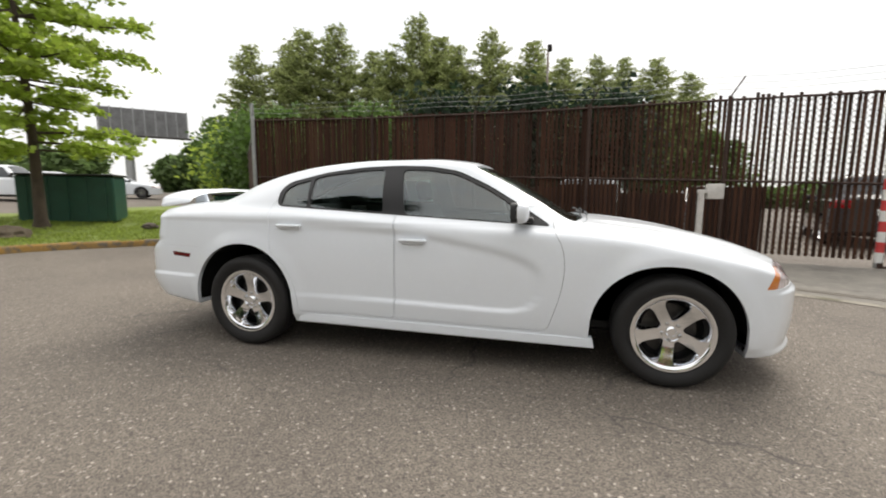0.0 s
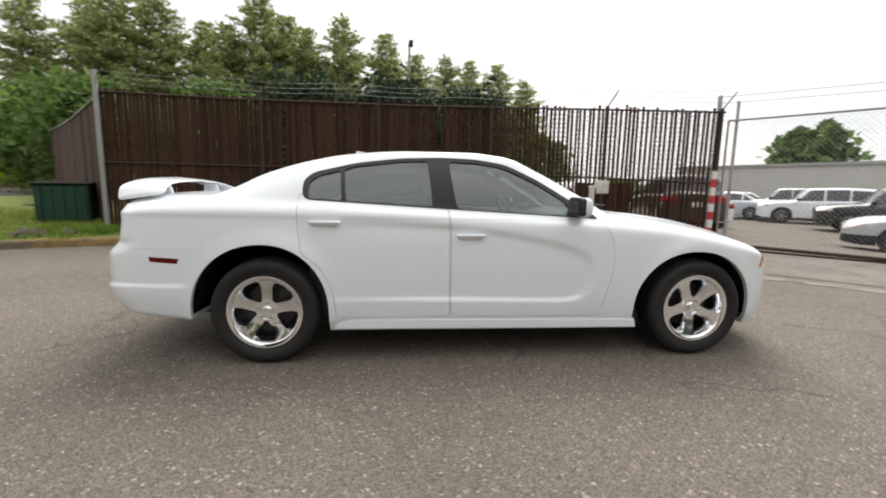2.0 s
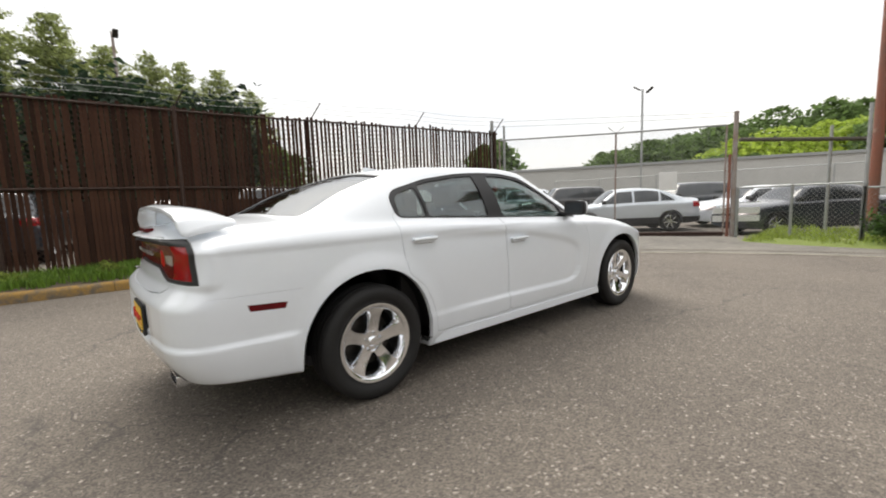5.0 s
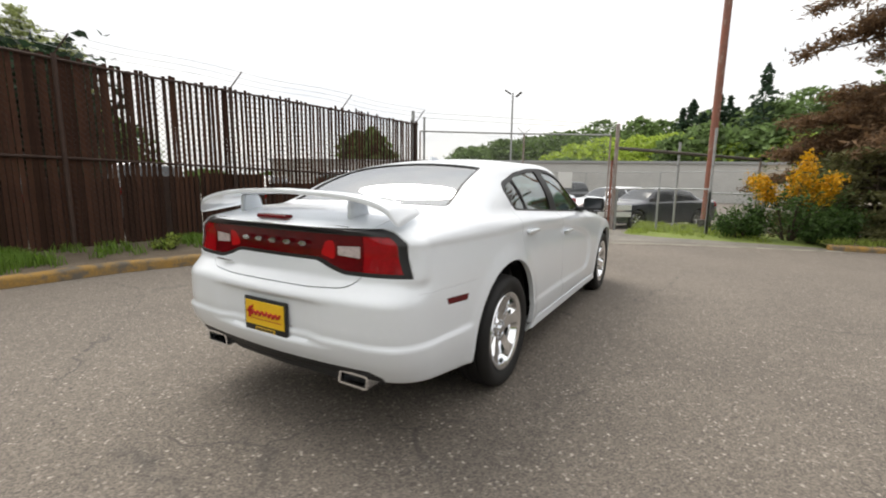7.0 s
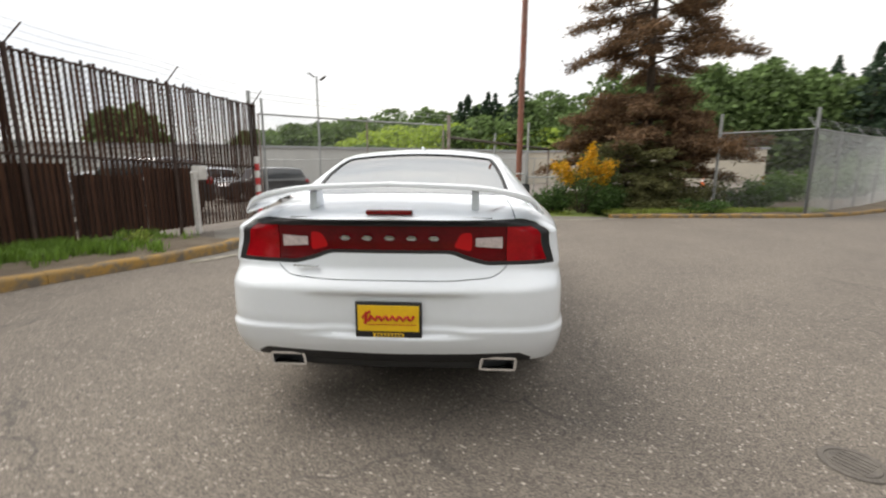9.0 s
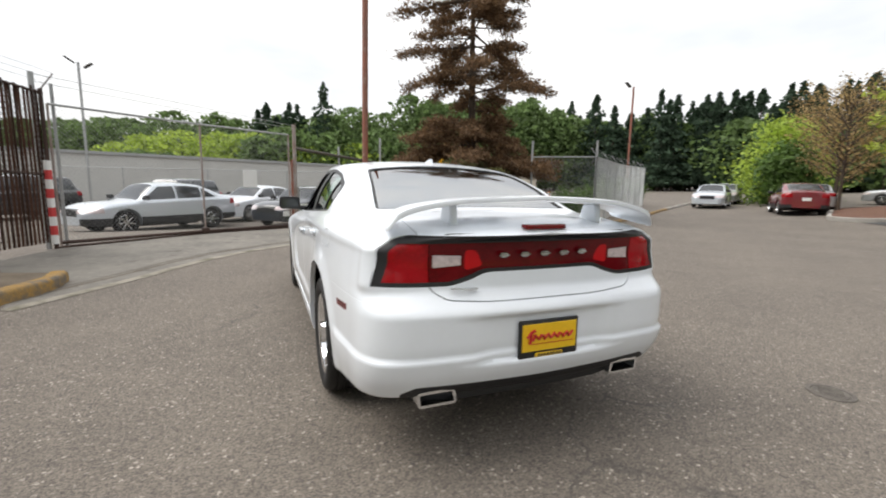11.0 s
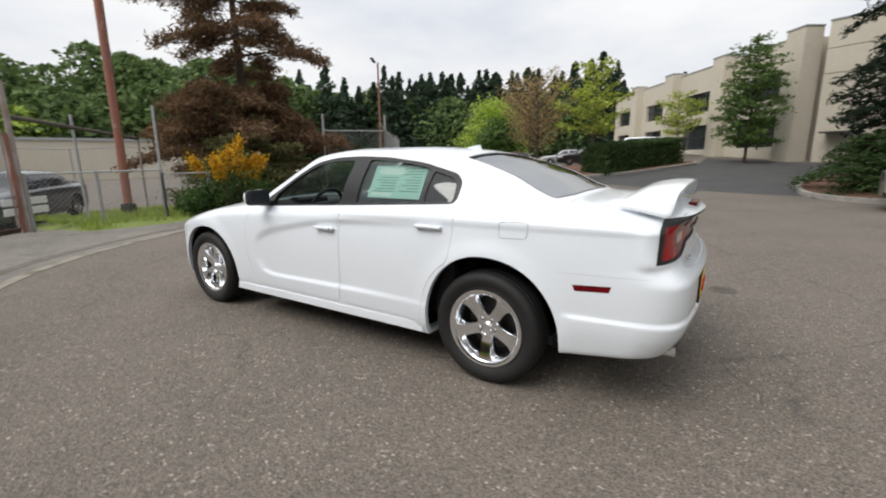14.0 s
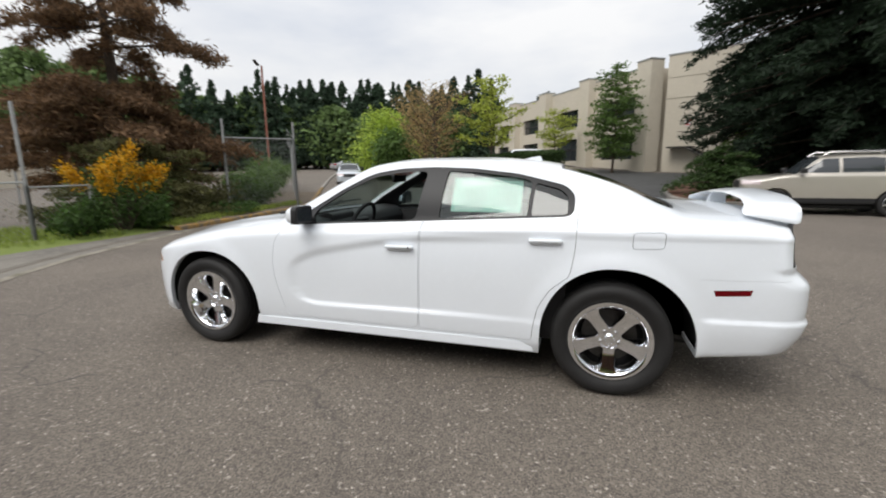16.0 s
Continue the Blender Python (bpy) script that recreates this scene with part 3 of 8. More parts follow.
def skin_normals(me, skin):
    """Gives the faces that lie along the skin the skin's own smooth normals, so that cuts leave no dents in the gloss."""
    from mathutils.bvhtree import BVHTree
    from mathutils.interpolate import poly_3d_calc
    tree = BVHTree.FromPolygons([v.co for v in skin.vertices], [p.vertices for p in skin.polygons])
    vn = [v.normal.copy() for v in skin.vertices]
    me.shade_smooth()
    me.set_sharp_from_angle(angle=radians(32))
    normals = [n.vector.copy() for n in me.corner_normals]
    seen = {}
    for p in me.polygons:
        for li in p.loop_indices:
            vi = me.loops[li].vertex_index
            if vi not in seen:
                hit, nrm, fi, dist = tree.find_nearest(me.vertices[vi].co, 0.03)
                if hit is None:
                    seen[vi] = None
                else:
                    ids = skin.polygons[fi].vertices
                    ws = poly_3d_calc([skin.vertices[k].co for k in ids], hit)
                    nn = Vector((0, 0, 0))
                    for k, w in zip(ids, ws):
                        nn += w * vn[k]
                    seen[vi] = nn.normalized()
            n = seen[vi]
            if n is not None and n.dot(p.normal) > 0.75:
                normals[li] = n
    me.normals_split_custom_set(normals)
    return me


def charger_shape(g):
    """Moves the lofted grid: the upright rear and front faces, the door scallop, arch lips and bumper creases."""
    x, y, z = g[..., 0].copy(), g[..., 1].copy(), g[..., 2].copy()
    rear = curve_of((0.2, 0.12), (0.34, 0.075), (0.46, 0.025), (0.6, 0.0), (0.722, 0.0), (0.740, 0.006), (0.785, 0.045), (0.825, 0.078), (0.84, 0.080), (0.95, 0.092), (1.03, 0.075), (1.075, 0.03), (1.2, 0.03))
    nose = curve_of((0.15, 0.06), (0.21, 0.005), (0.25, 0.0), (0.28, 0.022), (0.34, 0.012), (0.45, 0.0), (0.58, 0.0), (0.618, 0.0), (0.640, 0.028), (0.72, 0.034), (0.8, 0.03), (0.9, 0.02))
    g[..., 0] += rear(z) * step01(-x, 2.05, 2.5) - nose(z) * step01(x, 1.95, 2.35)
    on_side = step01(y, 0.62, 0.78) * step01(z, 0.24, 0.30)
    up = curve_of((-1.5, 1.0), (-0.3, 0.962), (0.3, 0.885), (0.55, 0.83), (0.74, 0.70), (0.8, 0.5))(x)
    low = curve_of((-1.3, 0.438), (-0.3, 0.43), (0.5, 0.418), (0.62, 0.44), (0.72, 0.55), (0.8, 0.7))(x)
    scoop = step01(up - z, 0.0, 0.055 + 0.02 * step01(x, -0.3, 0.6)) * step01(z - low, -0.002, 0.026)
    scoop = scoop * step01(0.76 - x, 0.0, 0.11) * (0.30 + 0.70 * step01(x, -1.2, -0.2)) * step01(x, -1.35, -1.15)
    dy = -0.019 * scoop
    # a fine shoulder line above the handles and a step along the lower bumper
    dy += 0.006 * step01(z, 0.98, 1.0) * step01(1.05 - z, 0.0, 0.03)
    for ax in (-1.526, 1.526):
        r = np.hypot(x - ax, (z - 0.362) * 0.98)
        dy += 0.014 * step01(r, 0.56, 0.44)
    # the lamp corners stand out square above the bumper
    dy += 0.024 * step01(-x, 2.40, 2.50) * step01(z, 0.79, 0.85)
    back_low = step01(-x, 1.98, 2.06)
    dy += 0.016 * back_low * step01(0.545 - z, 0.0, 0.014) * step01(z, 0.28, 0.5)
    g[..., 1] += dy * on_side
    # the same step carried round the rear bumper, and the hollow for the number plate
    face = step01(-x, 2.44, 2.56)
    g[..., 0] -= 0.016 * face * step01(0.545 - z, 0.0, 0.014) * step01(z, 0.28, 0.5)
    hollow = step01(0.33 - np.abs(y), 0.0, 0.04) * step01(z, 0.488, 0.505) * step01(0.715 - z, 0.0, 0.02)
    g[..., 0] += 0.028 * face * hollow
    # two ridges on the bonnet
    ridge = np.exp(-((np.abs(y) - 0.42) / 0.045) ** 2) * step01(x, 1.0, 1.2) * step01(2.2 - x, 0.0, 0.4) * step01(z, 0.75, 0.8)
    g[..., 2] += 0.012 * ridge
    return g


CHARGER = {
    "ends": (-2.585, 2.37), "nose": 0.035, "shelf": 0.045, "soft": 0.022,
    "wide": curve_of((-2.585, 0.655), (-2.565, 0.725), (-2.52, 0.800), (-2.47, 0.838), (-2.4, 0.862), (-2.24, 0.880), (-2.05, 0.900), (-1.85, 0.918), (-1.5, 0.938), (-0.6, 0.93), (0.8, 0.93), (1.5, 0.938), (1.85, 0.912), (2.0, 0.882), (2.1, 0.835), (2.18, 0.755), (2.25, 0.655), (2.31, 0.545), (2.345, 0.46), (2.37, 0.38)),
    "low": curve_of((-2.585, 0.345), (-2.4, 0.33), (-1.95, 0.295), (-1.05, 0.215), (1.05, 0.205), (1.85, 0.215), (2.3, 0.235), (2.44, 0.26)),
    "belt": curve_of((-2.585, 1.03), (-2.45, 1.055), (-2.2, 1.078), (-1.7, 1.092), (-1.3, 1.092), (-0.3, 1.040), (0.6, 0.998), (0.95, 0.982), (1.35, 0.945), (1.7, 0.885), (2.0, 0.815), (2.16, 0.770), (2.28, 0.728), (2.37, 0.672)),
    "belt_y": curve_of((-2.585, 0.86), (-2.3, 0.885), (-1.3, 0.89), (0.9, 0.895), (1.4, 0.90), (2.44, 0.85)),
    "roof_y": curve_of((-2.585, 0.52), (-2.3, 0.62), (-1.9, 0.665), (-1.3, 0.605), (-0.6, 0.625), (0.1, 0.63), (0.5, 0.65), (0.92, 0.715), (1.15, 0.66), (1.8, 0.6), (2.3, 0.5), (2.44, 0.36)),
    "roof_z": curve_of((-2.585, 1.055), (-2.45, 1.082), (-2.2, 1.11), (-1.93, 1.122), (-1.8, 1.162), (-1.56, 1.276), (-1.3, 1.358), (-1.0, 1.410), (-0.57, 1.440), (-0.15, 1.443), (0.13, 1.417), (0.39, 1.312), (0.69, 1.154), (0.93, 1.022), (1.1, 1.005), (1.5, 0.955), (1.9, 0.872), (2.12, 0.808), (2.26, 0.762), (2.37, 0.695)),
    "top": curve_of((-2.585, 1.075), (-2.5, 1.105), (-2.35, 1.128), (-1.95, 1.142), (-1.85, 1.178), (-1.56, 1.308), (-1.3, 1.396), (-1.0, 1.454), (-0.57, 1.484), (-0.15, 1.486), (0.13, 1.462), (0.39, 1.364), (0.69, 1.204), (0.96, 1.048), (1.1, 1.032), (1.5, 0.980), (1.95, 0.890), (2.16, 0.830), (2.28, 0.788), (2.34, 0.755), (2.37, 0.712)),
    "side": curve_of((0.15, 0.955), (0.24, 0.966), (0.32, 0.985), (0.5, 0.998), (0.65, 1.0), (0.8, 0.993), (0.93, 0.976), (1.06, 0.955)),
    "shape": charger_shape,
}

# outlines of the openings, as seen from the side (x, z), above (x, y) and behind (y, z)
DLO = rounded([(-1.285, 1.103), (-0.3, 1.050), (0.60, 1.005), (0.79, 0.992), (0.575, 1.128), (0.35, 1.262), (0.12, 1.368), (-0.10, 1.402), (-0.35, 1.409), (-0.62, 1.398), (-0.93, 1.360), (-1.225, 1.288), (-1.288, 1.232)], 0.06, 4)
WIN_FRONT = rounded([(-0.245, 1.056), (0.585, 1.016), (0.555, 1.105), (0.335, 1.240), (0.105, 1.342), (-0.09, 1.374), (-0.30, 1.381)], 0.045, 4)
WIN_REAR = rounded([(-1.000, 1.100), (-0.412, 1.070), (-0.445, 1.382), (-0.64, 1.372), (-0.93, 1.336), (-1.018, 1.312)], 0.022, 4)
WIN_QUARTER = rounded([(-1.248, 1.114), (-1.024, 1.102), (-1.043, 1.304), (-1.195, 1.264), (-1.245, 1.222)], 0.022, 4)
DOOR_FRONT = rounded([(-0.285, 0.318), (0.77, 0.312), (0.845, 0.55), (0.872, 0.72), (0.855, 0.87), (0.79, 0.975), (0.78, 1.12), (-0.31, 1.12), (-0.29, 0.9)], 0.05, 4)
DOOR_REAR = rounded([(-0.295, 0.318), (-0.30, 0.9), (-0.32, 1.14), (-1.31, 1.14), (-1.30, 0.90), (-1.275, 0.755), (-1.16, 0.66), (-1.09, 0.54), (-1.062, 0.40), (-1.058, 0.318)], 0.03, 4)
BAND = rounded([(-0.92, 1.064), (0.92, 1.064), (0.92, 0.848), (0.47, 0.840), (0.37, 0.866), (0.30, 0.895), (-0.30, 0.895), (-0.37, 0.866), (-0.47, 0.840), (-0.92, 0.848)], 0.03, 3)
TRUNK = rounded([(-0.60, 1.5), (0.60, 1.5), (0.61, 0.98), (0.57, 0.83), (0.50, 0.786), (0.30, 0.772), (-0.30, 0.772), (-0.50, 0.786), (-0.57, 0.83), (-0.61, 0.98)], 0.05, 4)
REAR_SCREEN = rounded([(-1.90, 0.0), (-1.895, 0.40), (-1.855, 0.645), (-1.30, 0.563), (-1.19, 0.54), (-1.165, 0.0), (-1.19, -0.54), (-1.30, -0.563), (-1.855, -0.645), (-1.895, -0.40)], 0.04, 4)
WIND_SCREEN = rounded([(0.24, 0.0), (0.22, 0.585), (0.50, 0.625), (0.93, 0.70), (0.99, 0.45), (1.00, 0.0), (0.99, -0.45), (0.93, -0.70), (0.50, -0.625), (0.22, -0.585)], 0.04, 4)
BONNET = rounded([(1.035, 0.0), (1.02, 0.5), (0.97, 0.735), (1.6, 0.745), (2.04, 0.62), (2.20, 0.42), (2.26, 0.0), (2.20, -0.42), (2.04, -0.62), (1.6, -0.745), (0.97, -0.735), (1.02, -0.5)], 0.05, 4)
FUEL_DOOR = rounded([(-1.785, 0.935), (-1.615, 0.930), (-1.620, 1.025), (-1.790, 1.028)], 0.025, 4)
MARKER = [(-2.245, 0.724), (-2.048, 0.714), (-2.062, 0.680), (-2.235, 0.690)]
HEADLAMP = rounded([(2.03, 0.657), (2.5, 0.657), (2.5, 0.785), (2.115, 0.785)], 0.015, 3)
AMBER = [(2.015, 0.655), (2.085, 0.655), (2.115, 0.775), (2.085, 0.79)]


def both_sides(me, outline, lo, hi, op):
    for s in (1, -1):
        a, b = sorted((s * lo, s * hi))
        me = op(me, prism(outline, "y", a, b))
    return me


ARCH = {-1.526: (-1.530, 0.462, 0.424, 0.452), 1.526: (1.487, 0.455, 0.452, 0.418)}


def arch_ring(ax, grow=0.0, steps=56):
    """The upper half of a wheel arch: wider behind the axle than before it."""
    cx, rear, front, up = ARCH[ax]
    ring = []
    for k in range(steps // 2 + 1):
        c, q = math.cos(2 * math.pi * k / steps), math.sin(2 * math.pi * k / steps)
        ring.append((cx + ((front if c > 0 else rear) + grow) * math.copysign(abs(c) ** 0.94, c), 0.362 + (up + grow) * q))
    return ring


def arch_cutter(ax, s):
    bm = bmesh.new()
    ring = arch_ring(ax)
    # the opening goes nearly straight down below the axle
    ring += [(ring[-1][0] - 0.004, 0.2), (ring[-1][0] - 0.004, 0.0), (ring[0][0] + 0.004, 0.0), (ring[0][0] + 0.004, 0.2)]
    lo, hi = sorted((s * 0.02, s * 1.2))
    return mesh_of(add_prism(bm, ring, "y", lo, hi))


def spoked_wheel(name, parent, m):
    """Tyre on a chrome five-spoke rim; the outer face looks along +y."""
    R, rim = 0.356, 0.245
    w = part_empty(name, parent, m)
    bm = bmesh.new()
    prof = [(rim - 0.004, 0.075), (rim + 0.012, 0.098), (rim + 0.035, 0.110), (0.306, 0.1165), (0.326, 0.113), (0.343, 0.100), (0.351, 0.086), (0.354, 0.066), (0.347, 0.064), (0.347, 0.055), (0.355, 0.053), (0.356, 0.024), (0.348, 0.022), (0.348, 0.012), (0.356, 0.010), (0.356, -0.010), (0.348, -0.012), (0.348, -0.022), (0.356, -0.024), (0.355, -0.053), (0.347, -0.055), (0.354, -0.066), (0.350, -0.09), (0.326, -0.113), (0.29, -0.115), (rim, -0.095)]
    tyre = part("tyre", add_lathe(bm, prof, 72), "rubber", w, smooth=40)
    # a dished chrome face with five rounded windows; the spokes stand between them
    face = [(0.060, 0.058), (0.085, 0.058), (0.115, 0.064), (0.150, 0.074), (0.185, 0.084), (0.2135, 0.0900)]
    bm = bmesh.new()
    add_lathe(bm, [(rim - 0.002, -0.10), (rim - 0.004, 0.06), (rim + 0.006, 0.092), (rim + 0.001, 0.1015), (rim - 0.010, 0.1005), (rim - 0.024, 0.0955), (0.214, 0.0905), (0.210, 0.075), (0.208, 0.035), (0.212, -0.09)], 72)
    part("rim", bm, "chrome", w, smooth=45)
    bm = bmesh.new()
    disc = mesh_of(add_lathe(bm, face + [(0.2135, 0.030), (0.060, 0.010), (0.060, 0.058)], 90))
    for k in range(5):
        a = 2 * math.pi * (k + 0.75) / 5
        bm = bmesh.new()
        # the cutter narrows inwards, so that the window walls show
        outline = rounded([(-0.011, 0.078), (0.011, 0.078), (0.052, 0.152), (0.057, 0.182), (0.035, 0.194), (0.0, 0.198), (-0.035, 0.194), (-0.057, 0.182), (-0.052, 0.152)], 0.014, 4)
        mid = sum(p[1] for p in outline) / len(outline)
        rows = []
        for grow, y in ((1.95, 0.135), (1.36, 0.086), (1.04, 0.052), (0.94, 0.035), (0.90, 0.0)):
            rows.append([bm.verts.new((p[0] * grow * math.cos(a) + (mid + (p[1] - mid) * grow) * math.sin(a), y, -p[0] * grow * math.sin(a) + (mid + (p[1] - mid) * grow) * math.cos(a))) for p in outline])
        for r0, r1 in zip(rows, rows[1:]):
            for j in range(len(outline)):
                i = (j + 1) % len(outline)
                bm.faces.new((r0[j], r0[i], r1[i], r1[j]))
        bm.faces.new(rows[0])
        bm.faces.new(rows[-1][::-1])
        bmesh.ops.recalc_face_normals(bm, faces=bm.faces[:])
        disc = minus(disc, mesh_of(bm))
    for k in range(5):
        a = 2 * math.pi * (k + 0.25) / 5
        wedge = [(0.30 * math.sin(a + b), 0.30 * math.cos(a + b)) for b in (-0.6283, -0.3, 0.0, 0.3, 0.6283)]
        me = meet(disc.copy(), prism([(0.0, 0.0)] + wedge, "y", -0.2, 0.2))
        me.shade_smooth()
        me.set_sharp_from_angle(angle=radians(34))
        part("spoke", me, "chrome", w)
    bm = bmesh.new()
    add_lathe(bm, [(0.0, 0.066), (0.024, 0.066), (0.030, 0.060), (0.032, 0.050), (0.058, 0.050), (0.070, 0.042), (0.072, -0.02)], 36)
    part("hub", bm, "chrome", w, smooth=30)
    for k in range(5):
        a = 2 * math.pi * (k + 0.25) / 5
        bm = bmesh.new()
        add_lathe(bm, [(0.0, 0.066), (0.008, 0.065), (0.011, 0.060), (0.011, 0.04)], 10, m=Matrix.Translation((0.056 * math.sin(a), 0, 0.056 * math.cos(a))))
        part("wheel_nut", bm, "alloy", w)
    bm = bmesh.new()
    add_lathe(bm, [(0.0, -0.02), (0.165, -0.02), (0.165, -0.045), (0.0, -0.045)], 40)
    part("brake_disc", bm, "dark_metal", w)
    bm = bmesh.new()
    add_lathe(bm, [(0.0, -0.07), (0.238, -0.07)], 40)
    part("wheel_back", bm, "liner", w)
    return w


def part_empty(name, parent, m=None):
    ob = new(name)
    ob.parent = parent
    ob.empty_display_size = 0.1
    if m is not None:
        ob.matrix_basis = m
    return ob


def white_sedan():
    car = thing("sedan_car", "white four-door sedan with chrome wheels and rear spoiler", "car")
    skin = car_skin(CHARGER)
    shell = minus(skin.copy(), inset_skin(skin, 0.032))
    trim_slab = minus(inset_skin(skin, 0.004), inset_skin(skin, 0.024))
    glass_slab = minus(inset_skin(skin, 0.011), inset_skin(skin, 0.0155))
    lamp_slab = minus(inset_skin(skin, 0.004), inset_skin(skin, 0.03))
    for ax in (-1.526, 1.526):
        for s in (1, -1):
            shell = minus(shell, arch_cutter(ax, s))
    band = prism(BAND, "x", -2.9, -2.435)
    shell = minus(shell, band)
    shell = minus(shell, prism(WIND_SCREEN, "z", 0.95, 1.7))
    shell = minus(shell, prism(REAR_SCREEN, "z", 1.0, 1.7))
    shell = both_sides(shell, DLO, 0.45, 1.2, minus)
    shell = both_sides(shell, MARKER, 0.7, 1.2, minus)
    shell = both_sides(shell, AMBER, 0.3, 1.2, minus)
    lamp_cut = prism(HEADLAMP, "y", 0.34, 1.2), prism(HEADLAMP, "y", -1.2, -0.34)
    for q in lamp_cut:
        shell = minus(shell, q)
    # doors, lids and flaps are cut out of the shell and leave a real gap
    panels = []
    for name, outline in (("front_door", DOOR_FRONT), ("rear_door", DOOR_REAR)):
        for s in (1, -1):
            lo, hi = sorted((s * 0.62, s * 1.2))
            panels.append((name, meet(shell.copy(), prism(shrunk(outline, 0.0014), "y", lo, hi)), s))
            shell = minus(shell, prism(shrunk(outline, -0.0014), "y", lo, hi))
    panels.append(("fuel_flap", meet(shell.copy(), prism(shrunk(FUEL_DOOR, 0.0016), "y", 0.6, 1.2)), 1))
    shell = minus(shell, prism(shrunk(FUEL_DOOR, -0.0016), "y", 0.6, 1.2))
    panels.append(("boot_lid", meet(shell.copy(), prism(shrunk(TRUNK, 0.0025), "x", -2.9, -1.935)), 0))
    shell = minus(shell, prism(shrunk(TRUNK, -0.0025), "x", -2.9, -1.93))
    panels.append(("bonnet", meet(shell.copy(), prism(shrunk(BONNET, 0.0025), "z", 0.6, 1.3)), 0))
    shell = minus(shell, prism(shrunk(BONNET, -0.0025), "z", 0.6, 1.3))
    # the lower black valance between the exhaust tips
    VAL = [(-0.70, 0.20), (0.70, 0.20), (0.70, 0.375), (0.64, 0.408), (0.40, 0.400), (0.0, 0.394), (-0.40, 0.400), (-0.64, 0.408), (-0.70, 0.375)]
    valance = meet(shell.copy(), prism(VAL, "x", -2.9, -2.2))
    shell = minus(shell, prism(VAL, "x", -2.9, -2.2))
    # the joint between rear wing and bumper
    shell = both_sides(shell, [(-2.43, 0.7755), (-1.965, 0.7715), (-1.965, 0.7727), (-2.43, 0.7767)], 0.80, 1.2, minus)
    body = part("body", skin_normals(shell, skin), "paint_white", car)
    made = {}
    for name, me, s in panels:
        made[name, s] = part(name, skin_normals(me, skin), "paint_white", car)
    part("rear_valance", skin_normals(valance, skin), "black_plastic", car, "matt black lower bumper insert")
    # the black under-tray that hangs below it
    bm = bmesh.new()
    tray = [(-0.66, -2.28), (-0.64, -2.44), (-0.40, -2.50), (0.0, -2.515), (0.40, -2.50), (0.64, -2.44), (0.66, -2.28)]
    add_prism(bm, [(x, y) for y, x in tray], "z", 0.285, 0.40)
    bmesh.ops.bevel(bm, geom=[e for e in bm.edges if all(v.co.z < 0.3 for v in e.verts)], offset=0.02, segments=2, affect="EDGES")
    part("rear_tray", bm, "black_plastic", car, "matt black tray under the bumper")
    # side glass and its black surround
    for s in (1, -1):
        lo, hi = sorted((s * 0.45, s * 1.2))
        ring = meet(trim_slab.copy(), prism(DLO, "y", lo, hi))
        for w in (WIN_FRONT, WIN_REAR, WIN_QUARTER):
            ring = minus(ring, prism(w, "y", lo, hi))
        part("window_surround", skin_normals(ring, skin), "black_trim", car, "satin black window frame")
        for name, w, owner in (("front_window", WIN_FRONT, "front_door"), ("rear_window", WIN_REAR, "rear_door"), ("quarter_window", WIN_QUARTER, "rear_door")):
            if s == 1 and name == "front_window":
                continue
            g = meet(glass_slab.copy(), prism(shrunk(w, -0.006), "y", lo, hi))
            pane = part(name, skin_normals(g, skin), "glass_clear" if s == 1 and name == "rear_window" else "glass_quarter" if s == 1 and name == "quarter_window" else "glass_side", made[owner, s], "clear glass" if s == 1 and name == "rear_window" else "tinted glass")
            pane.visible_shadow = False
    g = part("windscreen", skin_normals(meet(glass_slab.copy(), prism(shrunk(WIND_SCREEN, -0.012), "z", 0.95, 1.7)), skin), "glass_front", car, "clear windscreen glass")
    g.visible_shadow = False
    g = part("rear_screen", skin_normals(meet(glass_slab.copy(), prism(shrunk(REAR_SCREEN, -0.012), "z", 1.0, 1.7)), skin), "glass_rear", car, "tinted rear screen")
    g.visible_shadow = False
    ring = meet(trim_slab.copy(), prism(shrunk(REAR_SCREEN, 0.001), "z", 1.0, 1.7))
    ring = minus(ring, prism(shrunk(REAR_SCREEN, 0.018), "z", 1.0, 1.7))
    part("screen_seal", skin_normals(ring, skin), "black_trim", car)
    # tail-lamp band: black surround, dark centre, bright outer lenses, clear reversing lamps
    surround = meet(lamp_slab.copy(), prism(BAND, "x", -2.9, -2.437))
    RED = rounded([(-0.83, 1.030), (0.83, 1.030), (0.86, 0.866), (0.475, 0.858), (0.385, 0.882), (0.31, 0.911), (-0.31, 0.911), (-0.385, 0.882), (-0.475, 0.858), (-0.86, 0.866)], 0.025, 3)
    surround = minus(surround, prism(RED, "x", -2.9, -2.455))
    band_ob = part("tail_lamp_band", skin_normals(surround, skin), "black_trim", car, "gloss black tail lamp surround")
    lens = minus(inset_skin(skin, 0.009), inset_skin(skin, 0.026))
    lens = meet(lens, prism(shrunk(RED, -0.003), "x", -2.9, -2.455))
    for s in (1, -1):
        q = [(s * 0.418, 0.930), (s * 0.548, 0.922), (s * 0.548, 0.978), (s * 0.418, 0.972)]
        q = q if s > 0 else q[::-1]
        cut = prism(q, "x", -2.9, -2.3)
        part("reversing_lamp", skin_normals(meet(lens.copy(), cut), skin), "lens_clear", band_ob, "clear reversing lamp lens")
        lens = minus(lens, prism(shrunk(q, -0.002), "x", -2.9, -2.3))
        seam = [(s * 0.565, 0.80), (s * 0.569, 0.80), (s * 0.569, 1.10), (s * 0.565, 1.10)]
        lens = minus(lens, prism(seam, "x", -2.9, -2.3))
        out = [(s * 0.569, 0.80), (s * 0.95, 0.80), (s * 0.95, 1.10), (s * 0.569, 1.10)]
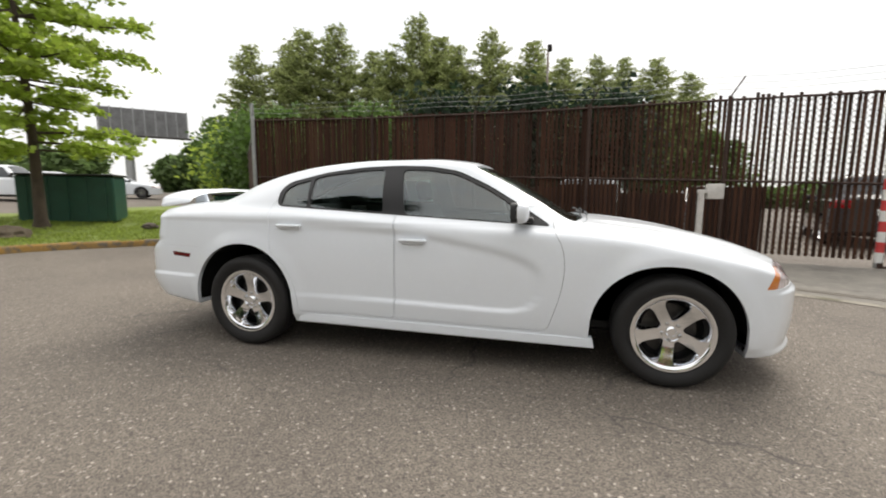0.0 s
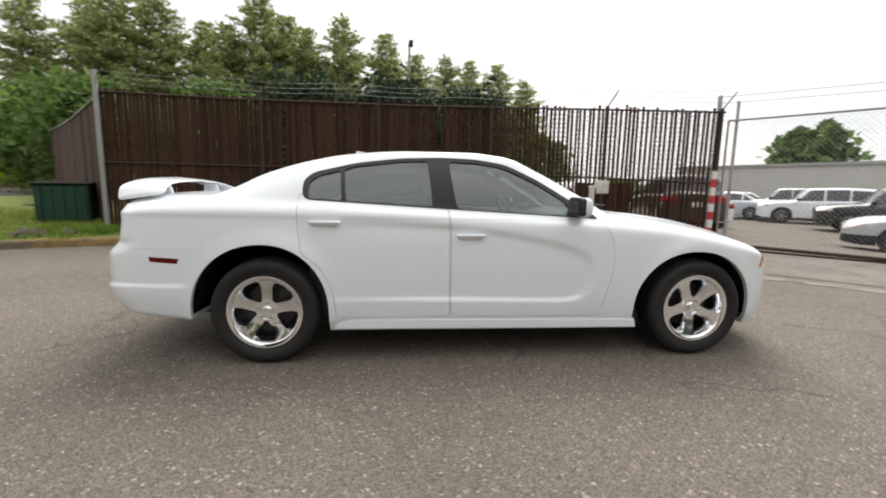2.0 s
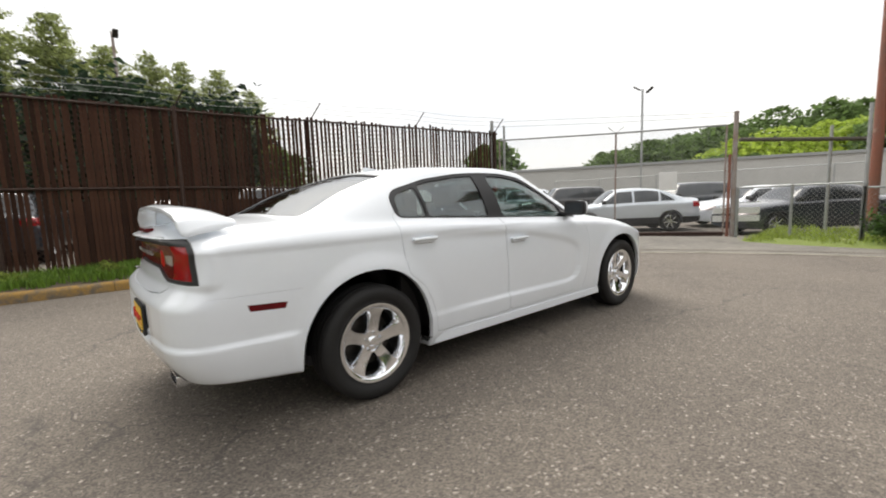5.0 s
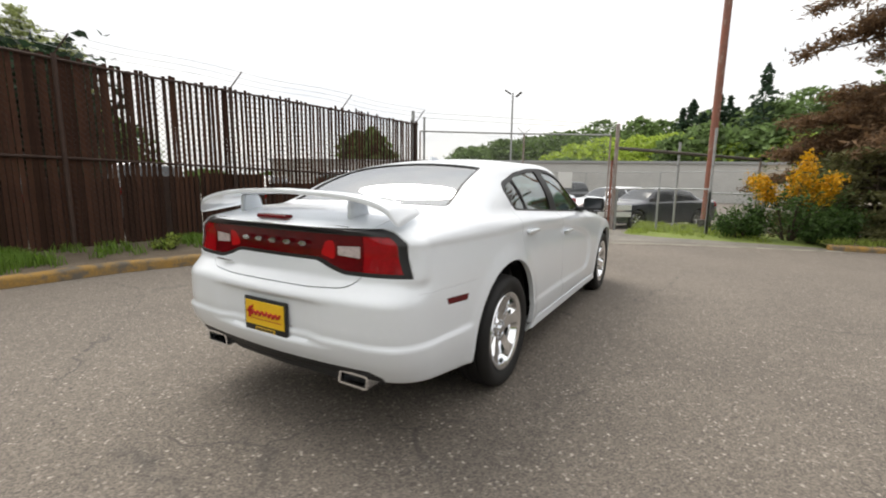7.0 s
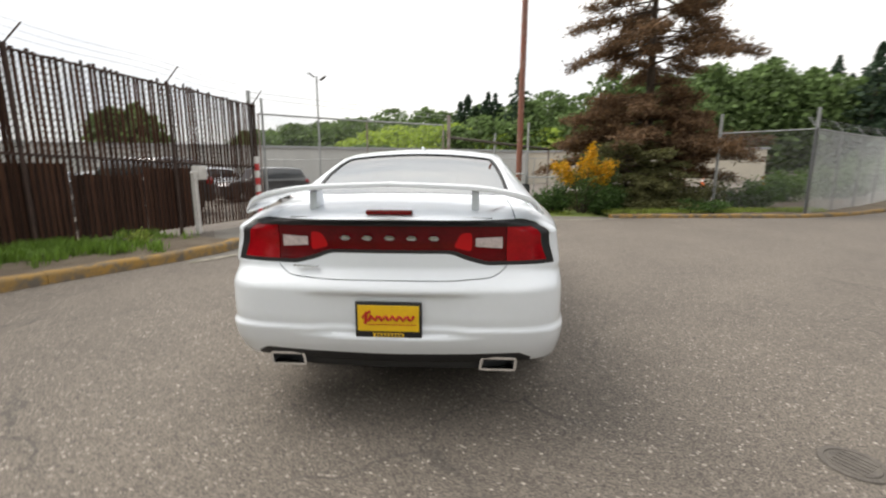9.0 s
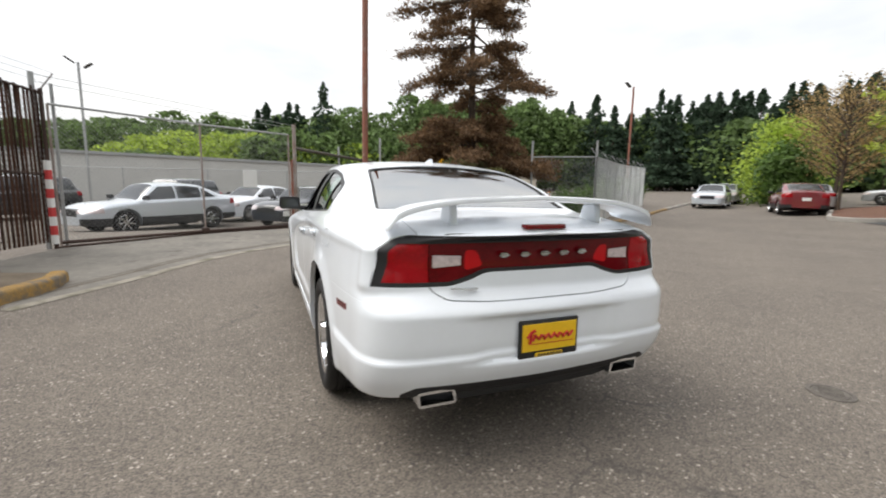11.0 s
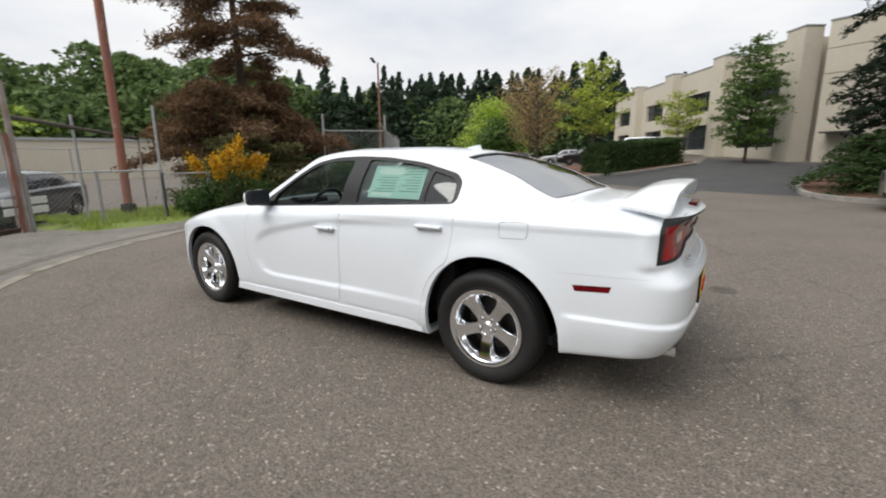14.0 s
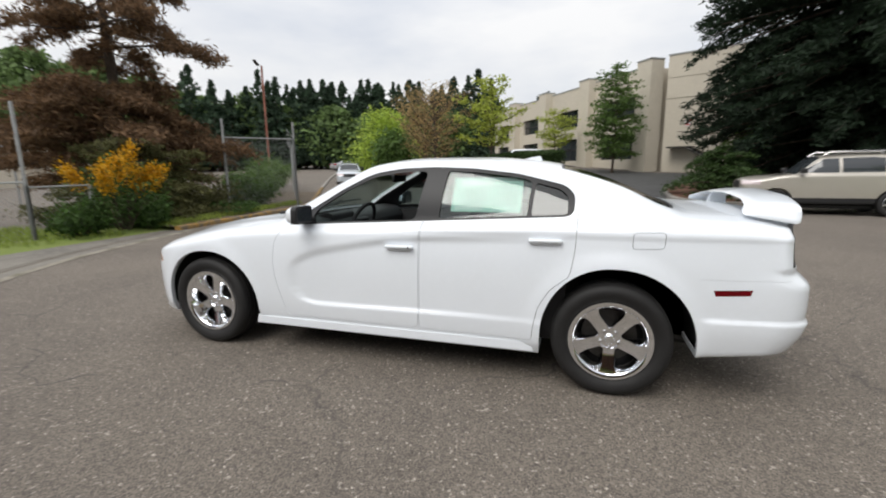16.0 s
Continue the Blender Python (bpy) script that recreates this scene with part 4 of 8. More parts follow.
        part("tail_lamp", skin_normals(meet(lens.copy(), prism(out, "x", -2.9, -2.3)), skin), "lens_red", band_ob, "bright red tail lamp lens")
        lens = minus(lens, prism([(s * 0.566, 0.79), (s * 0.96, 0.79), (s * 0.96, 1.11), (s * 0.566, 1.11)], "x", -2.95, -2.2))
        glow = rounded([(s * 0.31, 0.925), (s * 0.40, 0.905), (s * 0.40, 1.0), (s * 0.345, 0.995)], 0.02, 3)
        part("stop_lamp", skin_normals(meet(lens.copy(), prism(glow, "x", -2.9, -2.3)), skin), "lens_bright", band_ob, "bright red reflector patch")
        lens = minus(lens, prism(glow, "x", -2.9, -2.3))
    part("lamp_centre", skin_normals(lens, skin), "lens_dark_red", band_ob, "dark red centre lens")
    backing = meet(minus(inset_skin(skin, 0.031), inset_skin(skin, 0.045)), prism(shrunk(BAND, -0.01), "x", -2.9, -2.40))
    part("lamp_backing", backing, "black_plastic", band_ob)
    # five small bright badge pieces in the centre lens
    for k in range(5):
        yy = 0.217 - 0.1085 * k
        bm = bmesh.new()
        xx = -2.510 - 0.035 * (1 - (yy / 0.66) ** 2)
        add_box(bm, xx - 0.006, xx + 0.012, yy - 0.026, yy + 0.026, 0.969, 0.977, 0.002)
        add_box(bm, xx - 0.004, xx + 0.012, yy - 0.018, yy + 0.018, 0.962, 0.985, 0.003)
        part("badge", bm, "alloy", band_ob, "small bright badge piece")
    bm = bmesh.new()
    for k in range(7):
        add_box(bm, -2.558, -2.536, 0.355 + 0.0185 * k, 0.368 + 0.0185 * k, 0.828 + 0.0006 * k, 0.8325 + 0.0006 * k, 0.001)
    part("script_badge", bm, "alloy", made["boot_lid", 0], "small chrome script bars")
    # black lining of roof and pillars
    lining = meet(minus(inset_skin(skin, 0.0335), inset_skin(skin, 0.042)), prism([(-1.95, 1.06), (-1.3, 1.06), (-0.3, 1.01), (0.97, 0.98), (0.97, 1.6), (-1.95, 1.6)], "y", -1.0, 1.0))
    lining = minus(lining, prism(WIND_SCREEN, "z", 0.9, 1.7))
    lining = minus(lining, prism(REAR_SCREEN, "z", 0.9, 1.7))
    for w in (WIN_FRONT, WIN_REAR, WIN_QUARTER):
        lining = both_sides(lining, shrunk(w, -0.004), 0.40, 1.2, minus)
    part("cabin_lining", lining, "cabin", car, "black roof and pillar lining")
    # side markers and head lamps
    for s in (1, -1):
        lo, hi = sorted((s * 0.7, s * 1.2))
        part("side_marker", skin_normals(meet(minus(inset_skin(skin, 0.002), inset_skin(skin, 0.02)), prism(shrunk(MARKER, 0.001), "y", lo, hi)), skin), "lens_dark_red", car, "red side reflector")
        lo, hi = sorted((s * 0.3, s * 1.2))
        part("turn_lamp", skin_normals(meet(minus(inset_skin(skin, 0.002), inset_skin(skin, 0.02)), prism(shrunk(AMBER, 0.001), "y", lo, hi)), skin), "lens_amber", car, "amber side lamp")
        lo, hi = sorted((s * 0.34, s * 1.2))
        hl = meet(minus(inset_skin(skin, 0.003), inset_skin(skin, 0.02)), prism(shrunk(HEADLAMP, 0.001), "y", lo, hi))
        hl = minus(hl, prism(shrunk(AMBER, -0.001), "y", lo, hi))
        part("head_lamp", skin_normals(hl, skin), "lens_clear", car, "clear head lamp lens")
    # wheel wells and wheels
    for ax in (-1.526, 1.526):
        for s in (1, -1):
            bm = bmesh.new()
            ring = arch_ring(ax, 0.008)
            ring = [(ring[0][0], 0.30)] + ring + [(ring[-1][0], 0.30)]
            va = [bm.verts.new((x, s * 0.875, z)) for x, z in ring]
            vb = [bm.verts.new((x, s * 0.52, z)) for x, z in ring]
            for k in range(len(ring) - 1):
                bm.faces.new((va[k], va[k + 1], vb[k + 1], vb[k]))
            bm.faces.new(vb)
            bmesh.ops.solidify(bm, geom=bm.faces[:], thickness=0.004)
            part("wheel_well", bm, "liner", car, "black wheel arch liner")
            turn = {(-1.526, 1): 0.30, (-1.526, -1): 0.873, (1.526, 1): 0.55, (1.526, -1): 0.18}[ax, s]
            spoked_wheel("wheel", car, Matrix.Translation((ax, s * 0.806, 0.356)) @ Matrix.Rotation(0 if s > 0 else math.pi, 4, "Z") @ Matrix.Rotation(turn, 4, "Y"))
    # sill strips
    for s in (1, -1):
        bm = bmesh.new()
        pts = [(-1.07, 0.236), (1.07, 0.222), (1.055, 0.288), (-1.062, 0.306)]
        lo, hi = sorted((s * 0.86, s * 0.917))
        add_prism(bm, pts, "y", lo, hi)
        bmesh.ops.bevel(bm, geom=[e for e in bm.edges if all(abs(v.co.y) > 0.9 for v in e.verts)], offset=0.006, segments=2, affect="EDGES")
        part("sill", bm, "paint_white", car)
    # under floor
    bm = bmesh.new()
    add_box(bm, -1.05, 1.05, -0.80, 0.80, 0.20, 0.26, 0.02)
    add_box(bm, -2.35, -1.0, -0.52, 0.52, 0.24, 0.40, 0.03)
    add_box(bm, 1.0, 2.2, -0.52, 0.52, 0.22, 0.40, 0.03)
    part("underbody", bm, "black_plastic", car)
    # exhaust tips
    for s in (1, -1):
        bm = bmesh.new()
        cy = s * 0.532
        outer = rounded([(cy - 0.094, 0.304), (cy + 0.094, 0.304), (cy + 0.090 + 0.010 * s, 0.378), (cy - 0.090 + 0.010 * s, 0.378)], 0.020, 4)
        inner = shrunk(outer, 0.013)
        ra, rb = [bm.verts.new((-2.545, y, z)) for y, z in outer], [bm.verts.new((-2.545, y, z)) for y, z in inner]
        rc, rd = [bm.verts.new((-2.34, y, z)) for y, z in outer], [bm.verts.new((-2.36, y, z)) for y, z in inner]
        n = len(outer)
        for k in range(n):
            j = (k + 1) % n
            bm.faces.new((ra[k], ra[j], rb[j], rb[k]))
            bm.faces.new((ra[j], ra[k], rc[k], rc[j]))
            bm.faces.new((rb[k], rb[j], rd[j], rd[k]))
        tip = part("exhaust_tip", bm, "chrome", car, "chrome rectangular exhaust tip")
        bm = bmesh.new()
        bm.faces.new([bm.verts.new((-2.40, y, z)) for y, z in inner])
        part("exhaust_bore", bm, "liner", tip)
    # handles
    for name, hx, hz in (("rear_door", -1.125, 0.951), ("front_door", -0.157, 0.871)):
        for s in (1, -1):
            bm = bmesh.new()
            yy = 0.915 if name == "rear_door" else 0.912
            add_box(bm, hx - 0.10, hx + 0.10, s * (yy - 0.01), s * (yy + 0.022), hz - 0.002, hz + 0.020, 0.009, seg=3)
            add_box(bm, hx - 0.085, hx + 0.085, s * (yy - 0.02), s * (yy - 0.002), hz - 0.022, hz + 0.01, 0.008, seg=2)
            grip = part("handle", bm, "paint_white", made[name, s], "white pull handle")
            bm = bmesh.new()
            add_box(bm, hx - 0.075, hx + 0.075, s * (yy - 0.012), s * (yy + 0.004), hz - 0.017, hz - 0.003, 0.003)
            part("handle_recess", bm, "paint_white", grip)
            if name == "front_door" and s > 0:
                bm = bmesh.new()
                add_lathe(bm, [(0, 0.014), (0.006, 0.013), (0.007, 0.0)], 12, m=Matrix.Translation((hx - 0.075, yy + 0.012, hz + 0.009)))
                part("key_lock", bm, "dark_metal", grip)
    # door mirrors: white shell, black foot, and glass coloured dark for its reflection
    for s in (1, -1):
        mir = part_empty("door_mirror", car)
        bm = bmesh.new()
        bmesh.ops.create_uvsphere(bm, u_segments=24, v_segments=14, radius=1)
        for v in bm.verts:
            c = v.co
            q = Vector([math.copysign(abs(k) ** 0.62, k) for k in c])
            v.co = (0.565 + 0.075 * q.x * (1 if q.x > 0 else 0.35), s * (0.972 + 0.100 * q.y), 1.086 + 0.064 * q.z * (1 - 0.10 * q.y * s))
        part("mirror_shell", bm, "paint_white", mir, smooth=60)
        bm = bmesh.new()
        add_prism(bm, rounded([(s * 0.870, 1.022), (s * 1.074, 1.028), (s * 1.070, 1.150), (s * 0.876, 1.150)], 0.03, 4), "x", 0.530, 0.574)
        bmesh.ops.bevel(bm, geom=bm.edges[:], offset=0.004, segments=2, affect="EDGES")
        part("mirror_rim", bm, "black_plastic", mir)
        bm = bmesh.new()
        add_prism(bm, rounded([(s * 0.890, 1.044), (s * 1.050, 1.048), (s * 1.047, 1.131), (s * 0.895, 1.131)], 0.025, 4), "x", 0.5270, 0.5296)
        # the dark surroundings it would mirror are put into the colour
        part("mirror_glass", bm, "window_dark", mir, "mirror glass with a dark reflection painted in")
        bm = bmesh.new()
        add_box(bm, 0.545, 0.66, s * 0.80, s * 0.90, 1.022, 1.055, 0.012, seg=2)
        part("mirror_foot", bm, "black_plastic", mir)
    # rear wing: an arched blade whose ends come down on the lid
    wing = part_empty("rear_spoiler", car)
    px = curve_of((0.0, -2.40), (0.45, -2.388), (0.7, -2.368), (0.85, -2.352), (1.0, -2.335))
    py = curve_of((0.0, 0.0), (0.45, 0.40), (0.7, 0.585), (0.85, 0.678), (1.0, 0.722))
    pz = curve_of((0.0, 1.220), (0.45, 1.203), (0.7, 1.176), (0.85, 1.146), (1.0, 1.106))
    ch = curve_of((0.0, 0.115), (0.45, 0.118), (0.7, 0.125), (0.85, 0.138), (0.95, 0.140), (1.0, 0.125))
    th = curve_of((0.0, 0.026), (0.6, 0.030), (0.85, 0.036), (1.0, 0.024))
    bm = bmesh.new()
    rows = []
    for i in range(-40, 41):
        t, s = abs(i) / 40, (1 if i >= 0 else -1)
        p = Vector((float(px(t)), s * float(py(t)), float(pz(t))))
        d = Vector((float(px(min(1, t + 0.02)) - px(max(0, t - 0.02))) * s, float(py(min(1, t + 0.02)) - py(t - 0.02 if t > 0.02 else 0)), float(pz(min(1, t + 0.02)) - pz(max(0, t - 0.02))) * s)).normalized()
        fwd = Vector((1, 0, 0)) - d * d.x
        fwd = fwd.normalized() if fwd.length > 0.3 else Vector((0, -s, 0))
        up = Vector((0, 0, 1))
        c, h = float(ch(t)), float(th(t))
        prof = [(-1.0, 0.0), (-0.97, 0.45), (-0.7, 0.7), (-0.1, 0.75), (0.5, 0.45), (0.95, 0.06), (1.0, -0.1), (0.9, -0.22), (0.3, -0.3), (-0.4, -0.32), (-0.9, -0.32), (-0.99, -0.25)]
        rows.append([bm.verts.new(p + fwd * (a * c) + up * (b * h + 0.10 * -a * c * 0.4)) for a, b in prof])
    for r0, r1 in zip(rows, rows[1:]):
        n = len(r0)
        for k in range(n):
            bm.faces.new((r0[k], r0[(k + 1) % n], r1[(k + 1) % n], r1[k]))
    bm.faces.new(rows[0][::-1])
    bm.faces.new(rows[-1])
    bmesh.ops.recalc_face_normals(bm, faces=bm.faces[:])
    part("wing_blade", bm, "paint_white", wing, smooth=50)
    for s in (1, -1):
        bm = bmesh.new()
        add_prism(bm, rounded([(-2.42, 1.09), (-2.28, 1.11), (-2.31, 1.195), (-2.41, 1.20)], 0.02, 4), "y", s * 0.415 - 0.018, s * 0.415 + 0.018)
        bmesh.ops.bevel(bm, geom=bm.edges[:], offset=0.006, segments=2, affect="EDGES")
        part("wing_post", bm, "paint_white", wing)
    bm = bmesh.new()
    add_box(bm, -2.548, -2.50, -0.112, 0.112, 1.086, 1.108, 0.005)
    part("brake_lamp", bm, "lens_dark_red", wing, "dark red high brake lamp")
    # plate
    plate = part_empty("number_plate", car)
    bm = bmesh.new()
    add_box(bm, -2.612, -2.594, -0.163, 0.163, 0.492, 0.672, 0.006, seg=2)
    part("plate_holder", bm, "black_plastic", plate, "black plate holder")
    bm = bmesh.new()
    add_box(bm, -2.6155, -2.6115, -0.150, 0.150, 0.526, 0.656, 0.0015)
    part("plate_face", bm, "plate_yellow", plate, "yellow dealer plate")
    bm = bmesh.new()
    wave = [Vector((-2.6185, 0.125 - 0.25 * k / 24, 0.594 + 0.015 * math.sin(k * 1.9) * (1.5 if k < 4 else 0.85))) for k in range(25)]
    add_tube(bm, wave, 0.0068, 5)
    add_tube(bm, [Vector((-2.6185, 0.112, 0.565)), Vector((-2.6185, 0.104, 0.622)), Vector((-2.6185, 0.085, 0.626))], 0.008, 5)
    add_box(bm, -2.6185, -2.6160, -0.135, 0.10, 0.560, 0.5625)
    part("plate_script", bm, "plate_red", plate, "red script bars")
    bm = bmesh.new()
    add_box(bm, -2.6145, -2.611, -0.075, 0.075, 0.497, 0.516, 0.001)
    part("plate_strip", bm, "plate_yellow", plate)
    bm = bmesh.new()
    for k in range(8):
        add_box(bm, -2.6165, -2.6146, -0.066 + 0.017 * k, -0.055 + 0.017 * k, 0.500, 0.513)
    part("plate_bars", bm, "print_black", plate)
    # fin aerial, wipers
    bm = bmesh.new()
    add_prism(bm, [(-1.02, 1.44), (-0.86, 1.46), (-0.92, 1.477), (-1.0, 1.488)], "y", -0.012, 0.012)
    bmesh.ops.bevel(bm, geom=bm.edges[:], offset=0.004, segments=2, affect="EDGES")
    part("roof_aerial", bm, "paint_white", car)
    for s, y0, y1 in ((1, 0.62, 0.06), (-1, -0.05, -0.60)):
        bm = bmesh.new()
        add_tube(bm, [(1.0, y0, 1.055), (0.965, (y0 + y1) / 2, 1.082), (0.93, y1, 1.088)], 0.008, 6)
        add_tube(bm, [(1.04, y0 - 0.05, 1.05), (1.0, (y0 + y1) / 2, 1.085)], 0.010, 6)
        part("wiper", bm, "black_plastic", car)
    bm = bmesh.new()
    add_prism(bm, [(0.955, -0.70), (1.02, -0.45), (1.035, 0.0), (1.02, 0.45), (0.955, 0.70), (0.90, 0.69), (0.955, 0.4), (0.965, 0.0), (0.955, -0.4), (0.90, -0.69)], "z", 0.985, 1.005)
    part("cowl", bm, "black_plastic", car)
    cabin(car)
    # the price sheet inside the rear window of the left side
    sheet = part_empty("window_sticker", car, Matrix.Translation((-0.72, 0.712, 1.225)) @ Matrix.Rotation(radians(30), 4, "X"))
    bm = bmesh.new()
    add_box(bm, -0.235, 0.235, -0.001, 0.001, -0.128, 0.128)
    part("sticker_sheet", bm, "paper", sheet, "pale green printed price sheet")
    bm = bmesh.new()
    rng = np.random.default_rng(4)
    for x0, x1, z0, n in ((-0.21, -0.03, 0.10, 9), (0.0, 0.20, 0.03, 6)):
        for k in range(n):
            add_box(bm, x0, x0 + (x1 - x0) * float(rng.uniform(0.5, 1.0)), 0.0012, 0.0018, z0 - 0.022 * k, z0 - 0.022 * k + 0.007)
    part("sticker_lines", bm, "print_grey", sheet)
    bm = bmesh.new()
    add_box(bm, -0.04, 0.19, 0.0012, 0.0018, 0.06, 0.11)
    part("sticker_heading", bm, "paper_white", sheet)
    bm = bmesh.new()
    add_box(bm, 0.02, 0.21, 0.0012, 0.0018, -0.115, -0.085)
    part("sticker_footer", bm, "paper_white", sheet)
    return car


def cabin(car):
    """Seats, dash, wheel and linings seen through the glass."""
    def seat(x, y, wide, name, lean=14):
        s = part_empty(name, car, Matrix.Translation((x, y, 0)))
        bm = bmesh.new()
        add_box(bm, -0.26, 0.26, -wide / 2, wide / 2, 0.42, 0.58, 0.05, seg=3)
        part("cushion", bm, "cloth", s)
        bm = bmesh.new()
        add_box(bm, -0.06, 0.07, -wide / 2, wide / 2, 0.0, 0.62, 0.05, seg=3, m=Matrix.Translation((-0.24, 0, 0.52)) @ Matrix.Rotation(radians(-lean), 4, "Y"))
        part("seat_back", bm, "cloth", s)
        return s
    for y in (0.38, -0.38):
        s = seat(0.02, y, 0.52, "front_seat", 20)
        bm = bmesh.new()
        add_box(bm, -0.04, 0.06, -0.13, 0.13, 0.0, 0.19, 0.04, seg=3, m=Matrix.Translation((-0.47, 0, 1.13)) @ Matrix.Rotation(radians(-12), 4, "Y"))
        part("head_rest", bm, "cloth", s)
    s = seat(-0.98, 0.0, 1.30, "rear_bench", 24)
    for y in (0.4, -0.4):
        bm = bmesh.new()
        add_box(bm, -0.04, 0.05, -0.13, 0.13, 0.0, 0.12, 0.035, seg=3, m=Matrix.Translation((-0.50, y, 1.06)) @ Matrix.Rotation(radians(-15), 4, "Y"))
        part("head_rest", bm, "cloth", s)
    bm = bmesh.new()
    add_prism(bm, rounded([(-2.0, 1.08), (-1.40, 1.07), (-1.40, 1.02), (-2.0, 1.02)], 0.02, 3), "y", -0.68, 0.68)
    part("parcel_shelf", bm, "cabin", car)
    bm = bmesh.new()
    add_prism(bm, rounded([(0.98, 0.99), (0.72, 1.035), (0.55, 1.01), (0.50, 0.92), (0.58, 0.70), (0.98, 0.60)], 0.05, 4), "y", -0.76, 0.76)
    bmesh.ops.bevel(bm, geom=[e for e in bm.edges if all(v.co.z > 0.95 for v in e.verts)], offset=0.01, segments=2, affect="EDGES")
    part("dashboard", bm, "cabin", car)
    bm = bmesh.new()
    add_prism(bm, rounded([(0.80, 1.0), (0.62, 1.06), (0.56, 1.05), (0.55, 0.95), (0.80, 0.95)], 0.03, 4), "y", 0.22, 0.56)
    part("instrument_hood", bm, "cabin", car)
    wheel = part_empty("steering_wheel", car, Matrix.Translation((0.40, 0.385, 0.955)) @ Matrix.Rotation(radians(66), 4, "Y"))
    bm = bmesh.new()
    R, r = 0.185, 0.016
    rows = [[bm.verts.new(((R + r * math.cos(b)) * math.cos(a), (R + r * math.cos(b)) * math.sin(a), r * math.sin(b))) for b in (2 * math.pi * j / 8 for j in range(8))] for a in (2 * math.pi * k / 40 for k in range(40))]
    for k in range(40):
        for j in range(8):
            bm.faces.new((rows[k][j], rows[k][(j + 1) % 8], rows[(k + 1) % 40][(j + 1) % 8], rows[(k + 1) % 40][j]))
    part("wheel_rim", bm, "cabin", wheel)
    bm = bmesh.new()
    add_box(bm, -0.06, 0.06, -0.09, 0.09, -0.02, 0.03, 0.02, seg=2)
    add_box(bm, -0.025, 0.025, -0.185, 0.185, -0.01, 0.01, 0.006)
    add_box(bm, 0.0, 0.185, -0.02, 0.02, -0.01, 0.01, 0.006)
    part("wheel_boss", bm, "cabin", wheel)
    for s in (1, -1):
        bm = bmesh.new()
        add_prism(bm, rounded([(-1.25, 0.35), (0.80, 0.35), (0.78, 0.965), (0.3, 0.985), (-0.3, 1.02), (-1.25, 1.065)], 0.03, 3), "y", *sorted((s * 0.74, s * 0.80)))
        part("door_lining", bm, "cabin", car)
    bm = bmesh.new()
    add_box(bm, 0.20, 0.23, -0.13, 0.13, 1.285, 1.345, 0.012, seg=2)
    add_tube(bm, [(0.24, 0, 1.33), (0.34, 0, 1.355)], 0.012, 6)
    part("inner_mirror", bm, "cabin", car)
    bm = bmesh.new()
    add_box(bm, -1.9, 0.95, -0.74, 0.74, 0.27, 0.33)
    add_box(bm, -0.9, 0.55, -0.12, 0.12, 0.33, 0.62, 0.03)
    part("cabin_floor", bm, "cabin", car)
    bm = bmesh.new()
    add_prism(bm, [(-1.12, 1.375), (-0.57, 1.412), (-0.15, 1.412), (0.12, 1.385), (0.12, 1.395), (-0.15, 1.425), (-0.57, 1.425), (-1.12, 1.39)], "y", -0.56, 0.56)
    part("head_lining", bm, "cabin", car)


white_sedan()

# ---- the ground: one sheet to the horizon, with its slopes ----
def smooth(v, lo, hi):
    t = min(1.0, max(0.0, (v - lo) / (hi - lo)))
    return t * t * (3 - 2 * t)


def ground_z(x, y):
    south = max(0.0, -13.0 - y)
    slope = 0.060 - 0.032 * smooth(x, 3.0, 10.0)
    z = slope * south * smooth(south, 0.0, 6.0)
    z = min(z, 1.5 + 0.02 * south)
    west = max(0.0, -10.5 - x) * smooth(y, -8.0, 2.0)
    z += min(0.95, 0.05 * west)
    z -= 0.22 * smooth(x, 8.5, 12.5) * smooth(y, -9.0, -6.0)
    return z


def sheet(xs, ys, lift=0.0):
    bm = bmesh.new()
    vs = [[bm.verts.new((x, y, ground_z(x, y) + lift)) for y in ys] for x in xs]
    for i in range(len(xs) - 1):
        for j in range(len(ys) - 1):
            bm.faces.new((vs[i][j], vs[i + 1][j], vs[i + 1][j + 1], vs[i][j + 1]))
    return bm


def axis_steps(near, far):
    fine = list(np.arange(-near, near + 0.01, 1.5))
    out = [near * 1.0 + (far - near) * t ** 2.2 for t in np.linspace(0, 1, 14)[1:]]
    return [-v for v in out[::-1]] + fine + out


tagged(part("ground", sheet(axis_steps(60, 900), axis_steps(60, 900)), "asphalt", smooth=60), "worn grey-brown asphalt lot with fine cracks", kind="structure")


def strip(name, line, widths, mat, lift, label="", thick=0.0, parent=None):
    """A flat band along a line of (x, y) points, from offset widths[0] to widths[1] on its left."""
    pts = [Vector((x, y, 0)) for x, y in line]
    bm = bmesh.new()
    a, b = [], []
    for i, p in enumerate(pts):
        d = (pts[min(i + 1, len(pts) - 1)] - pts[max(i - 1, 0)]).normalized()
        n = Vector((-d.y, d.x, 0))
        for row, w in ((a, widths[0]), (b, widths[1])):
            q = p + n * w
            row.append(bm.verts.new((q.x, q.y, ground_z(q.x, q.y) + lift)))
    for i in range(len(pts) - 1):
        bm.faces.new((a[i], a[i + 1], b[i + 1], b[i]))
    bmesh.ops.recalc_face_normals(bm, faces=bm.faces[:])
    return part(name, bm, mat, parent, label)


def smooth_line(pts, step=0.4):
    """An even line through control points."""
    p = np.array(pts, float)
    s = np.concatenate([[0], np.cumsum(np.linalg.norm(np.diff(p, axis=0), axis=1))])
    fx, fy = curve_of(*zip(s, p[:, 0])), curve_of(*zip(s, p[:, 1]))
    t = np.linspace(0, s[-1], max(2, int(s[-1] / step)))
    return list(zip(fx(t).tolist(), fy(t).tolist()))


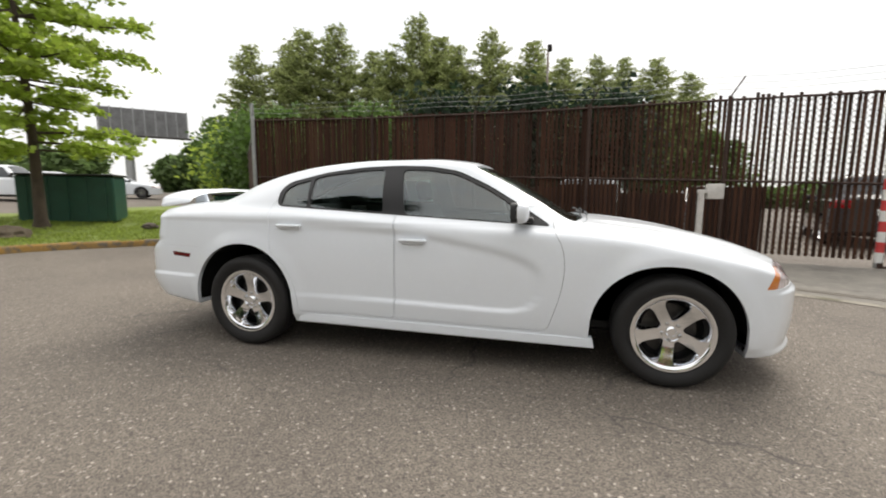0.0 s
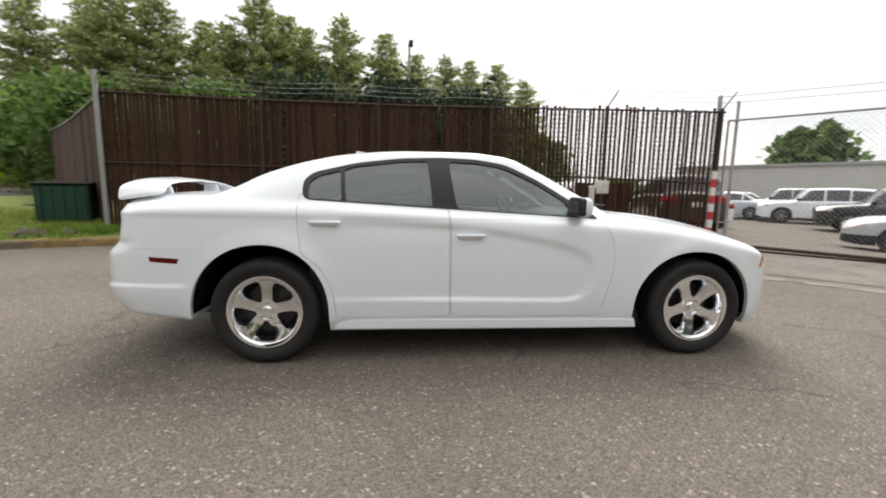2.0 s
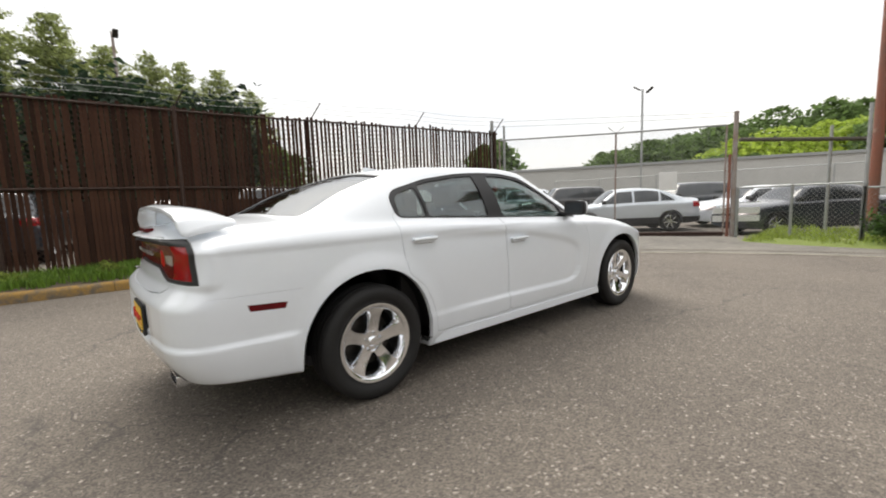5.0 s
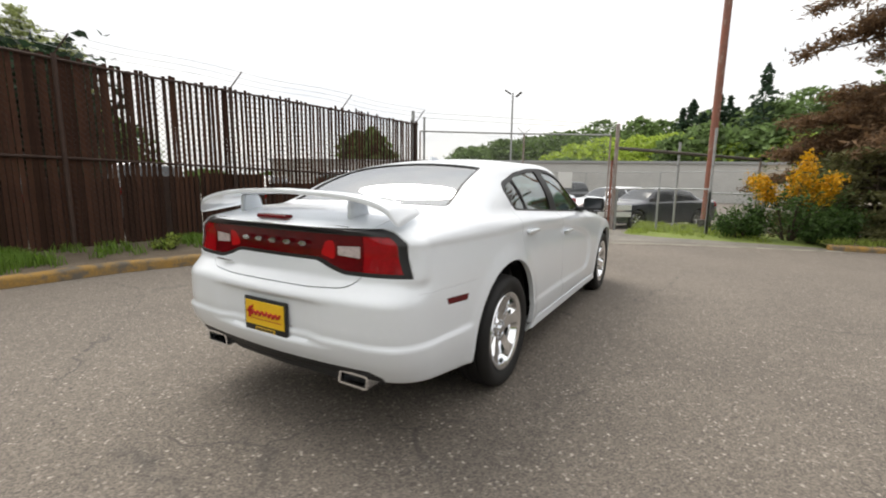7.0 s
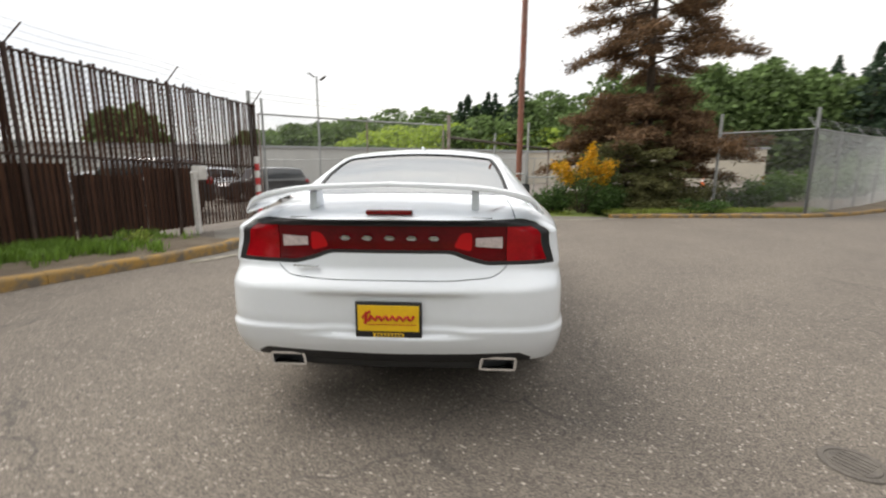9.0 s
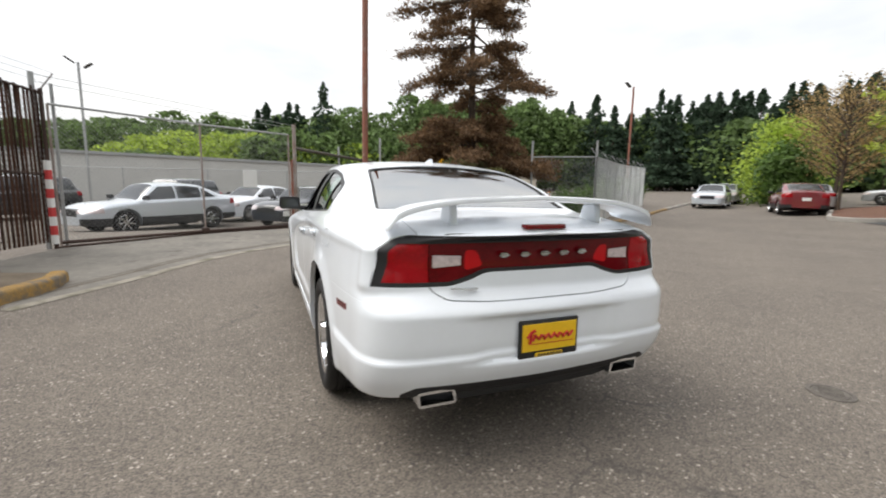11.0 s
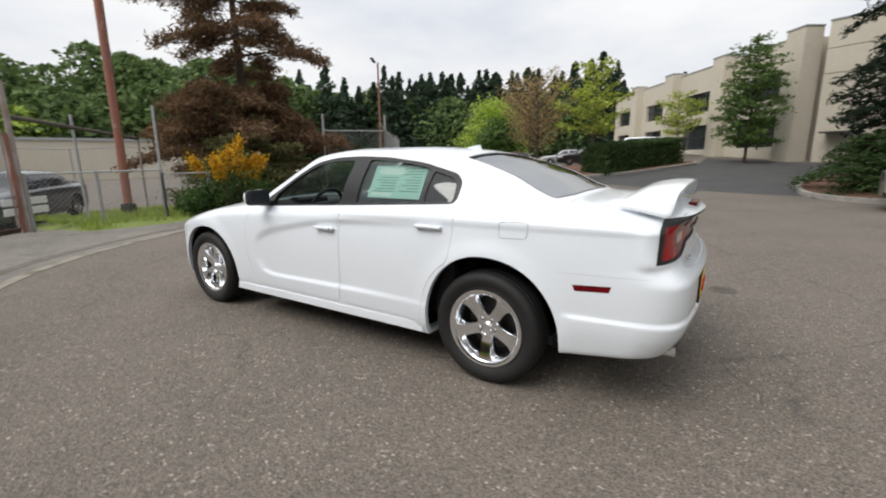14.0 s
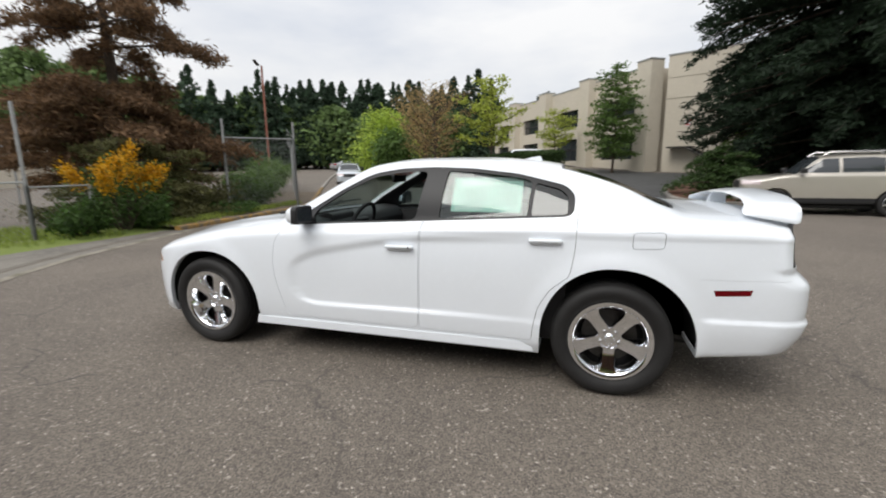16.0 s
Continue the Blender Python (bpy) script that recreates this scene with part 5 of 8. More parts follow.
KERB_WEST = smooth_line([(-9.75, -7.0), (-9.75, -2.0), (-9.65, 0.6), (-9.35, 2.1), (-8.5, 3.25), (-7.5, 4.1), (-6.2, 4.72), (-4.6, 5.05), (-2.9, 4.95), (-1.4, 4.85), (-0.3, 4.55), (1.2, 3.85), (2.1, 3.52), (2.62, 3.56)])
GUTTER = smooth_line([(1.2, 3.62), (2.36, 2.95), (4.15, 2.02), (5.3, 1.0), (6.1, -0.2), (6.8, -1.7), (7.28, -3.4), (7.62, -4.6)])
KERB_EAST = smooth_line([(7.75, -4.3), (8.0, -6.5), (8.2, -9.4), (8.75, -11.1), (10.4, -13.9), (14.5, -21.0), (24.0, -38.0), (34.0, -58.0)])
FENCE_LINE = smooth_line([(-6.9, 6.30), (-3.7, 6.62), (-1.1, 6.62), (1.42, 6.14), (3.80, 5.50), (6.08, 4.89)], 0.05)


def kerb(name, line, mat, label, height=0.14, wide=0.16, away=1):
    """A row of cast kerb stones with rounded tops; away: the side on which the verge lies."""
    whole = thing(name, label, "kerb", kind="structure")
    prof = [(0.0, -0.05), (0.0, height - 0.045), (0.012, height - 0.018), (0.04, height), (wide, height), (wide, -0.05)]
    per = 6
    for k in range(0, len(line) - 1, per):
        seg = line[k:k + per + 1]
        bm = bmesh.new()
        rows = []
        for i, (x, y) in enumerate(seg):
            j = k + i
            x0, y0 = line[max(j - 1, 0)]
            x1, y1 = line[min(j + 1, len(line) - 1)]
            d = Vector((x1 - x0, y1 - y0, 0)).normalized()
            n = Vector((-d.y, d.x, 0)) * away
            pull = 0.004 if i == 0 else (-0.004 if i == len(seg) - 1 else 0.0)
            wob = 0.006 * math.sin(j * 2.3) + 0.005 * math.sin(j * 0.9 + k)
            rows.append([bm.verts.new(Vector((x, y, ground_z(x, y))) + d * pull + n * (a + wob) + Vector((0, 0, h + (wob if h > 0.05 else 0)))) for a, h in prof])
        for r0, r1 in zip(rows, rows[1:]):
            for j in range(len(prof) - 1):
                bm.faces.new((r0[j], r0[j + 1], r1[j + 1], r1[j]))
        bm.faces.new(rows[0])
        bm.faces.new(rows[-1][::-1])
        bmesh.ops.recalc_face_normals(bm, faces=bm.faces[:])
        part("kerb_stone", bm, mat, whole, smooth=50)
    return whole


kerb("kerb_west", KERB_WEST, "kerb", "worn yellow-painted concrete kerb along the verge")
kerb("kerb_east", KERB_EAST[:44], "kerb", "low yellow-painted kerb before the planted bed", height=0.10)
kerb("kerb_street", KERB_EAST[43:], "kerb_grey", "grey kerb along the rising street", height=0.11)
tagged(strip("gutter", GUTTER, (-0.10, 0.05), "apron_light", 0.006), "pale concrete gutter strip in the asphalt", kind="structure")
for off, w in ((0.30, 0.035), (0.42, 0.02)):
    tagged(strip("gutter_joint", GUTTER, (off, off + w), "soil", 0.008), "dirt-filled joint beside the gutter", kind="structure")
# concrete apron between gutter and sliding gate
bm = bmesh.new()
ap = GUTTER + [(9.4, -3.2), (9.55, 0.2), (8.2, 2.6), (6.0, 4.85), (4.5, 5.2), (3.2, 4.4)]
bm.faces.new([bm.verts.new((x, y, 0)) for x, y in ap])
bmesh.ops.triangulate(bm, faces=bm.faces[:])
bmesh.ops.subdivide_edges(bm, edges=bm.edges[:], cuts=3, use_grid_fill=True)
for v in bm.verts:
    v.co.z = ground_z(v.co.x, v.co.y) + 0.004
bmesh.ops.recalc_face_normals(bm, faces=bm.faces[:])
tagged(part("apron", bm, "apron"), "stained concrete apron before the sliding gate", kind="structure")


def verge(name, line, away, depth, mat, rise, label, top=0.12, back=None):
    """Raised ground behind a kerb, rising away from it."""
    bm = bmesh.new()
    rows = []
    n = 9
    for j, (x, y) in enumerate(line):
        x0, y0 = line[max(j - 2, 0)]
        x1, y1 = line[min(j + 2, len(line) - 1)]
        d = Vector((x1 - x0, y1 - y0, 0)).normalized()
        q = Vector((-d.y, d.x, 0)) * away
        row = []
        for k in range(n):
            t = k / (n - 1)
            dd = 0.15 + t * depth
            p = Vector((x, y, 0)) + q * dd
            if back is not None:
                p = Vector(back(x, y, q, t))
            bump = 0.03 * noise.noise(Vector((p.x * 1.3, p.y * 1.3, 3.0))) * min(1, 3 * t)
            row.append(bm.verts.new((p.x, p.y, ground_z(x, y) * (1 - t) + ground_z(p.x, p.y) * t + top + rise * t + bump)))
        rows.append(row)
    for r0, r1 in zip(rows, rows[1:]):
        for k in range(n - 1):
            bm.faces.new((r0[k], r0[k + 1], r1[k + 1], r1[k]))
    bmesh.ops.recalc_face_normals(bm, faces=bm.faces[:])
    if sum(f.normal.z for f in bm.faces) < 0:
        bmesh.ops.reverse_faces(bm, faces=bm.faces[:])
    return tagged(part(name, bm, mat, smooth=60), label, kind="structure")


i_turn = min(range(len(KERB_WEST)), key=lambda i: abs(KERB_WEST[i][0] + 5.6) + abs(KERB_WEST[i][1] - 4.9))


def to_fence(x, y, q, t):
    fx, fy = min(FENCE_LINE, key=lambda p: (p[0] - x - 0.9 * q.x) ** 2 + (p[1] - y - 0.9 * q.y) ** 2)
    ax, ay = x + 0.15 * q.x, y + 0.15 * q.y
    fx, fy = fx + 0.3 * q.x, fy + 0.3 * q.y
    return ax + (fx - ax) * t, ay + (fy - ay) * t, 0


verge("verge_fence", KERB_WEST[i_turn:], 1, 1.9, "soil", 0.06, "strip of soil and leaf litter below the fence", back=to_fence)
verge("lawn", KERB_WEST[:i_turn + 1], 1, 6.0, "lawn", 0.22, "mown green lawn behind the yellow kerb")
# the lawn's wider ground beyond, and the planted bed behind the eastern kerb
bm = sheet(list(np.arange(-17.0, -6.0, 0.8)), list(np.arange(5.6, 16.5, 0.8)), 0.0)
for v in bm.verts:
    v.co.z = ground_z(v.co.x, v.co.y) + 0.16 + 0.20 * smooth(v.co.y, 5.5, 9.0) - 0.20 * smooth(-v.co.x, 14.5, 17.0) * 1.0 - 0.35 * smooth(v.co.y, 14.0, 16.4)
tagged(part("lawn_back", bm, "lawn", smooth=60), "mown green lawn beside the fence return", kind="structure")
verge("planted_bed", KERB_EAST[:36], 1, 2.6, "soil", 0.08, "planted bed with weeds and bark behind the kerb", top=0.085)
bm = sheet(list(np.arange(7.9, 13.0, 0.6)), list(np.arange(-5.2, 0.2, 0.6)), 0.0)
for v in bm.verts:
    edge = min(1.0, max(0.0, (v.co.x - 7.9) / 0.7)) * min(1.0, max(0.0, (0.1 - v.co.y) / 0.8))
    v.co.z = ground_z(v.co.x, v.co.y) - 0.03 + 0.10 * edge
tagged(part("pole_verge", bm, "lawn", smooth=60), "rough grass round the tall pole", kind="structure")


def grass_field(name, label, places, per, height, seed, mat="grass"):
    """Upright bent blades at many places, one object."""
    rng = np.random.default_rng(seed)
    p = np.repeat(np.array(places, float), per, 0)
    n = len(p)
    p[:, :2] += rng.normal(0, 0.07, (n, 2))
    a = rng.uniform(0, 2 * np.pi, n)
    h = height * rng.uniform(0.4, 1.25, n)
    lean = rng.uniform(0.1, 0.7, n) * h
    w = 0.006 + 0.05 * h * 0.25
    side = np.stack([-np.sin(a), np.cos(a), 0 * a], 1) * w[:, None]
    tip = p + np.stack([np.cos(a) * lean, np.sin(a) * lean, h], 1)
    midp = p + np.stack([np.cos(a) * lean * 0.3, np.sin(a) * lean * 0.3, h * 0.6], 1)
    v = np.stack([p - side, p + side, midp + side * 0.7, midp - side * 0.7, tip], 1).reshape(-1, 3)
    me = bpy.data.meshes.new(name)
    faces = []
    for k in range(n):
        b = 5 * k
        faces += [(b, b + 1, b + 2, b + 3), (b + 3, b + 2, b + 4)]
    me.from_pydata(v.tolist(), [], faces)
    me.materials.append(M[mat])
    return tagged(new(name, me), label, "grass", kind="stuff")


rng = np.random.default_rng(21)
spots = []
for x, y in KERB_WEST[i_turn - 4:-3]:
    for k in range(10):
        t = rng.uniform(0.12, 0.8)
        px, py = x + 0.3 * rng.normal(), y + 0.15 + 1.5 * t + 0.05 * rng.normal()
        if not -1.8 < px < 0.3 and noise.noise(Vector((px * 0.9, py * 0.9, 1.0))) > -0.22 and py < 6.3 - 0.25 * max(0, px):
            spots.append((px, py, 0.13 + 0.05 * t))
grass_field("verge_grass", "tufts of fresh green grass and weeds below the fence", spots, 30, 0.15, 3, "grass_lush")
spots = []
for k in range(2600):
    x, y = rng.uniform(-13.5, -6.2), rng.uniform(1.0, 9.5)
    j = min(range(0, i_turn + 1, 2), key=lambda i: (KERB_WEST[i][0] - x) ** 2 + (KERB_WEST[i][1] - y) ** 2)
    kx, ky = KERB_WEST[j]
    dd = math.hypot(x - kx, y - ky)
    if x + 0.0 < kx + 0.25 * (y - ky) and dd > 0.2 or (y > 5.8 and x < -6.9):
        spots.append((x, y, ground_z(x, y) + 0.13 + 0.2 * min(1, dd / 5)))
grass_field("lawn_grass", "short mown lawn grass", spots, 16, 0.07, 5)
spots = [(rng.uniform(8.3, 12.0), rng.uniform(-3.3, -0.3), 0.02) for k in range(260)]
spots += [(rng.uniform(7.95, 8.5) + 0.03 * (k % 40), -4.4 - 0.17 * (k % 40) + rng.normal(0, 0.1), 0.1) for k in range(200)]
grass_field("bed_grass", "rough green grass round the pole and bed", spots, 20, 0.13, 7)
# an iron cover in the asphalt
bm = bmesh.new()
add_lathe(bm, [(0.0, 0.008), (0.093, 0.008), (0.097, 0.003), (0.102, 0.003), (0.106, 0.008), (0.126, 0.008), (0.13, 0.0)], 48, axis="z")
for k in range(5):
    add_box(bm, -0.065, 0.065, -0.06 + 0.03 * k - 0.005, -0.06 + 0.03 * k + 0.005, 0.007, 0.011)
tagged(part("utility_cover", bm, "iron", m=pose(-2.74, -2.12, 0.0, 0, 0, 30)), "round cast iron utility cover set in asphalt", "cover")


# ---- fences, gate and poles ----
def wire_mesh(name, runs, z_of, spacing, radius):
    """Chain-link: slanting wires both ways between the low and high line of each straight run."""
    verts, faces = [], []
    for (x0, y0), (x1, y1) in runs:
        a, b = Vector((x0, y0, 0)), Vector((x1, y1, 0))
        length = (b - a).length
        d = (b - a) / length
        n = Vector((-d.y, d.x, 0))
        for way in (1, -1):
            k = -int(5 / spacing)
            while k * spacing < length + 5:
                s = k * spacing
                k += 1
                lo0, hi0 = z_of(max(0, min(length, s)) / length, a, b)
                h = hi0 - lo0
                s0, s1 = s, s + way * h
                t0, t1 = 0.0, 1.0
                if s1 != s0:
                    cuts = sorted(((0 - s0) / (s1 - s0), (length - s0) / (s1 - s0)))
                    t0, t1 = max(0, cuts[0]), min(1, cuts[1])
                if t1 - t0 < 0.02:
                    continue
                ends = [a + d * (s0 + (s1 - s0) * t) + Vector((0, 0, lo0 + h * t)) + n * (0.002 * way) for t in (t0, t1)]
                base = len(verts)
                for e in ends:
                    for q in range(3):
                        ang = 2 * math.pi * q / 3
                        verts.append(e + radius * (math.cos(ang) * n + math.sin(ang) * (d * -0.7 * way + Vector((0, 0, 0.7)))))
                for q in range(3):
                    faces.append((base + q, base + (q + 1) % 3, base + 3 + (q + 1) % 3, base + 3 + q))
    me = bpy.data.meshes.new(name)
    me.from_pydata(verts, [], faces)
    return me


def fence_top(x):
    return 3.06 - 0.018 * max(0, x + 1.0) - 0.004 * max(0, x + 1.0) ** 1.5


def slat_fence():
    f = thing("slat_fence", "tall dark brown slatted chain-link fence with barbed wire", "fence")
    posts = [(-6.9, 6.30), (-3.7, 6.62), (-1.1, 6.62), (1.42, 6.14), (3.80, 5.50), (6.0, 4.91)]
    rng = np.random.default_rng(11)
    bm = bmesh.new()
    add_box(bm, -0.0305, 0.0305, -0.005, 0.005, 0, 1)
    slat = mesh_of(bm, "slat")
    slat.materials.append(M["slat"])
    along = 0.0
    line = FENCE_LINE
    seg = [0.0]
    for (x0, y0), (x1, y1) in zip(line, line[1:]):
        seg.append(seg[-1] + math.hypot(x1 - x0, y1 - y0))
    total = seg[-1]
    # slats stand close at the western half, and wider apart towards the gate
    while along < total - 0.05:
        x = float(np.interp(along, seg, [p[0] for p in line]))
        y = float(np.interp(along, seg, [p[1] for p in line]))
        x2, y2 = float(np.interp(along + 0.05, seg, [p[0] for p in line])), float(np.interp(along + 0.05, seg, [p[1] for p in line]))
        ang = math.atan2(y2 - y, x2 - x)
        top = fence_top(x) + float(rng.normal(0.02, 0.025))
        if rng.random() > 0.012:
            ob = new("slat", slat)
            ob.parent = f
            ob.matrix_basis = Matrix.Translation((x, y, 0.13)) @ Matrix.Rotation(ang + float(rng.normal(0, 0.10)), 4, "Z") @ Matrix.Rotation(float(rng.normal(0, 0.004)), 4, "Y") @ Matrix.Diagonal((float(rng.uniform(0.92, 1.12)) * (1 - 0.16 * smooth(x, 0.0, 3.0)), 1, top - 0.13, 1))
        along += 0.074 + 0.017 * smooth(x, -2.5, 2.5) + float(rng.normal(0, 0.004))
    # dark boards tied behind the lower half
    for k in range(6):
        s0 = 4.1 + 1.24 * k
        pts = [Vector((float(np.interp(s, seg, [p[0] for p in line])), float(np.interp(s, seg, [p[1] for p in line])), 0)) for s in (s0, s0 + 1.2)]
        d = (pts[1] - pts[0]).normalized()
        bm = bmesh.new()
        add_box(bm, 0.0, (pts[1] - pts[0]).length, 0.05, 0.068, 0.14, (1.36, 1.28, 1.33, 1.40, 1.22, 1.34)[k], 0.003, m=Matrix.Translation(pts[0]) @ Matrix.Rotation(math.atan2(d.y, d.x), 4, "Z"))
        part("backing_board", bm, "rust_steel", f, "dark brown backing board")
    for i, (x, y) in enumerate(posts):
        top = fence_top(x) + 0.04
        bm = bmesh.new()
        first = i == 0
        add_tube(bm, [(x, y - 0.05, 0.0), (x, y - 0.05, top + (0.35 if first else 0))], 0.052 if first else 0.035, 12)
        part("post", bm, "galv" if first else "rust_steel", f, "pale galvanised corner post" if first else "")
        bm = bmesh.new()
        add_tube(bm, [(x, y - 0.05, top - 0.02), (x + 0.16, y - 0.20, top + 0.30)], 0.012, 6)
        part("wire_arm", bm, "galv" if first else "rust_steel", f)
    for k, z in enumerate((0.0, -1.45)):
        bm = bmesh.new()
        add_tube(bm, [(x, y - 0.03, fence_top(x) - 0.03 + z) for x, y in line[::8] + [line[-1]]], 0.021, 8)
        part("rail", bm, "rust_steel", f)
    for k in range(3):
        bm = bmesh.new()
        t = (k + 1) / 3
        add_tube(bm, [(x + 0.16 * t, y - 0.05 - 0.15 * t, fence_top(x) + 0.04 + 0.29 * t + 0.02 * math.sin(x * 2.4)) for x, y in line[::6] + [line[-1]]], 0.0035, 4)
        part("barbed_strand", bm, "galv_wire", f)
    me = wire_mesh("mesh_wires", list(zip(line[::10], line[10::10] + [line[-1]])), lambda t, a, b: (0.15, fence_top(a.x + (b.x - a.x) * t)), 0.095, 0.0046)
    o = part("chain_link", me, "rust_steel", f)
    tagged(o, kind="stuff")
    return f


slat_fence()
rng = np.random.default_rng(23)
spots = []
for k in range(1100):
    x = rng.uniform(-5.6, 2.6)
    y = float(np.interp(x, [p[0] for p in FENCE_LINE], [p[1] for p in FENCE_LINE])) - abs(rng.normal(0.25, 0.55)) - 0.06
    if -1.7 < x < 0.2 and rng.random() > 0.1 or -3.3 < x < -2.7 and rng.random() > 0.4 or x < -5.0 and rng.random() > 0.3:
        continue
    ky = float(np.interp(x, [p[0] for p in KERB_WEST[i_turn:]], [p[1] for p in KERB_WEST[i_turn:]]))
    if y > ky + 0.2 + 0.1 * math.sin(3 * x) and noise.noise(Vector((x * 0.7, y * 0.7, 5.0))) > -0.30:
        spots.append((x, y, ground_z(x, y) + 0.12))
grass_field("fence_grass", "unmown green grass along the foot of the fence", spots, 22, 0.17, 9, "grass_lush")


def return_fence():
    """The same fence going back from the corner, of closed red-brown slats."""
    f = thing("return_fence", "red-brown slatted fence running back from the corner", "fence")
    a, b = Vector((-6.95, 6.40, 0)), Vector((-18.0, 20.0, 0))
    n = 190
    bm = bmesh.new()
    add_box(bm, -0.042, 0.042, -0.005, 0.005, 0, 1)
    slat = mesh_of(bm, "board")
    slat.materials.append(M["slat_red"])
    rng = np.random.default_rng(3)
    ang = math.atan2(b.y - a.y, b.x - a.x)
    for k in range(n):
        p = a.lerp(b, (k + 0.5) / n)
        g = ground_z(p.x, p.y) + 0.2
        ob = new("slat", slat)
        ob.parent = f
        ob.matrix_basis = Matrix.Translation((p.x, p.y, g)) @ Matrix.Rotation(ang + float(rng.normal(0, 0.05)), 4, "Z") @ Matrix.Diagonal((1.08, 1, 2.75 + float(rng.normal(0, 0.015)), 1))
    for k in range(7):
        p = a.lerp(b, (k + 1) / 7)
        bm = bmesh.new()
        add_tube(bm, [(p.x + 0.06, p.y + 0.05, ground_z(p.x, p.y)), (p.x + 0.06, p.y + 0.05, ground_z(p.x, p.y) + 3.0)], 0.035, 10)
        part("post", bm, "rust_steel", f)
    bm = bmesh.new()
    add_tube(bm, [(p.x - 0.02, p.y - 0.02, ground_z(p.x, p.y) + 2.95) for p in (a.lerp(b, k / 10) for k in range(11))], 0.02, 8)
    part("rail", bm, "galv", f)


return_fence()


def pipe(name, pts, r, mat, parent, label="", sides=10):
    return part(name, add_tube(bmesh.new(), pts, r, sides), mat, parent, label)


def gate():
    g = thing("sliding_gate", "wide galvanised chain-link sliding gate with rust streaks", "gate")
    p0, p1, p2 = (6.14, 4.83), (8.20, 2.62), (9.62, 0.50)
    z = lambda x, y: ground_z(x, y)
    top0, top1 = 2.66, 2.72
    pipe("top_rail", [(*p0, top0), (*p1, 2.70), (*p2, top1)], 0.024, "galv", g)
    pipe("bottom_rail", [(*p0, 0.10), (*p1, 0.07), (*p2, 0.06)], 0.035, "rust_steel", g, "rusty bottom rail")
    pipe("ground_track", [(p0[0] - 0.1, p0[1] + 0.05, 0.015), (*p1, 0.01), (*p2, 0.01)], 0.03, "rust_steel", g, "rusty ground track")
    pipe("upright", [(*p1, 0.05), (*p1, 2.72)], 0.024, "galv_old", g)
    pipe("upright", [(p2[0] + 0.0, p2[1], 0.05), (*p2, 2.72)], 0.024, "galv_old", g)
    pipe("upright", [(p0[0], p0[1], 0.05), (*p0, top0)], 0.022, "galv_old", g)
    for s in (1, -1):
        pipe("wire_arm", [(p1[0], p1[1], 2.70), (p1[0] - 0.14 * s, p1[1] + 0.15 * s, 2.86)], 0.009, "galv", g, sides=6)
    bm = bmesh.new()
    add_box(bm, -0.10, 0.10, -0.05, 0.05, 0.0, 0.16, 0.02)
    part("roller", bm, "rust_steel", g, m=Matrix.Translation((*p1, 0.0)) @ Matrix.Rotation(radians(-47), 4, "Z"))
    me = wire_mesh("wires", [(p0, p1), (p1, p2)], lambda t, a, b: (0.1, 2.69), 0.09, 0.0021)
    tagged(part("chain_link", me, "galv_wire", g), kind="stuff")
    bm = bmesh.new()
    add_box(bm, -0.21, 0.21, -0.006, 0.006, 0.0, 0.46, 0.004)
    part("gate_sign", bm, "sign_white", g, "blank-backed cream sign board", m=Matrix.Translation((8.85, 1.55, 1.18)) @ Matrix.Rotation(radians(-55), 4, "Z"))
    return g


gate()
# gate posts: a thin pair at the fence, one striped; a stout rusty one at the far side
gp = thing("gate_post", "slim galvanised gate post with red and white striped guard", "post")
pipe("upright", [(6.02, 4.98, -0.02), (6.02, 4.98, 3.18)], 0.045, "galv", gp)
pipe("brace_post", [(6.30, 4.80, -0.02), (6.30, 4.80, 3.05)], 0.030, "galv", gp)
for k in range(9):
    pipe("stripe_red_band" if k % 2 else "stripe_white_band", [(5.97, 4.86, 0.10 + 0.17 * k), (5.97, 4.86, 0.10 + 0.17 * (k + 1))], 0.058, "stripe_red" if k % 2 else "stripe_white", gp)
gp = thing("rusty_gate_post", "stout rust-streaked gate post with white boards", "post")
pipe("upright", [(9.71, 0.33, -0.03), (9.71, 0.33, 3.03)], 0.055, "galv_old", gp)
pipe("red_guard", [(9.66, 0.42, -0.03), (9.66, 0.42, 2.0)], 0.035, "pole_red", gp, "rust-red guard bar")
for k in range(2):
    bm = bmesh.new()
    add_box(bm, -0.52, 0.52, -0.012, 0.012, 0.0, 0.15, 0.004)
    part("board", bm, "sign_white", gp, "white painted board", m=Matrix.Translation((9.80, 0.28, 0.34 + 0.20 * k)) @ Matrix.Rotation(radians(-55), 4, "Z"))


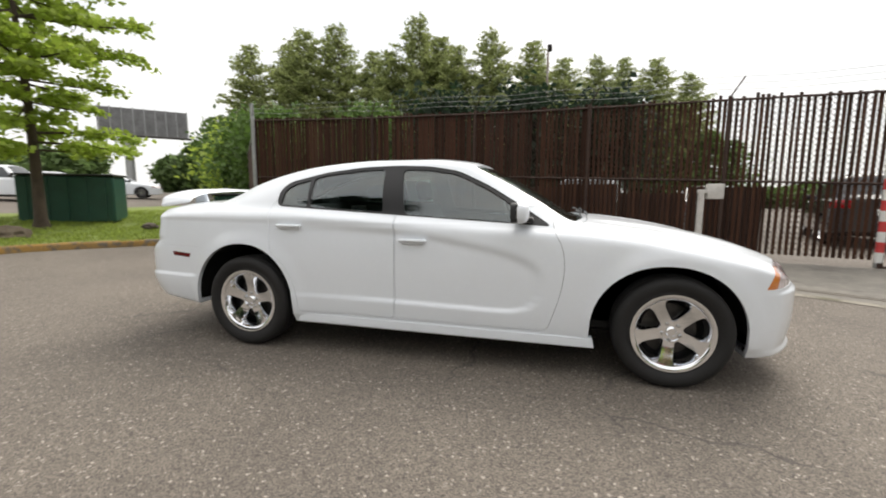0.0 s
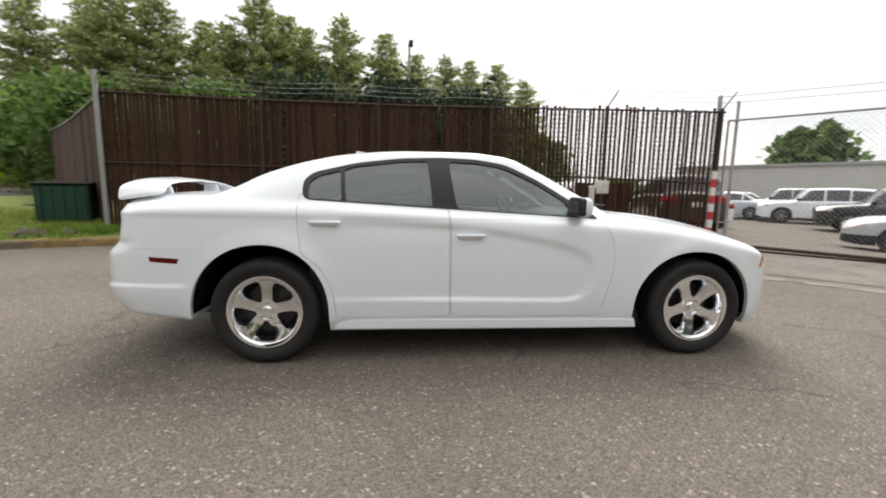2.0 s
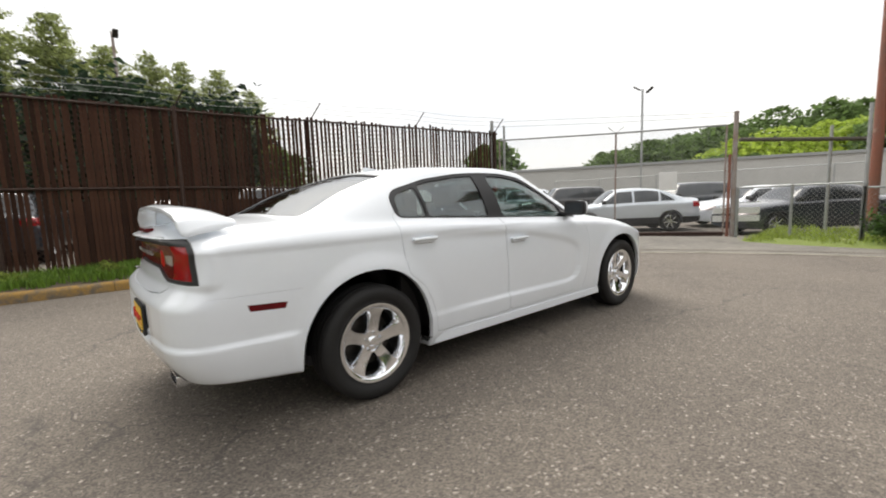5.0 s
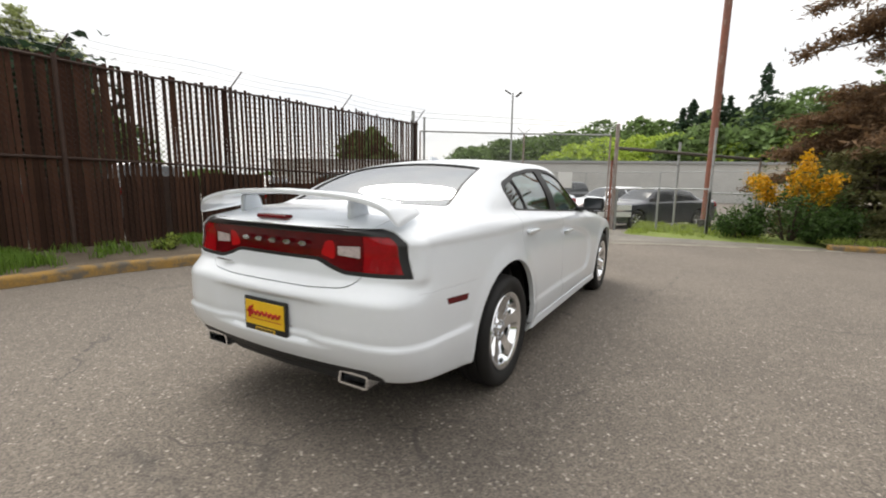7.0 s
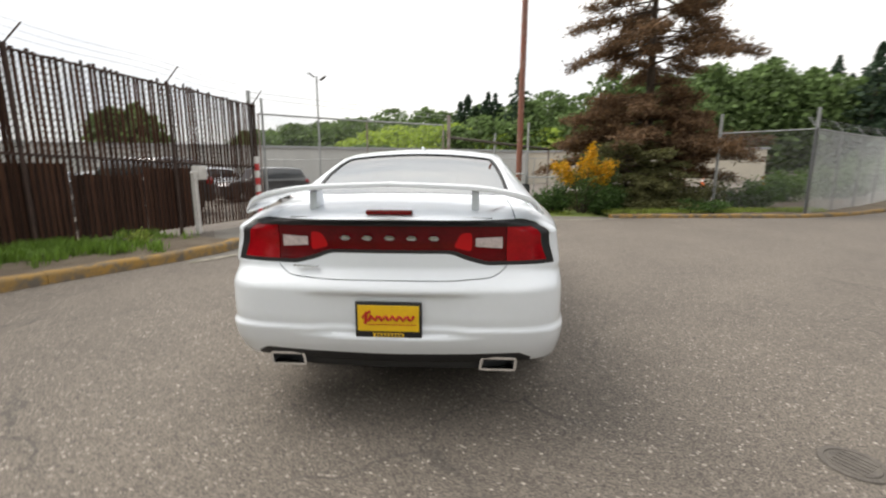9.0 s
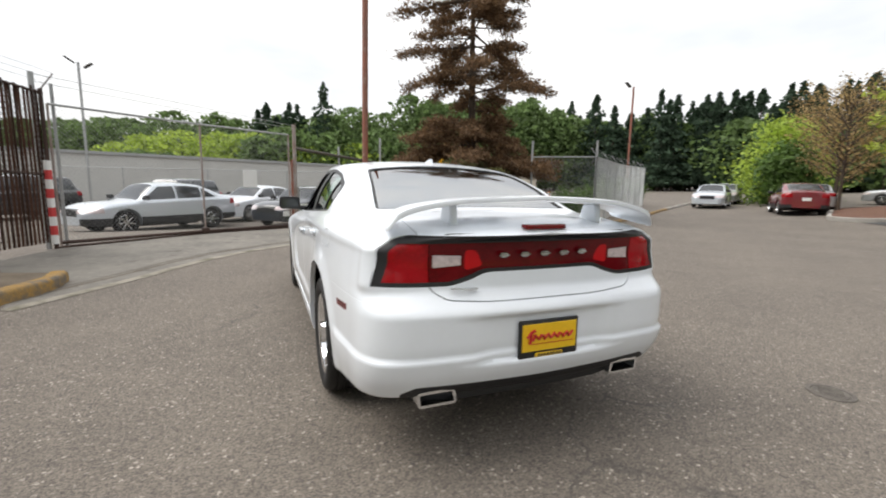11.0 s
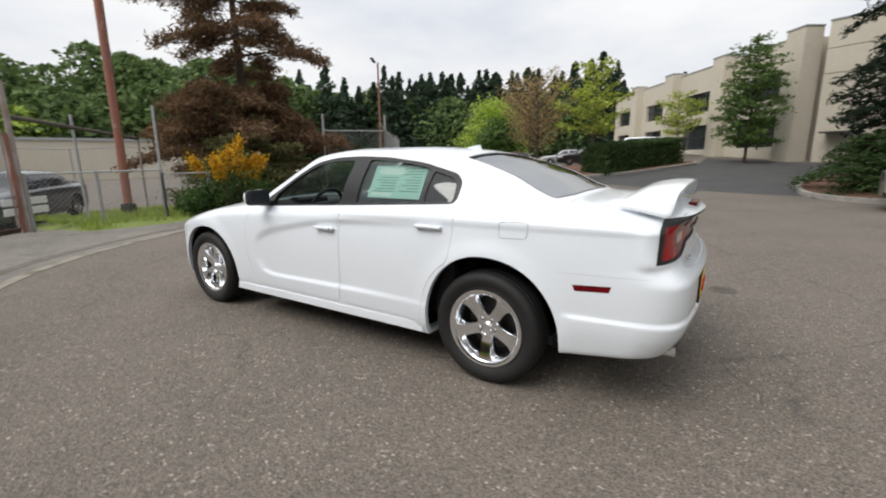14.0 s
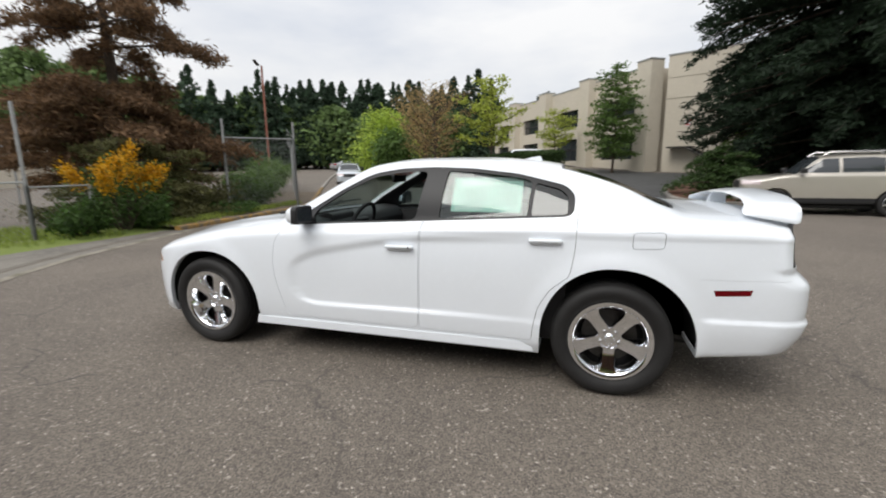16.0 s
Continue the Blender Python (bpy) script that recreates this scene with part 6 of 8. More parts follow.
def link_fence(name, label, pts, height, base_h=0.03, arms=0, top_extra=0.0, mat="galv", spacing=0.10, group="", wire="galv_wire", wire_r=0.0022):
    f = thing(name, label, "fence", group)
    for i, (x, y) in enumerate(pts):
        z = ground_z(x, y)
        last = i in (0, len(pts) - 1)
        pipe("post", [(x, y, z - 0.02), (x, y, z + height + (top_extra if last else 0.0))], 0.042 if last else 0.03, mat, f)
        if arms:
            d = Vector((pts[min(i + 1, len(pts) - 1)][0] - pts[max(i - 1, 0)][0], pts[min(i + 1, len(pts) - 1)][1] - pts[max(i - 1, 0)][1], 0)).normalized()
            n = Vector((-d.y, d.x, 0)) * arms
            pipe("wire_arm", [(x, y, z + height), (x + 0.22 * n.x, y + 0.22 * n.y, z + height + 0.30)], 0.012, mat, f, sides=6)
    pipe("top_rail", [(x, y, ground_z(x, y) + height - 0.03) for x, y in pts], 0.02, mat, f)
    if arms:
        for t in (0.4, 0.7, 1.0):
            row = []
            for i, (x, y) in enumerate(pts):
                d = Vector((pts[min(i + 1, len(pts) - 1)][0] - pts[max(i - 1, 0)][0], pts[min(i + 1, len(pts) - 1)][1] - pts[max(i - 1, 0)][1], 0)).normalized()
                n = Vector((-d.y, d.x, 0)) * arms
                row.append((x + 0.22 * t * n.x, y + 0.22 * t * n.y, ground_z(x, y) + height + 0.30 * t))
            pipe("barbed_strand", row, 0.004, "galv_wire", f, sides=4)
    me = wire_mesh("wires", list(zip(pts, pts[1:])), lambda t, a, b: (ground_z(a.x + (b.x - a.x) * t, a.y + (b.y - a.y) * t) + base_h, ground_z(a.x + (b.x - a.x) * t, a.y + (b.y - a.y) * t) + height - 0.03), spacing, wire_r)
    tagged(part("chain_link", me, wire, f), kind="stuff")
    return f


link_fence("low_fence", "low galvanised chain-link fence beside the tall pole", [(9.75, 0.25), (9.35, -0.9), (9.0, -2.1)], 1.25)
pp = thing("tall_thin_post", "tall thin grey post standing in the verge", "post")
pipe("upright", [(9.0, -2.1, 0.0), (9.0, -2.1, 2.72)], 0.032, "galv", pp)
pipe("sleeve", [(9.0, -2.1, 0.0), (9.0, -2.1, 1.0)], 0.037, "galv_old", pp)
pp = thing("tall_thin_post", "tall thin grey post standing in the verge", "post")
pipe("upright", [(11.34, -1.23, -0.25), (11.34, -1.23, 2.60)], 0.035, "galv", pp)
pp = thing("barrier_beam", "long dark steel beam resting across two posts", "beam")
pipe("beam", [(9.9, 0.30, 2.36), (11.34, -1.26, 2.27), (13.25, -3.45, 2.14)], 0.05, "iron", pp)
pipe("prop", [(13.25, -3.45, -0.25), (13.25, -3.45, 2.16)], 0.035, "galv_old", pp)
link_fence("bed_fence", "galvanised chain-link fence panel behind the planted bed", [(9.90, -8.15), (8.60, -10.05)], 2.50, top_extra=0.55)
link_fence("street_fence", "galvanised chain-link fence with barbed wire along the street", [(8.60 + 1.26 * k, -10.05 - 1.68 * k) for k in range(8)], 2.50, arms=1, spacing=0.06, wire="galv_pale", wire_r=0.0026)
link_fence("lot_fence", "long galvanised chain-link fence across the car lot", [(25.0, 16.0), (24.2, 12.0), (23.4, 8.0), (22.6, 4.0), (21.8, 0.0), (21.0, -4.0), (20.2, -8.0)], 2.25, spacing=0.16)
link_fence("low_fence", "low galvanised chain-link fence beside the tall pole", [(9.0, -2.1), (8.9, -3.2)], 1.15)
# tall rust-red pole
tp = thing("tall_pole", "tall rust-red painted steel pole with faded patches", "pole")
pipe("shaft", [(11.0, -2.06, -0.1), (10.98, -2.08, 4.0), (10.92, -2.12, 10.5)], 0.10, "pole_red", tp, sides=16)
bm = bmesh.new()
add_lathe(bm, [(0.10, 0.32), (0.17, 0.30), (0.19, 0.05), (0.21, -0.1)], 20, axis="z", m=Matrix.Translation((11.0, -2.06, 0)))
part("base_collar", bm, "dark_metal", tp)
# card reader pedestal by the gate
rd = thing("gate_reader", "white pedestal with a small white reader box", "gate reader")
bm = bmesh.new()
add_box(bm, -0.045, 0.045, -0.04, 0.04, 0.0, 1.16, 0.008)
part("pedestal", bm, "box_white", rd, m=Matrix.Translation((3.24, 4.72, 0.12)))
bm = bmesh.new()
add_box(bm, -0.06, 0.16, -0.03, 0.03, -0.02, 0.03, 0.006)
part("arm", bm, "box_white", rd, m=Matrix.Translation((3.24, 4.72, 1.24)))
bm = bmesh.new()
add_box(bm, -0.13, 0.13, -0.075, 0.075, -0.13, 0.13, 0.02, seg=2)
part("reader_box", bm, "box_white", rd, "white steel box with rust specks", m=Matrix.Translation((3.45, 4.74, 1.25)))


def lamp_mast(x, y, z, label, mat="galv", heads=2, base=None):
    m = thing("light_mast", label, "street lamp")
    g = ground_z(x, y) if base is None else base
    pipe("mast", [(x, y, g), (x, y, z)], 0.07, mat, m)
    for s in ((1, -1) if heads == 2 else (1,)):
        bm = bmesh.new()
        add_box(bm, -0.26, 0.26, -0.13, 0.13, -0.05, 0.05, 0.03, m=Matrix.Translation((x + 0.1, y + s * 0.42, z + 0.12 * s)) @ Matrix.Rotation(radians(35 * s), 4, "X") @ Matrix.Rotation(radians(90), 4, "Z"))
        part("lamp_head", bm, "dark_metal", m)
    return m


lamp_mast(26.9, 10.5, 7.8, "tall grey lot light with two lamp heads")
lamp_mast(0.0, 25.7, 10.2, "tall brown lot light with two lamp heads", "galv_old")
lamp_mast(20.6, -23.5, 8.6, "rust-brown street light pole with one lamp head", "pole_red", 1)
# a sagging overhead cable along the slatted fence
ca = thing("overhead_cable", "thin sagging cables above the gate", "cable")
pipe("cable", [(6.02, 4.98, 3.15), (8.0, 2.7, 3.10), (9.71, 0.33, 3.0)], 0.005, "galv_wire", ca, sides=4)
pipe("cable", [(6.02, 4.98, 3.02), (8.0, 2.7, 2.96), (9.71, 0.33, 2.92)], 0.005, "galv_wire", ca, sides=4)


# ---- trees and shrubs ----
def trunk_mesh(height, radius, seed, limbs, lean=0.0, taper=0.25, flare=1.5):
    """A tapered trunk with its limbs; limbs: rows of start height, end point, thickness."""
    rng = np.random.default_rng(seed)
    bm = bmesh.new()
    n = 9
    pts = [Vector((lean * height * (k / n) ** 2 + 0.02 * height * math.sin(3 * k / n + seed) * k / n, 0.015 * height * math.sin(2.2 * k / n + 2 * seed) * k / n, height * k / n)) for k in range(n + 1)]
    radii = [radius * (1 - (1 - taper * 0.3) * k / n) for k in range(n + 1)]
    radii[0] *= flare
    pts.insert(1, pts[0].lerp(pts[1], 0.25))
    radii.insert(1, radius * 1.05)
    add_tube(bm, pts, radius, 9, True, radii)
    for z, end, r in limbs:
        k = max(0.0, min(1.0, z / height)) * n
        a = pts[0].lerp(pts[-1], 0)
        i = min(n - 1, int(k)) + (1 if k > 0.25 else 0)
        a = pts[min(i, n)].lerp(pts[min(i + 1, n + 1)], k - int(k)) if i < n + 1 else pts[-1]
        e = Vector(end)
        mid = a.lerp(e, 0.5) + Vector((0, 0, 0.08 * (e - a).length * rng.uniform(-0.5, 1.0)))
        add_tube(bm, [a, mid, e], r, 5, False, [r, r * 0.65, r * 0.2])
    return mesh_of(bm, "trunk")


def broadleaf(height, crown_r, crown_low, clumps, per, leaf, seed, shape=1.0, ragged=0.35, trunk_r=None, lean=0.0, asp=0.55):
    """A deciduous tree: limbs to clumps of leaves in an uneven crown. shape above 1: narrower at the top."""
    rng = np.random.default_rng(seed)
    ends, cents = [], []
    for k in range(clumps):
        t = (k + rng.uniform()) / clumps
        z = crown_low + (height - crown_low) * t
        r = crown_r * (1 - t ** (2.0 / shape)) ** 0.5 * (0.75 + 0.25 * math.sin(6.3 * t + seed)) * (0.5 + 0.5 * min(1, t * 6 + 0.4))
        a = k * 2.39996 + rng.normal(0, 0.4)
        q = r * (1 - ragged * rng.uniform() ** 2) * (0.45 + 0.55 * math.sqrt(rng.uniform()))
        c = np.array([q * math.cos(a) + lean * z, q * math.sin(a), z + rng.normal(0, 0.03 * height)])
        cents.append(c)
        if k % 2 == 0:
            ends.append((max(0.25 * height, z - 0.9 * q - 0.05 * height) if z > crown_low else z, c, 0.035 * crown_r * (1.15 - t)))
    size = crown_r * 0.26
    pts = np.concatenate([c + np.clip(rng.normal(0, 1, (per, 3)), -1.7, 1.7) * (size, size, size * 0.62) * rng.uniform(0.6, 1.3) for c in cents])
    crown = leaf_mesh("crown", pts, leaf, rng, 0.2, asp)
    tr = trunk_mesh(height * 0.93, trunk_r or height * 0.022, seed, ends, lean)
    return tr, crown


def conifer(height, radius, low, whorls, per, leaf, seed, droop=0.25, gaps=0.15, irregular=0.25, taper=1.0, flat=0.55, needle=0.35, trunk_r=None, tip=0.04):
    """A conifer: tiers of branches that carry flat sprays; irregular: how uneven the outline is."""
    rng = np.random.default_rng(seed)
    limbs, pts = [], []
    for w in range(whorls):
        t = w / (whorls - 1)
        z = low + (height - low) * t
        r = radius * ((1 - t) ** taper + tip)
        n = max(3, int(round(7 - 3 * t)))
        for b in range(n):
            if rng.uniform() < gaps:
                continue
            a = 2 * math.pi * (b + rng.uniform()) / n + w * 1.1
            q = r * (1 + irregular * rng.normal())
            q = max(0.12 * radius, q)
            end = np.array([q * math.cos(a), q * math.sin(a), z - droop * q + 0.10 * q * rng.normal()])
            start = np.array([0, 0, z])
            limbs.append((z, end, 0.012 * radius + 0.010 * q))
            m = int(per * (0.35 + 0.65 * q / radius))
            u = rng.uniform(0.15, 1.05, m)[:, None]
            line = start + (end - start) * u
            line[:, 2] += 0.16 * q * np.sin(np.pi * u[:, 0]) * (1 if droop > 0 else 0.3)
            side = np.array([-math.sin(a), math.cos(a), 0])
            wide = 0.24 * q * (1.15 - 0.55 * u)
            line += side * rng.normal(0, 1, (m, 1)) * wide
            line[:, 2] += rng.normal(0, 1, m) * 0.05 * q - 0.10 * np.abs(rng.normal(0, 1, m)) * 0.5 * q * 0.3
            pts.append(line)
    crown = leaf_mesh("crown", np.concatenate(pts), leaf, rng, flat, needle)
    return trunk_mesh(height, trunk_r or height * 0.016, seed, limbs, 0, 0.1), crown


def bough_tree(height, tiers, seed, leaf, per, twig=0.32, rise=0.0, droop=0.2, puff=0.05, aspect=0.35, jitter=0.5, flat=0.2, bare=0.2, dense=7.0, trunk_r=0.2, lean=0.0, uneven=0.25):
    """A tree of separate boughs: limbs in tiers of (height, reach, number), each with side twigs that carry the leaves."""
    rng = np.random.default_rng(seed)
    limbs, pts, ways = [], [], []
    for z, reach, n in tiers:
        a0 = rng.uniform(0, 2 * math.pi)
        for b in range(n):
            a = a0 + 2 * math.pi * (b + rng.uniform(-0.35, 0.35)) / n
            q = reach * rng.uniform(1 - 1.6 * uneven, 1 + 0.4 * uneven)
            fwd, side = np.array([math.cos(a), math.sin(a), 0.0]), np.array([-math.sin(a), math.cos(a), 0.0])
            zz = z + rng.normal(0, 0.05 * reach)
            up, down = rise + rng.normal(0, 0.06), droop * rng.uniform(0.6, 1.4)

            def at(u):
                return fwd * (q * u) + np.array([lean * zz, 0, zz + up * q * u - down * q * u * u])

            limbs.append((max(0.1, zz), at(1.0), 0.012 + 0.011 * q))
            m = max(3, int(q * dense))
            for k in range(m):
                u = bare + (1.02 - bare) * (k + rng.uniform()) / m
                for s in (1, -1):
                    reach2 = twig * q * (1.1 - 0.75 * u) * rng.uniform(0.45, 1.15) + 0.10
                    d = side * (s * rng.uniform(0.5, 1.0)) + fwd * rng.uniform(0.4, 0.9)
                    d[2] = rng.normal(-0.3 * down, 0.22)
                    d /= np.linalg.norm(d)
                    w = max(2, int(per * (0.4 + reach2)))
                    t = rng.uniform(0.05, 1.0, (w, 1))
                    pts.append(at(u) + d * (reach2 * t) + rng.normal(0, 1, (w, 3)) * (puff, puff, puff * 0.7))
                    ways.append(np.repeat(d[None], w, 0))
    crown = leaf_mesh("crown", np.concatenate(pts), leaf, rng, flat, aspect, 0.25, np.concatenate(ways), jitter)
    return trunk_mesh(height, trunk_r, seed, limbs, lean, 0.1), crown


def tier_rows(low, high, step, reach, number):
    """Tiers between two heights; reach and number are curves over the height's share."""
    rows, z = [], low
    while z < high:
        t = (z - low) / (high - low)
        rows.append((z, float(reach(t)), int(round(float(number(t))))))
        z += step
    return rows


def plant(name, label, category, meshes, mats, m, group=""):
    t = thing(name, label, category, group, m=m)
    part("trunk", finish(meshes[0], 60), mats[0], t)
    part("crown", meshes[1], mats[1], t)
    return t


def on_ground(x, y, rz=0, s=1.0, dz=0.0):
    return Matrix.Translation((x, y, ground_z(x, y) + dz)) @ Matrix.Rotation(radians(rz), 4, "Z") @ Matrix.Scale(s, 4)


# the row of tall slender trees behind the slatted fence
ROW = [(-36.7, 19.5), (-31.9, 19.6), (-28.2, 20.1), (-24.8, 20.8), (-20.6, 18.0), (-17.6, 17.0), (-14.8, 20.8), (-12.4, 19.0), (-9.9, 17.0), (-6.6, 18.7), (-2.1, 17.7), (1.1, 14.9), (4.4, 15.2), (7.1, 15.3), (9.7, 14.3), (13.1, 13.1)]
kinds = [plant("tall_tree", "tall slender grey-green tree with an airy crown", "tree", bough_tree(18.6, tier_rows(2.5, 17.8, 0.58, curve_of((0, 3.6 + 0.3 * k), (0.3, 4.0 + 0.25 * k), (0.6, 3.4), (0.85, 2.1), (1.0, 0.8)), curve_of((0, 7), (1, 6))), 31 + k, 0.135, 9, 0.34, 0.50, 0.18, 0.16, 0.65, 1.2, 0.1, 0.12, 3.4, 0.2, 0.0, 0.32), ("bark", "leaf_row"), None, "row of tall trees behind the fence") for k in range(3)]
for k, (x, h) in enumerate(ROW):
    s = h / 18.4
    src = kinds[k % 3]
    mm = Matrix.Translation((x, 45 + 1.5 * math.sin(k * 2.1), 0)) @ Matrix.Rotation(k * 1.9, 4, "Z") @ Matrix.Diagonal((s * (0.92 + 0.12 * math.sin(k * 1.3)), s * 0.95, s, 1))
    if k < 3:
        src.matrix_basis = mm
    else:
        o = copy_thing(src, Matrix.LocRotScale(mm.translation, mm.to_quaternion(), None))
        o.scale = mm.to_scale()
# fill lower down behind the fence
for k, (x, y, h, r) in enumerate([(-14.5, 18.5, 5.2, 2.8), (-19.0, 22.5, 5.6, 3.2), (-24.0, 27.0, 5.6, 3.4), (-6.0, 22.0, 6.4, 3.8), (-1.0, 21.0, 6.2, 3.8), (3.2, 20.5, 5.8, 3.0), (-29.0, 32.0, 6.2, 3.8), (-11.0, 23.0, 6.0, 3.6)]):
    plant("green_tree", "round mid-green deciduous tree behind the fence", "tree", broadleaf(h, r, 0.5, 80, 60, 0.20, 60 + k, 1.0, 0.3), ("bark", "leaf_light" if k == 2 else "leaf_mid" if k < 3 or k > 5 else "leaf_dark"), on_ground(x, y), "trees behind the fence")
# the light green tree on the lawn
plant("lawn_tree", "light green young maple in fresh leaf on the lawn", "tree", bough_tree(9.2, tier_rows(2.0, 9.0, 0.50, curve_of((0, 2.0), (0.3, 2.5), (0.7, 2.0), (1.0, 0.7)), curve_of((0, 5), (1, 5))), 77, 0.080, 15, 0.34, 0.12, 0.16, 0.08, 0.75, 1.2, 0.45, 0.25, 5.0, 0.13, 0.0, 0.25), ("bark", "leaf_light"), on_ground(-11.4, 4.1, 20, 1.0, 0.22))
# brown pine and its bed
PINE = tier_rows(1.5, 4.5, 0.34, curve_of((0, 2.9), (0.25, 3.7), (0.55, 3.5), (0.8, 2.6), (1.0, 1.2)), curve_of((0, 8), (1, 6)))
PINE += [(4.75, 1.3, 3), (5.25, 2.3, 3)]
PINE += tier_rows(5.6, 12.6, 0.54, curve_of((0, 3.0), (0.2, 3.5), (0.5, 3.0), (0.8, 2.0), (1.0, 0.7)), curve_of((0, 5), (0.5, 5), (1, 5)))
pine = plant("dying_pine", "large half-dead pine with brown needles and bare limbs", "tree", bough_tree(13.0, PINE, 12, 0.10, 34, 0.30, 0.12, 0.20, 0.12, 0.22, 0.9, 0.0, 0.34, 5.0, 0.23, 0.0, 0.34), ("bark", "needle_brown"), on_ground(13.0, -7.15, 100))
rng = np.random.default_rng(5)
me = bough_tree(2.5, tier_rows(0.45, 2.3, 0.30, curve_of((0, 1.9), (0.4, 2.2), (1.0, 1.0)), curve_of((0, 8), (1, 5))), 15, 0.07, 26, 0.30, 0.15, 0.20, 0.07, 0.3, 0.8, 0.2, 0.15, 6.0, 0.09, 0.0, 0.3)
plant("low_juniper", "olive-green low conifer growing under the pine", "shrub", me, ("bark", "needle_olive"), on_ground(10.6, -5.6))


def shrub(name, label, x, y, r, h, n, leaf, mat, seed, flowers=0, dz=0.05, asp=0.5, stems=16):
    rng = np.random.default_rng(seed)
    t = thing(name, label, "shrub", m=on_ground(x, y, 0, 1, dz))
    bm = bmesh.new()
    tips = []
    for k in range(stems):
        a = rng.uniform(0, 6.28)
        q = r * math.sqrt(rng.uniform(0.05, 1))
        e = Vector((q * math.cos(a), q * math.sin(a), h * rng.uniform(0.5, 1.0) * (1 - 0.35 * (q / r) ** 2)))
        add_tube(bm, [Vector((0.1 * math.cos(a), 0.1 * math.sin(a), 0)), e * 0.5 + Vector((0, 0, 0.1 * h)), e], 0.012, 4, False, [0.018, 0.01, 0.004])
        tips.append(e)
    part("stem", bm, "bark", t)
    tips = np.array(tips)
    c = tips[rng.integers(0, len(tips), n)] * rng.uniform(0.35, 1.02, (n, 1)) + rng.normal(0, 1, (n, 3)) * (0.16 * r, 0.16 * r, 0.10 * h)
    c[:, 2] = np.maximum(c[:, 2], 0.03)
    part("foliage", leaf_mesh("foliage", c, leaf, rng, 0.1, asp), mat, t)
    if flowers:
        top = tips[np.argsort(-tips[:, 2])[:max(10, stems // 2)]]
        c = top[rng.integers(0, len(top), flowers)] * rng.uniform(0.72, 1.06, (flowers, 1)) + rng.normal(0, 1, (flowers, 3)) * (0.075, 0.075, 0.075)
        part("blossom", leaf_mesh("blossom", c, 0.027, rng, 0.0, 0.8), "flower", t, "bright yellow flowers")
    return t


shrub("broom_bush", "broom bush covered in bright yellow flowers", 8.80, -3.75, 1.0, 1.95, 3200, 0.035, "bush_green", 41, 7000, stems=30)
shrub("green_bush", "dense green bush beside the broom", 8.75, -2.75, 0.62, 0.85, 3000, 0.04, "bush_green", 42)
shrub("green_bush", "dense green bush beside the broom", 8.95, -4.5, 0.8, 0.95, 4200, 0.045, "bush_green", 43)
shrub("green_bush", "dense green bush beside the broom", 8.5, -4.1, 0.4, 0.55, 1600, 0.04, "bush_green", 46)
shrub("low_bush", "low spreading green-brown groundcover bush", 9.4, -5.9, 1.1, 0.62, 4000, 0.045, "needle_olive", 44)
shrub("low_bush", "low spreading green-brown groundcover bush", 9.0, -7.2, 0.9, 0.42, 2600, 0.045, "bush_green", 45)
shrub("low_bush", "spreading olive bush under the pine", 10.9, -7.4, 1.7, 1.35, 5200, 0.05, "needle_olive", 48)
shrub("low_bush", "spreading olive bush under the pine", 11.4, -4.7, 1.3, 1.0, 3600, 0.05, "needle_olive", 49)
shrub("fence_bush", "green bush growing through the chain-link fence", 9.9, -9.3, 0.9, 1.1, 2600, 0.05, "bush_green", 47)
for k, (x, y, r, h) in enumerate([(11.2, -12.8, 1.1, 1.5), (12.8, -15.6, 1.2, 1.7), (14.4, -18.3, 1.3, 1.9), (16.2, -21.3, 1.4, 2.2)]):
    shrub("street_bush", "wild green bush behind the street fence", x + 2.2, y, r, h, 3000, 0.07, "leaf_mid", 50 + k)
for k, (x, y) in enumerate([(-2.4, 5.75), (-3.6, 5.85), (1.9, 4.85), (-0.2, 5.6)]):
    shrub("weed_clump", "clump of green weeds at the foot of the fence", x, y, 0.22, 0.26, 420, 0.03, "grass", 70 + k, dz=0.13)
# the dark conifer and junipers on the bark island
plant("dark_conifer", "big dark green conifer with boughs to the ground", "tree", bough_tree(18.0, tier_rows(0.9, 17.4, 0.44, curve_of((0, 4.6), (0.12, 6.0), (0.5, 6.6), (0.75, 5.6), (1.0, 0.8)), curve_of((0, 11), (0.6, 11), (1, 6))), 9, 0.125, 15, 0.22, 0.10, 0.34, 0.09, 0.26, 0.7, 0.1, 0.16, 4.6, 0.26, 0.0, 0.10), ("bark", "leaf_dark"), on_ground(-12.3, -18.7))
plant("dark_conifer", "big dark green conifer with boughs to the ground", "tree", bough_tree(14.0, tier_rows(0.8, 13.6, 0.55, curve_of((0, 4.4), (0.15, 5.0), (0.5, 3.6), (0.8, 1.8), (1.0, 0.4)), curve_of((0, 8), (1, 5))), 19, 0.16, 12, 0.20, 0.10, 0.34, 0.07, 0.30, 0.6, 0.1, 0.16, 4.0, 0.24, 0.0, 0.16), ("bark", "leaf_dark"), on_ground(-17.6, -17.2))
plant("juniper_bush", "spreading green juniper bush on red bark mulch", "shrub", conifer(2.0, 1.7, 0.25, 9, 420, 0.06, 23, 0.05, 0.1, 0.25, 0.6, 0.6, 0.4, 0.04), ("bark", "hedge"), on_ground(-6.4, -15.6))
plant("juniper_bush", "spreading green juniper bush on red bark mulch", "shrub", conifer(1.5, 1.7, 0.2, 8, 380, 0.06, 24, 0.05, 0.1, 0.25, 0.6, 0.6, 0.4, 0.04), ("bark", "hedge"), on_ground(-9.2, -14.6))
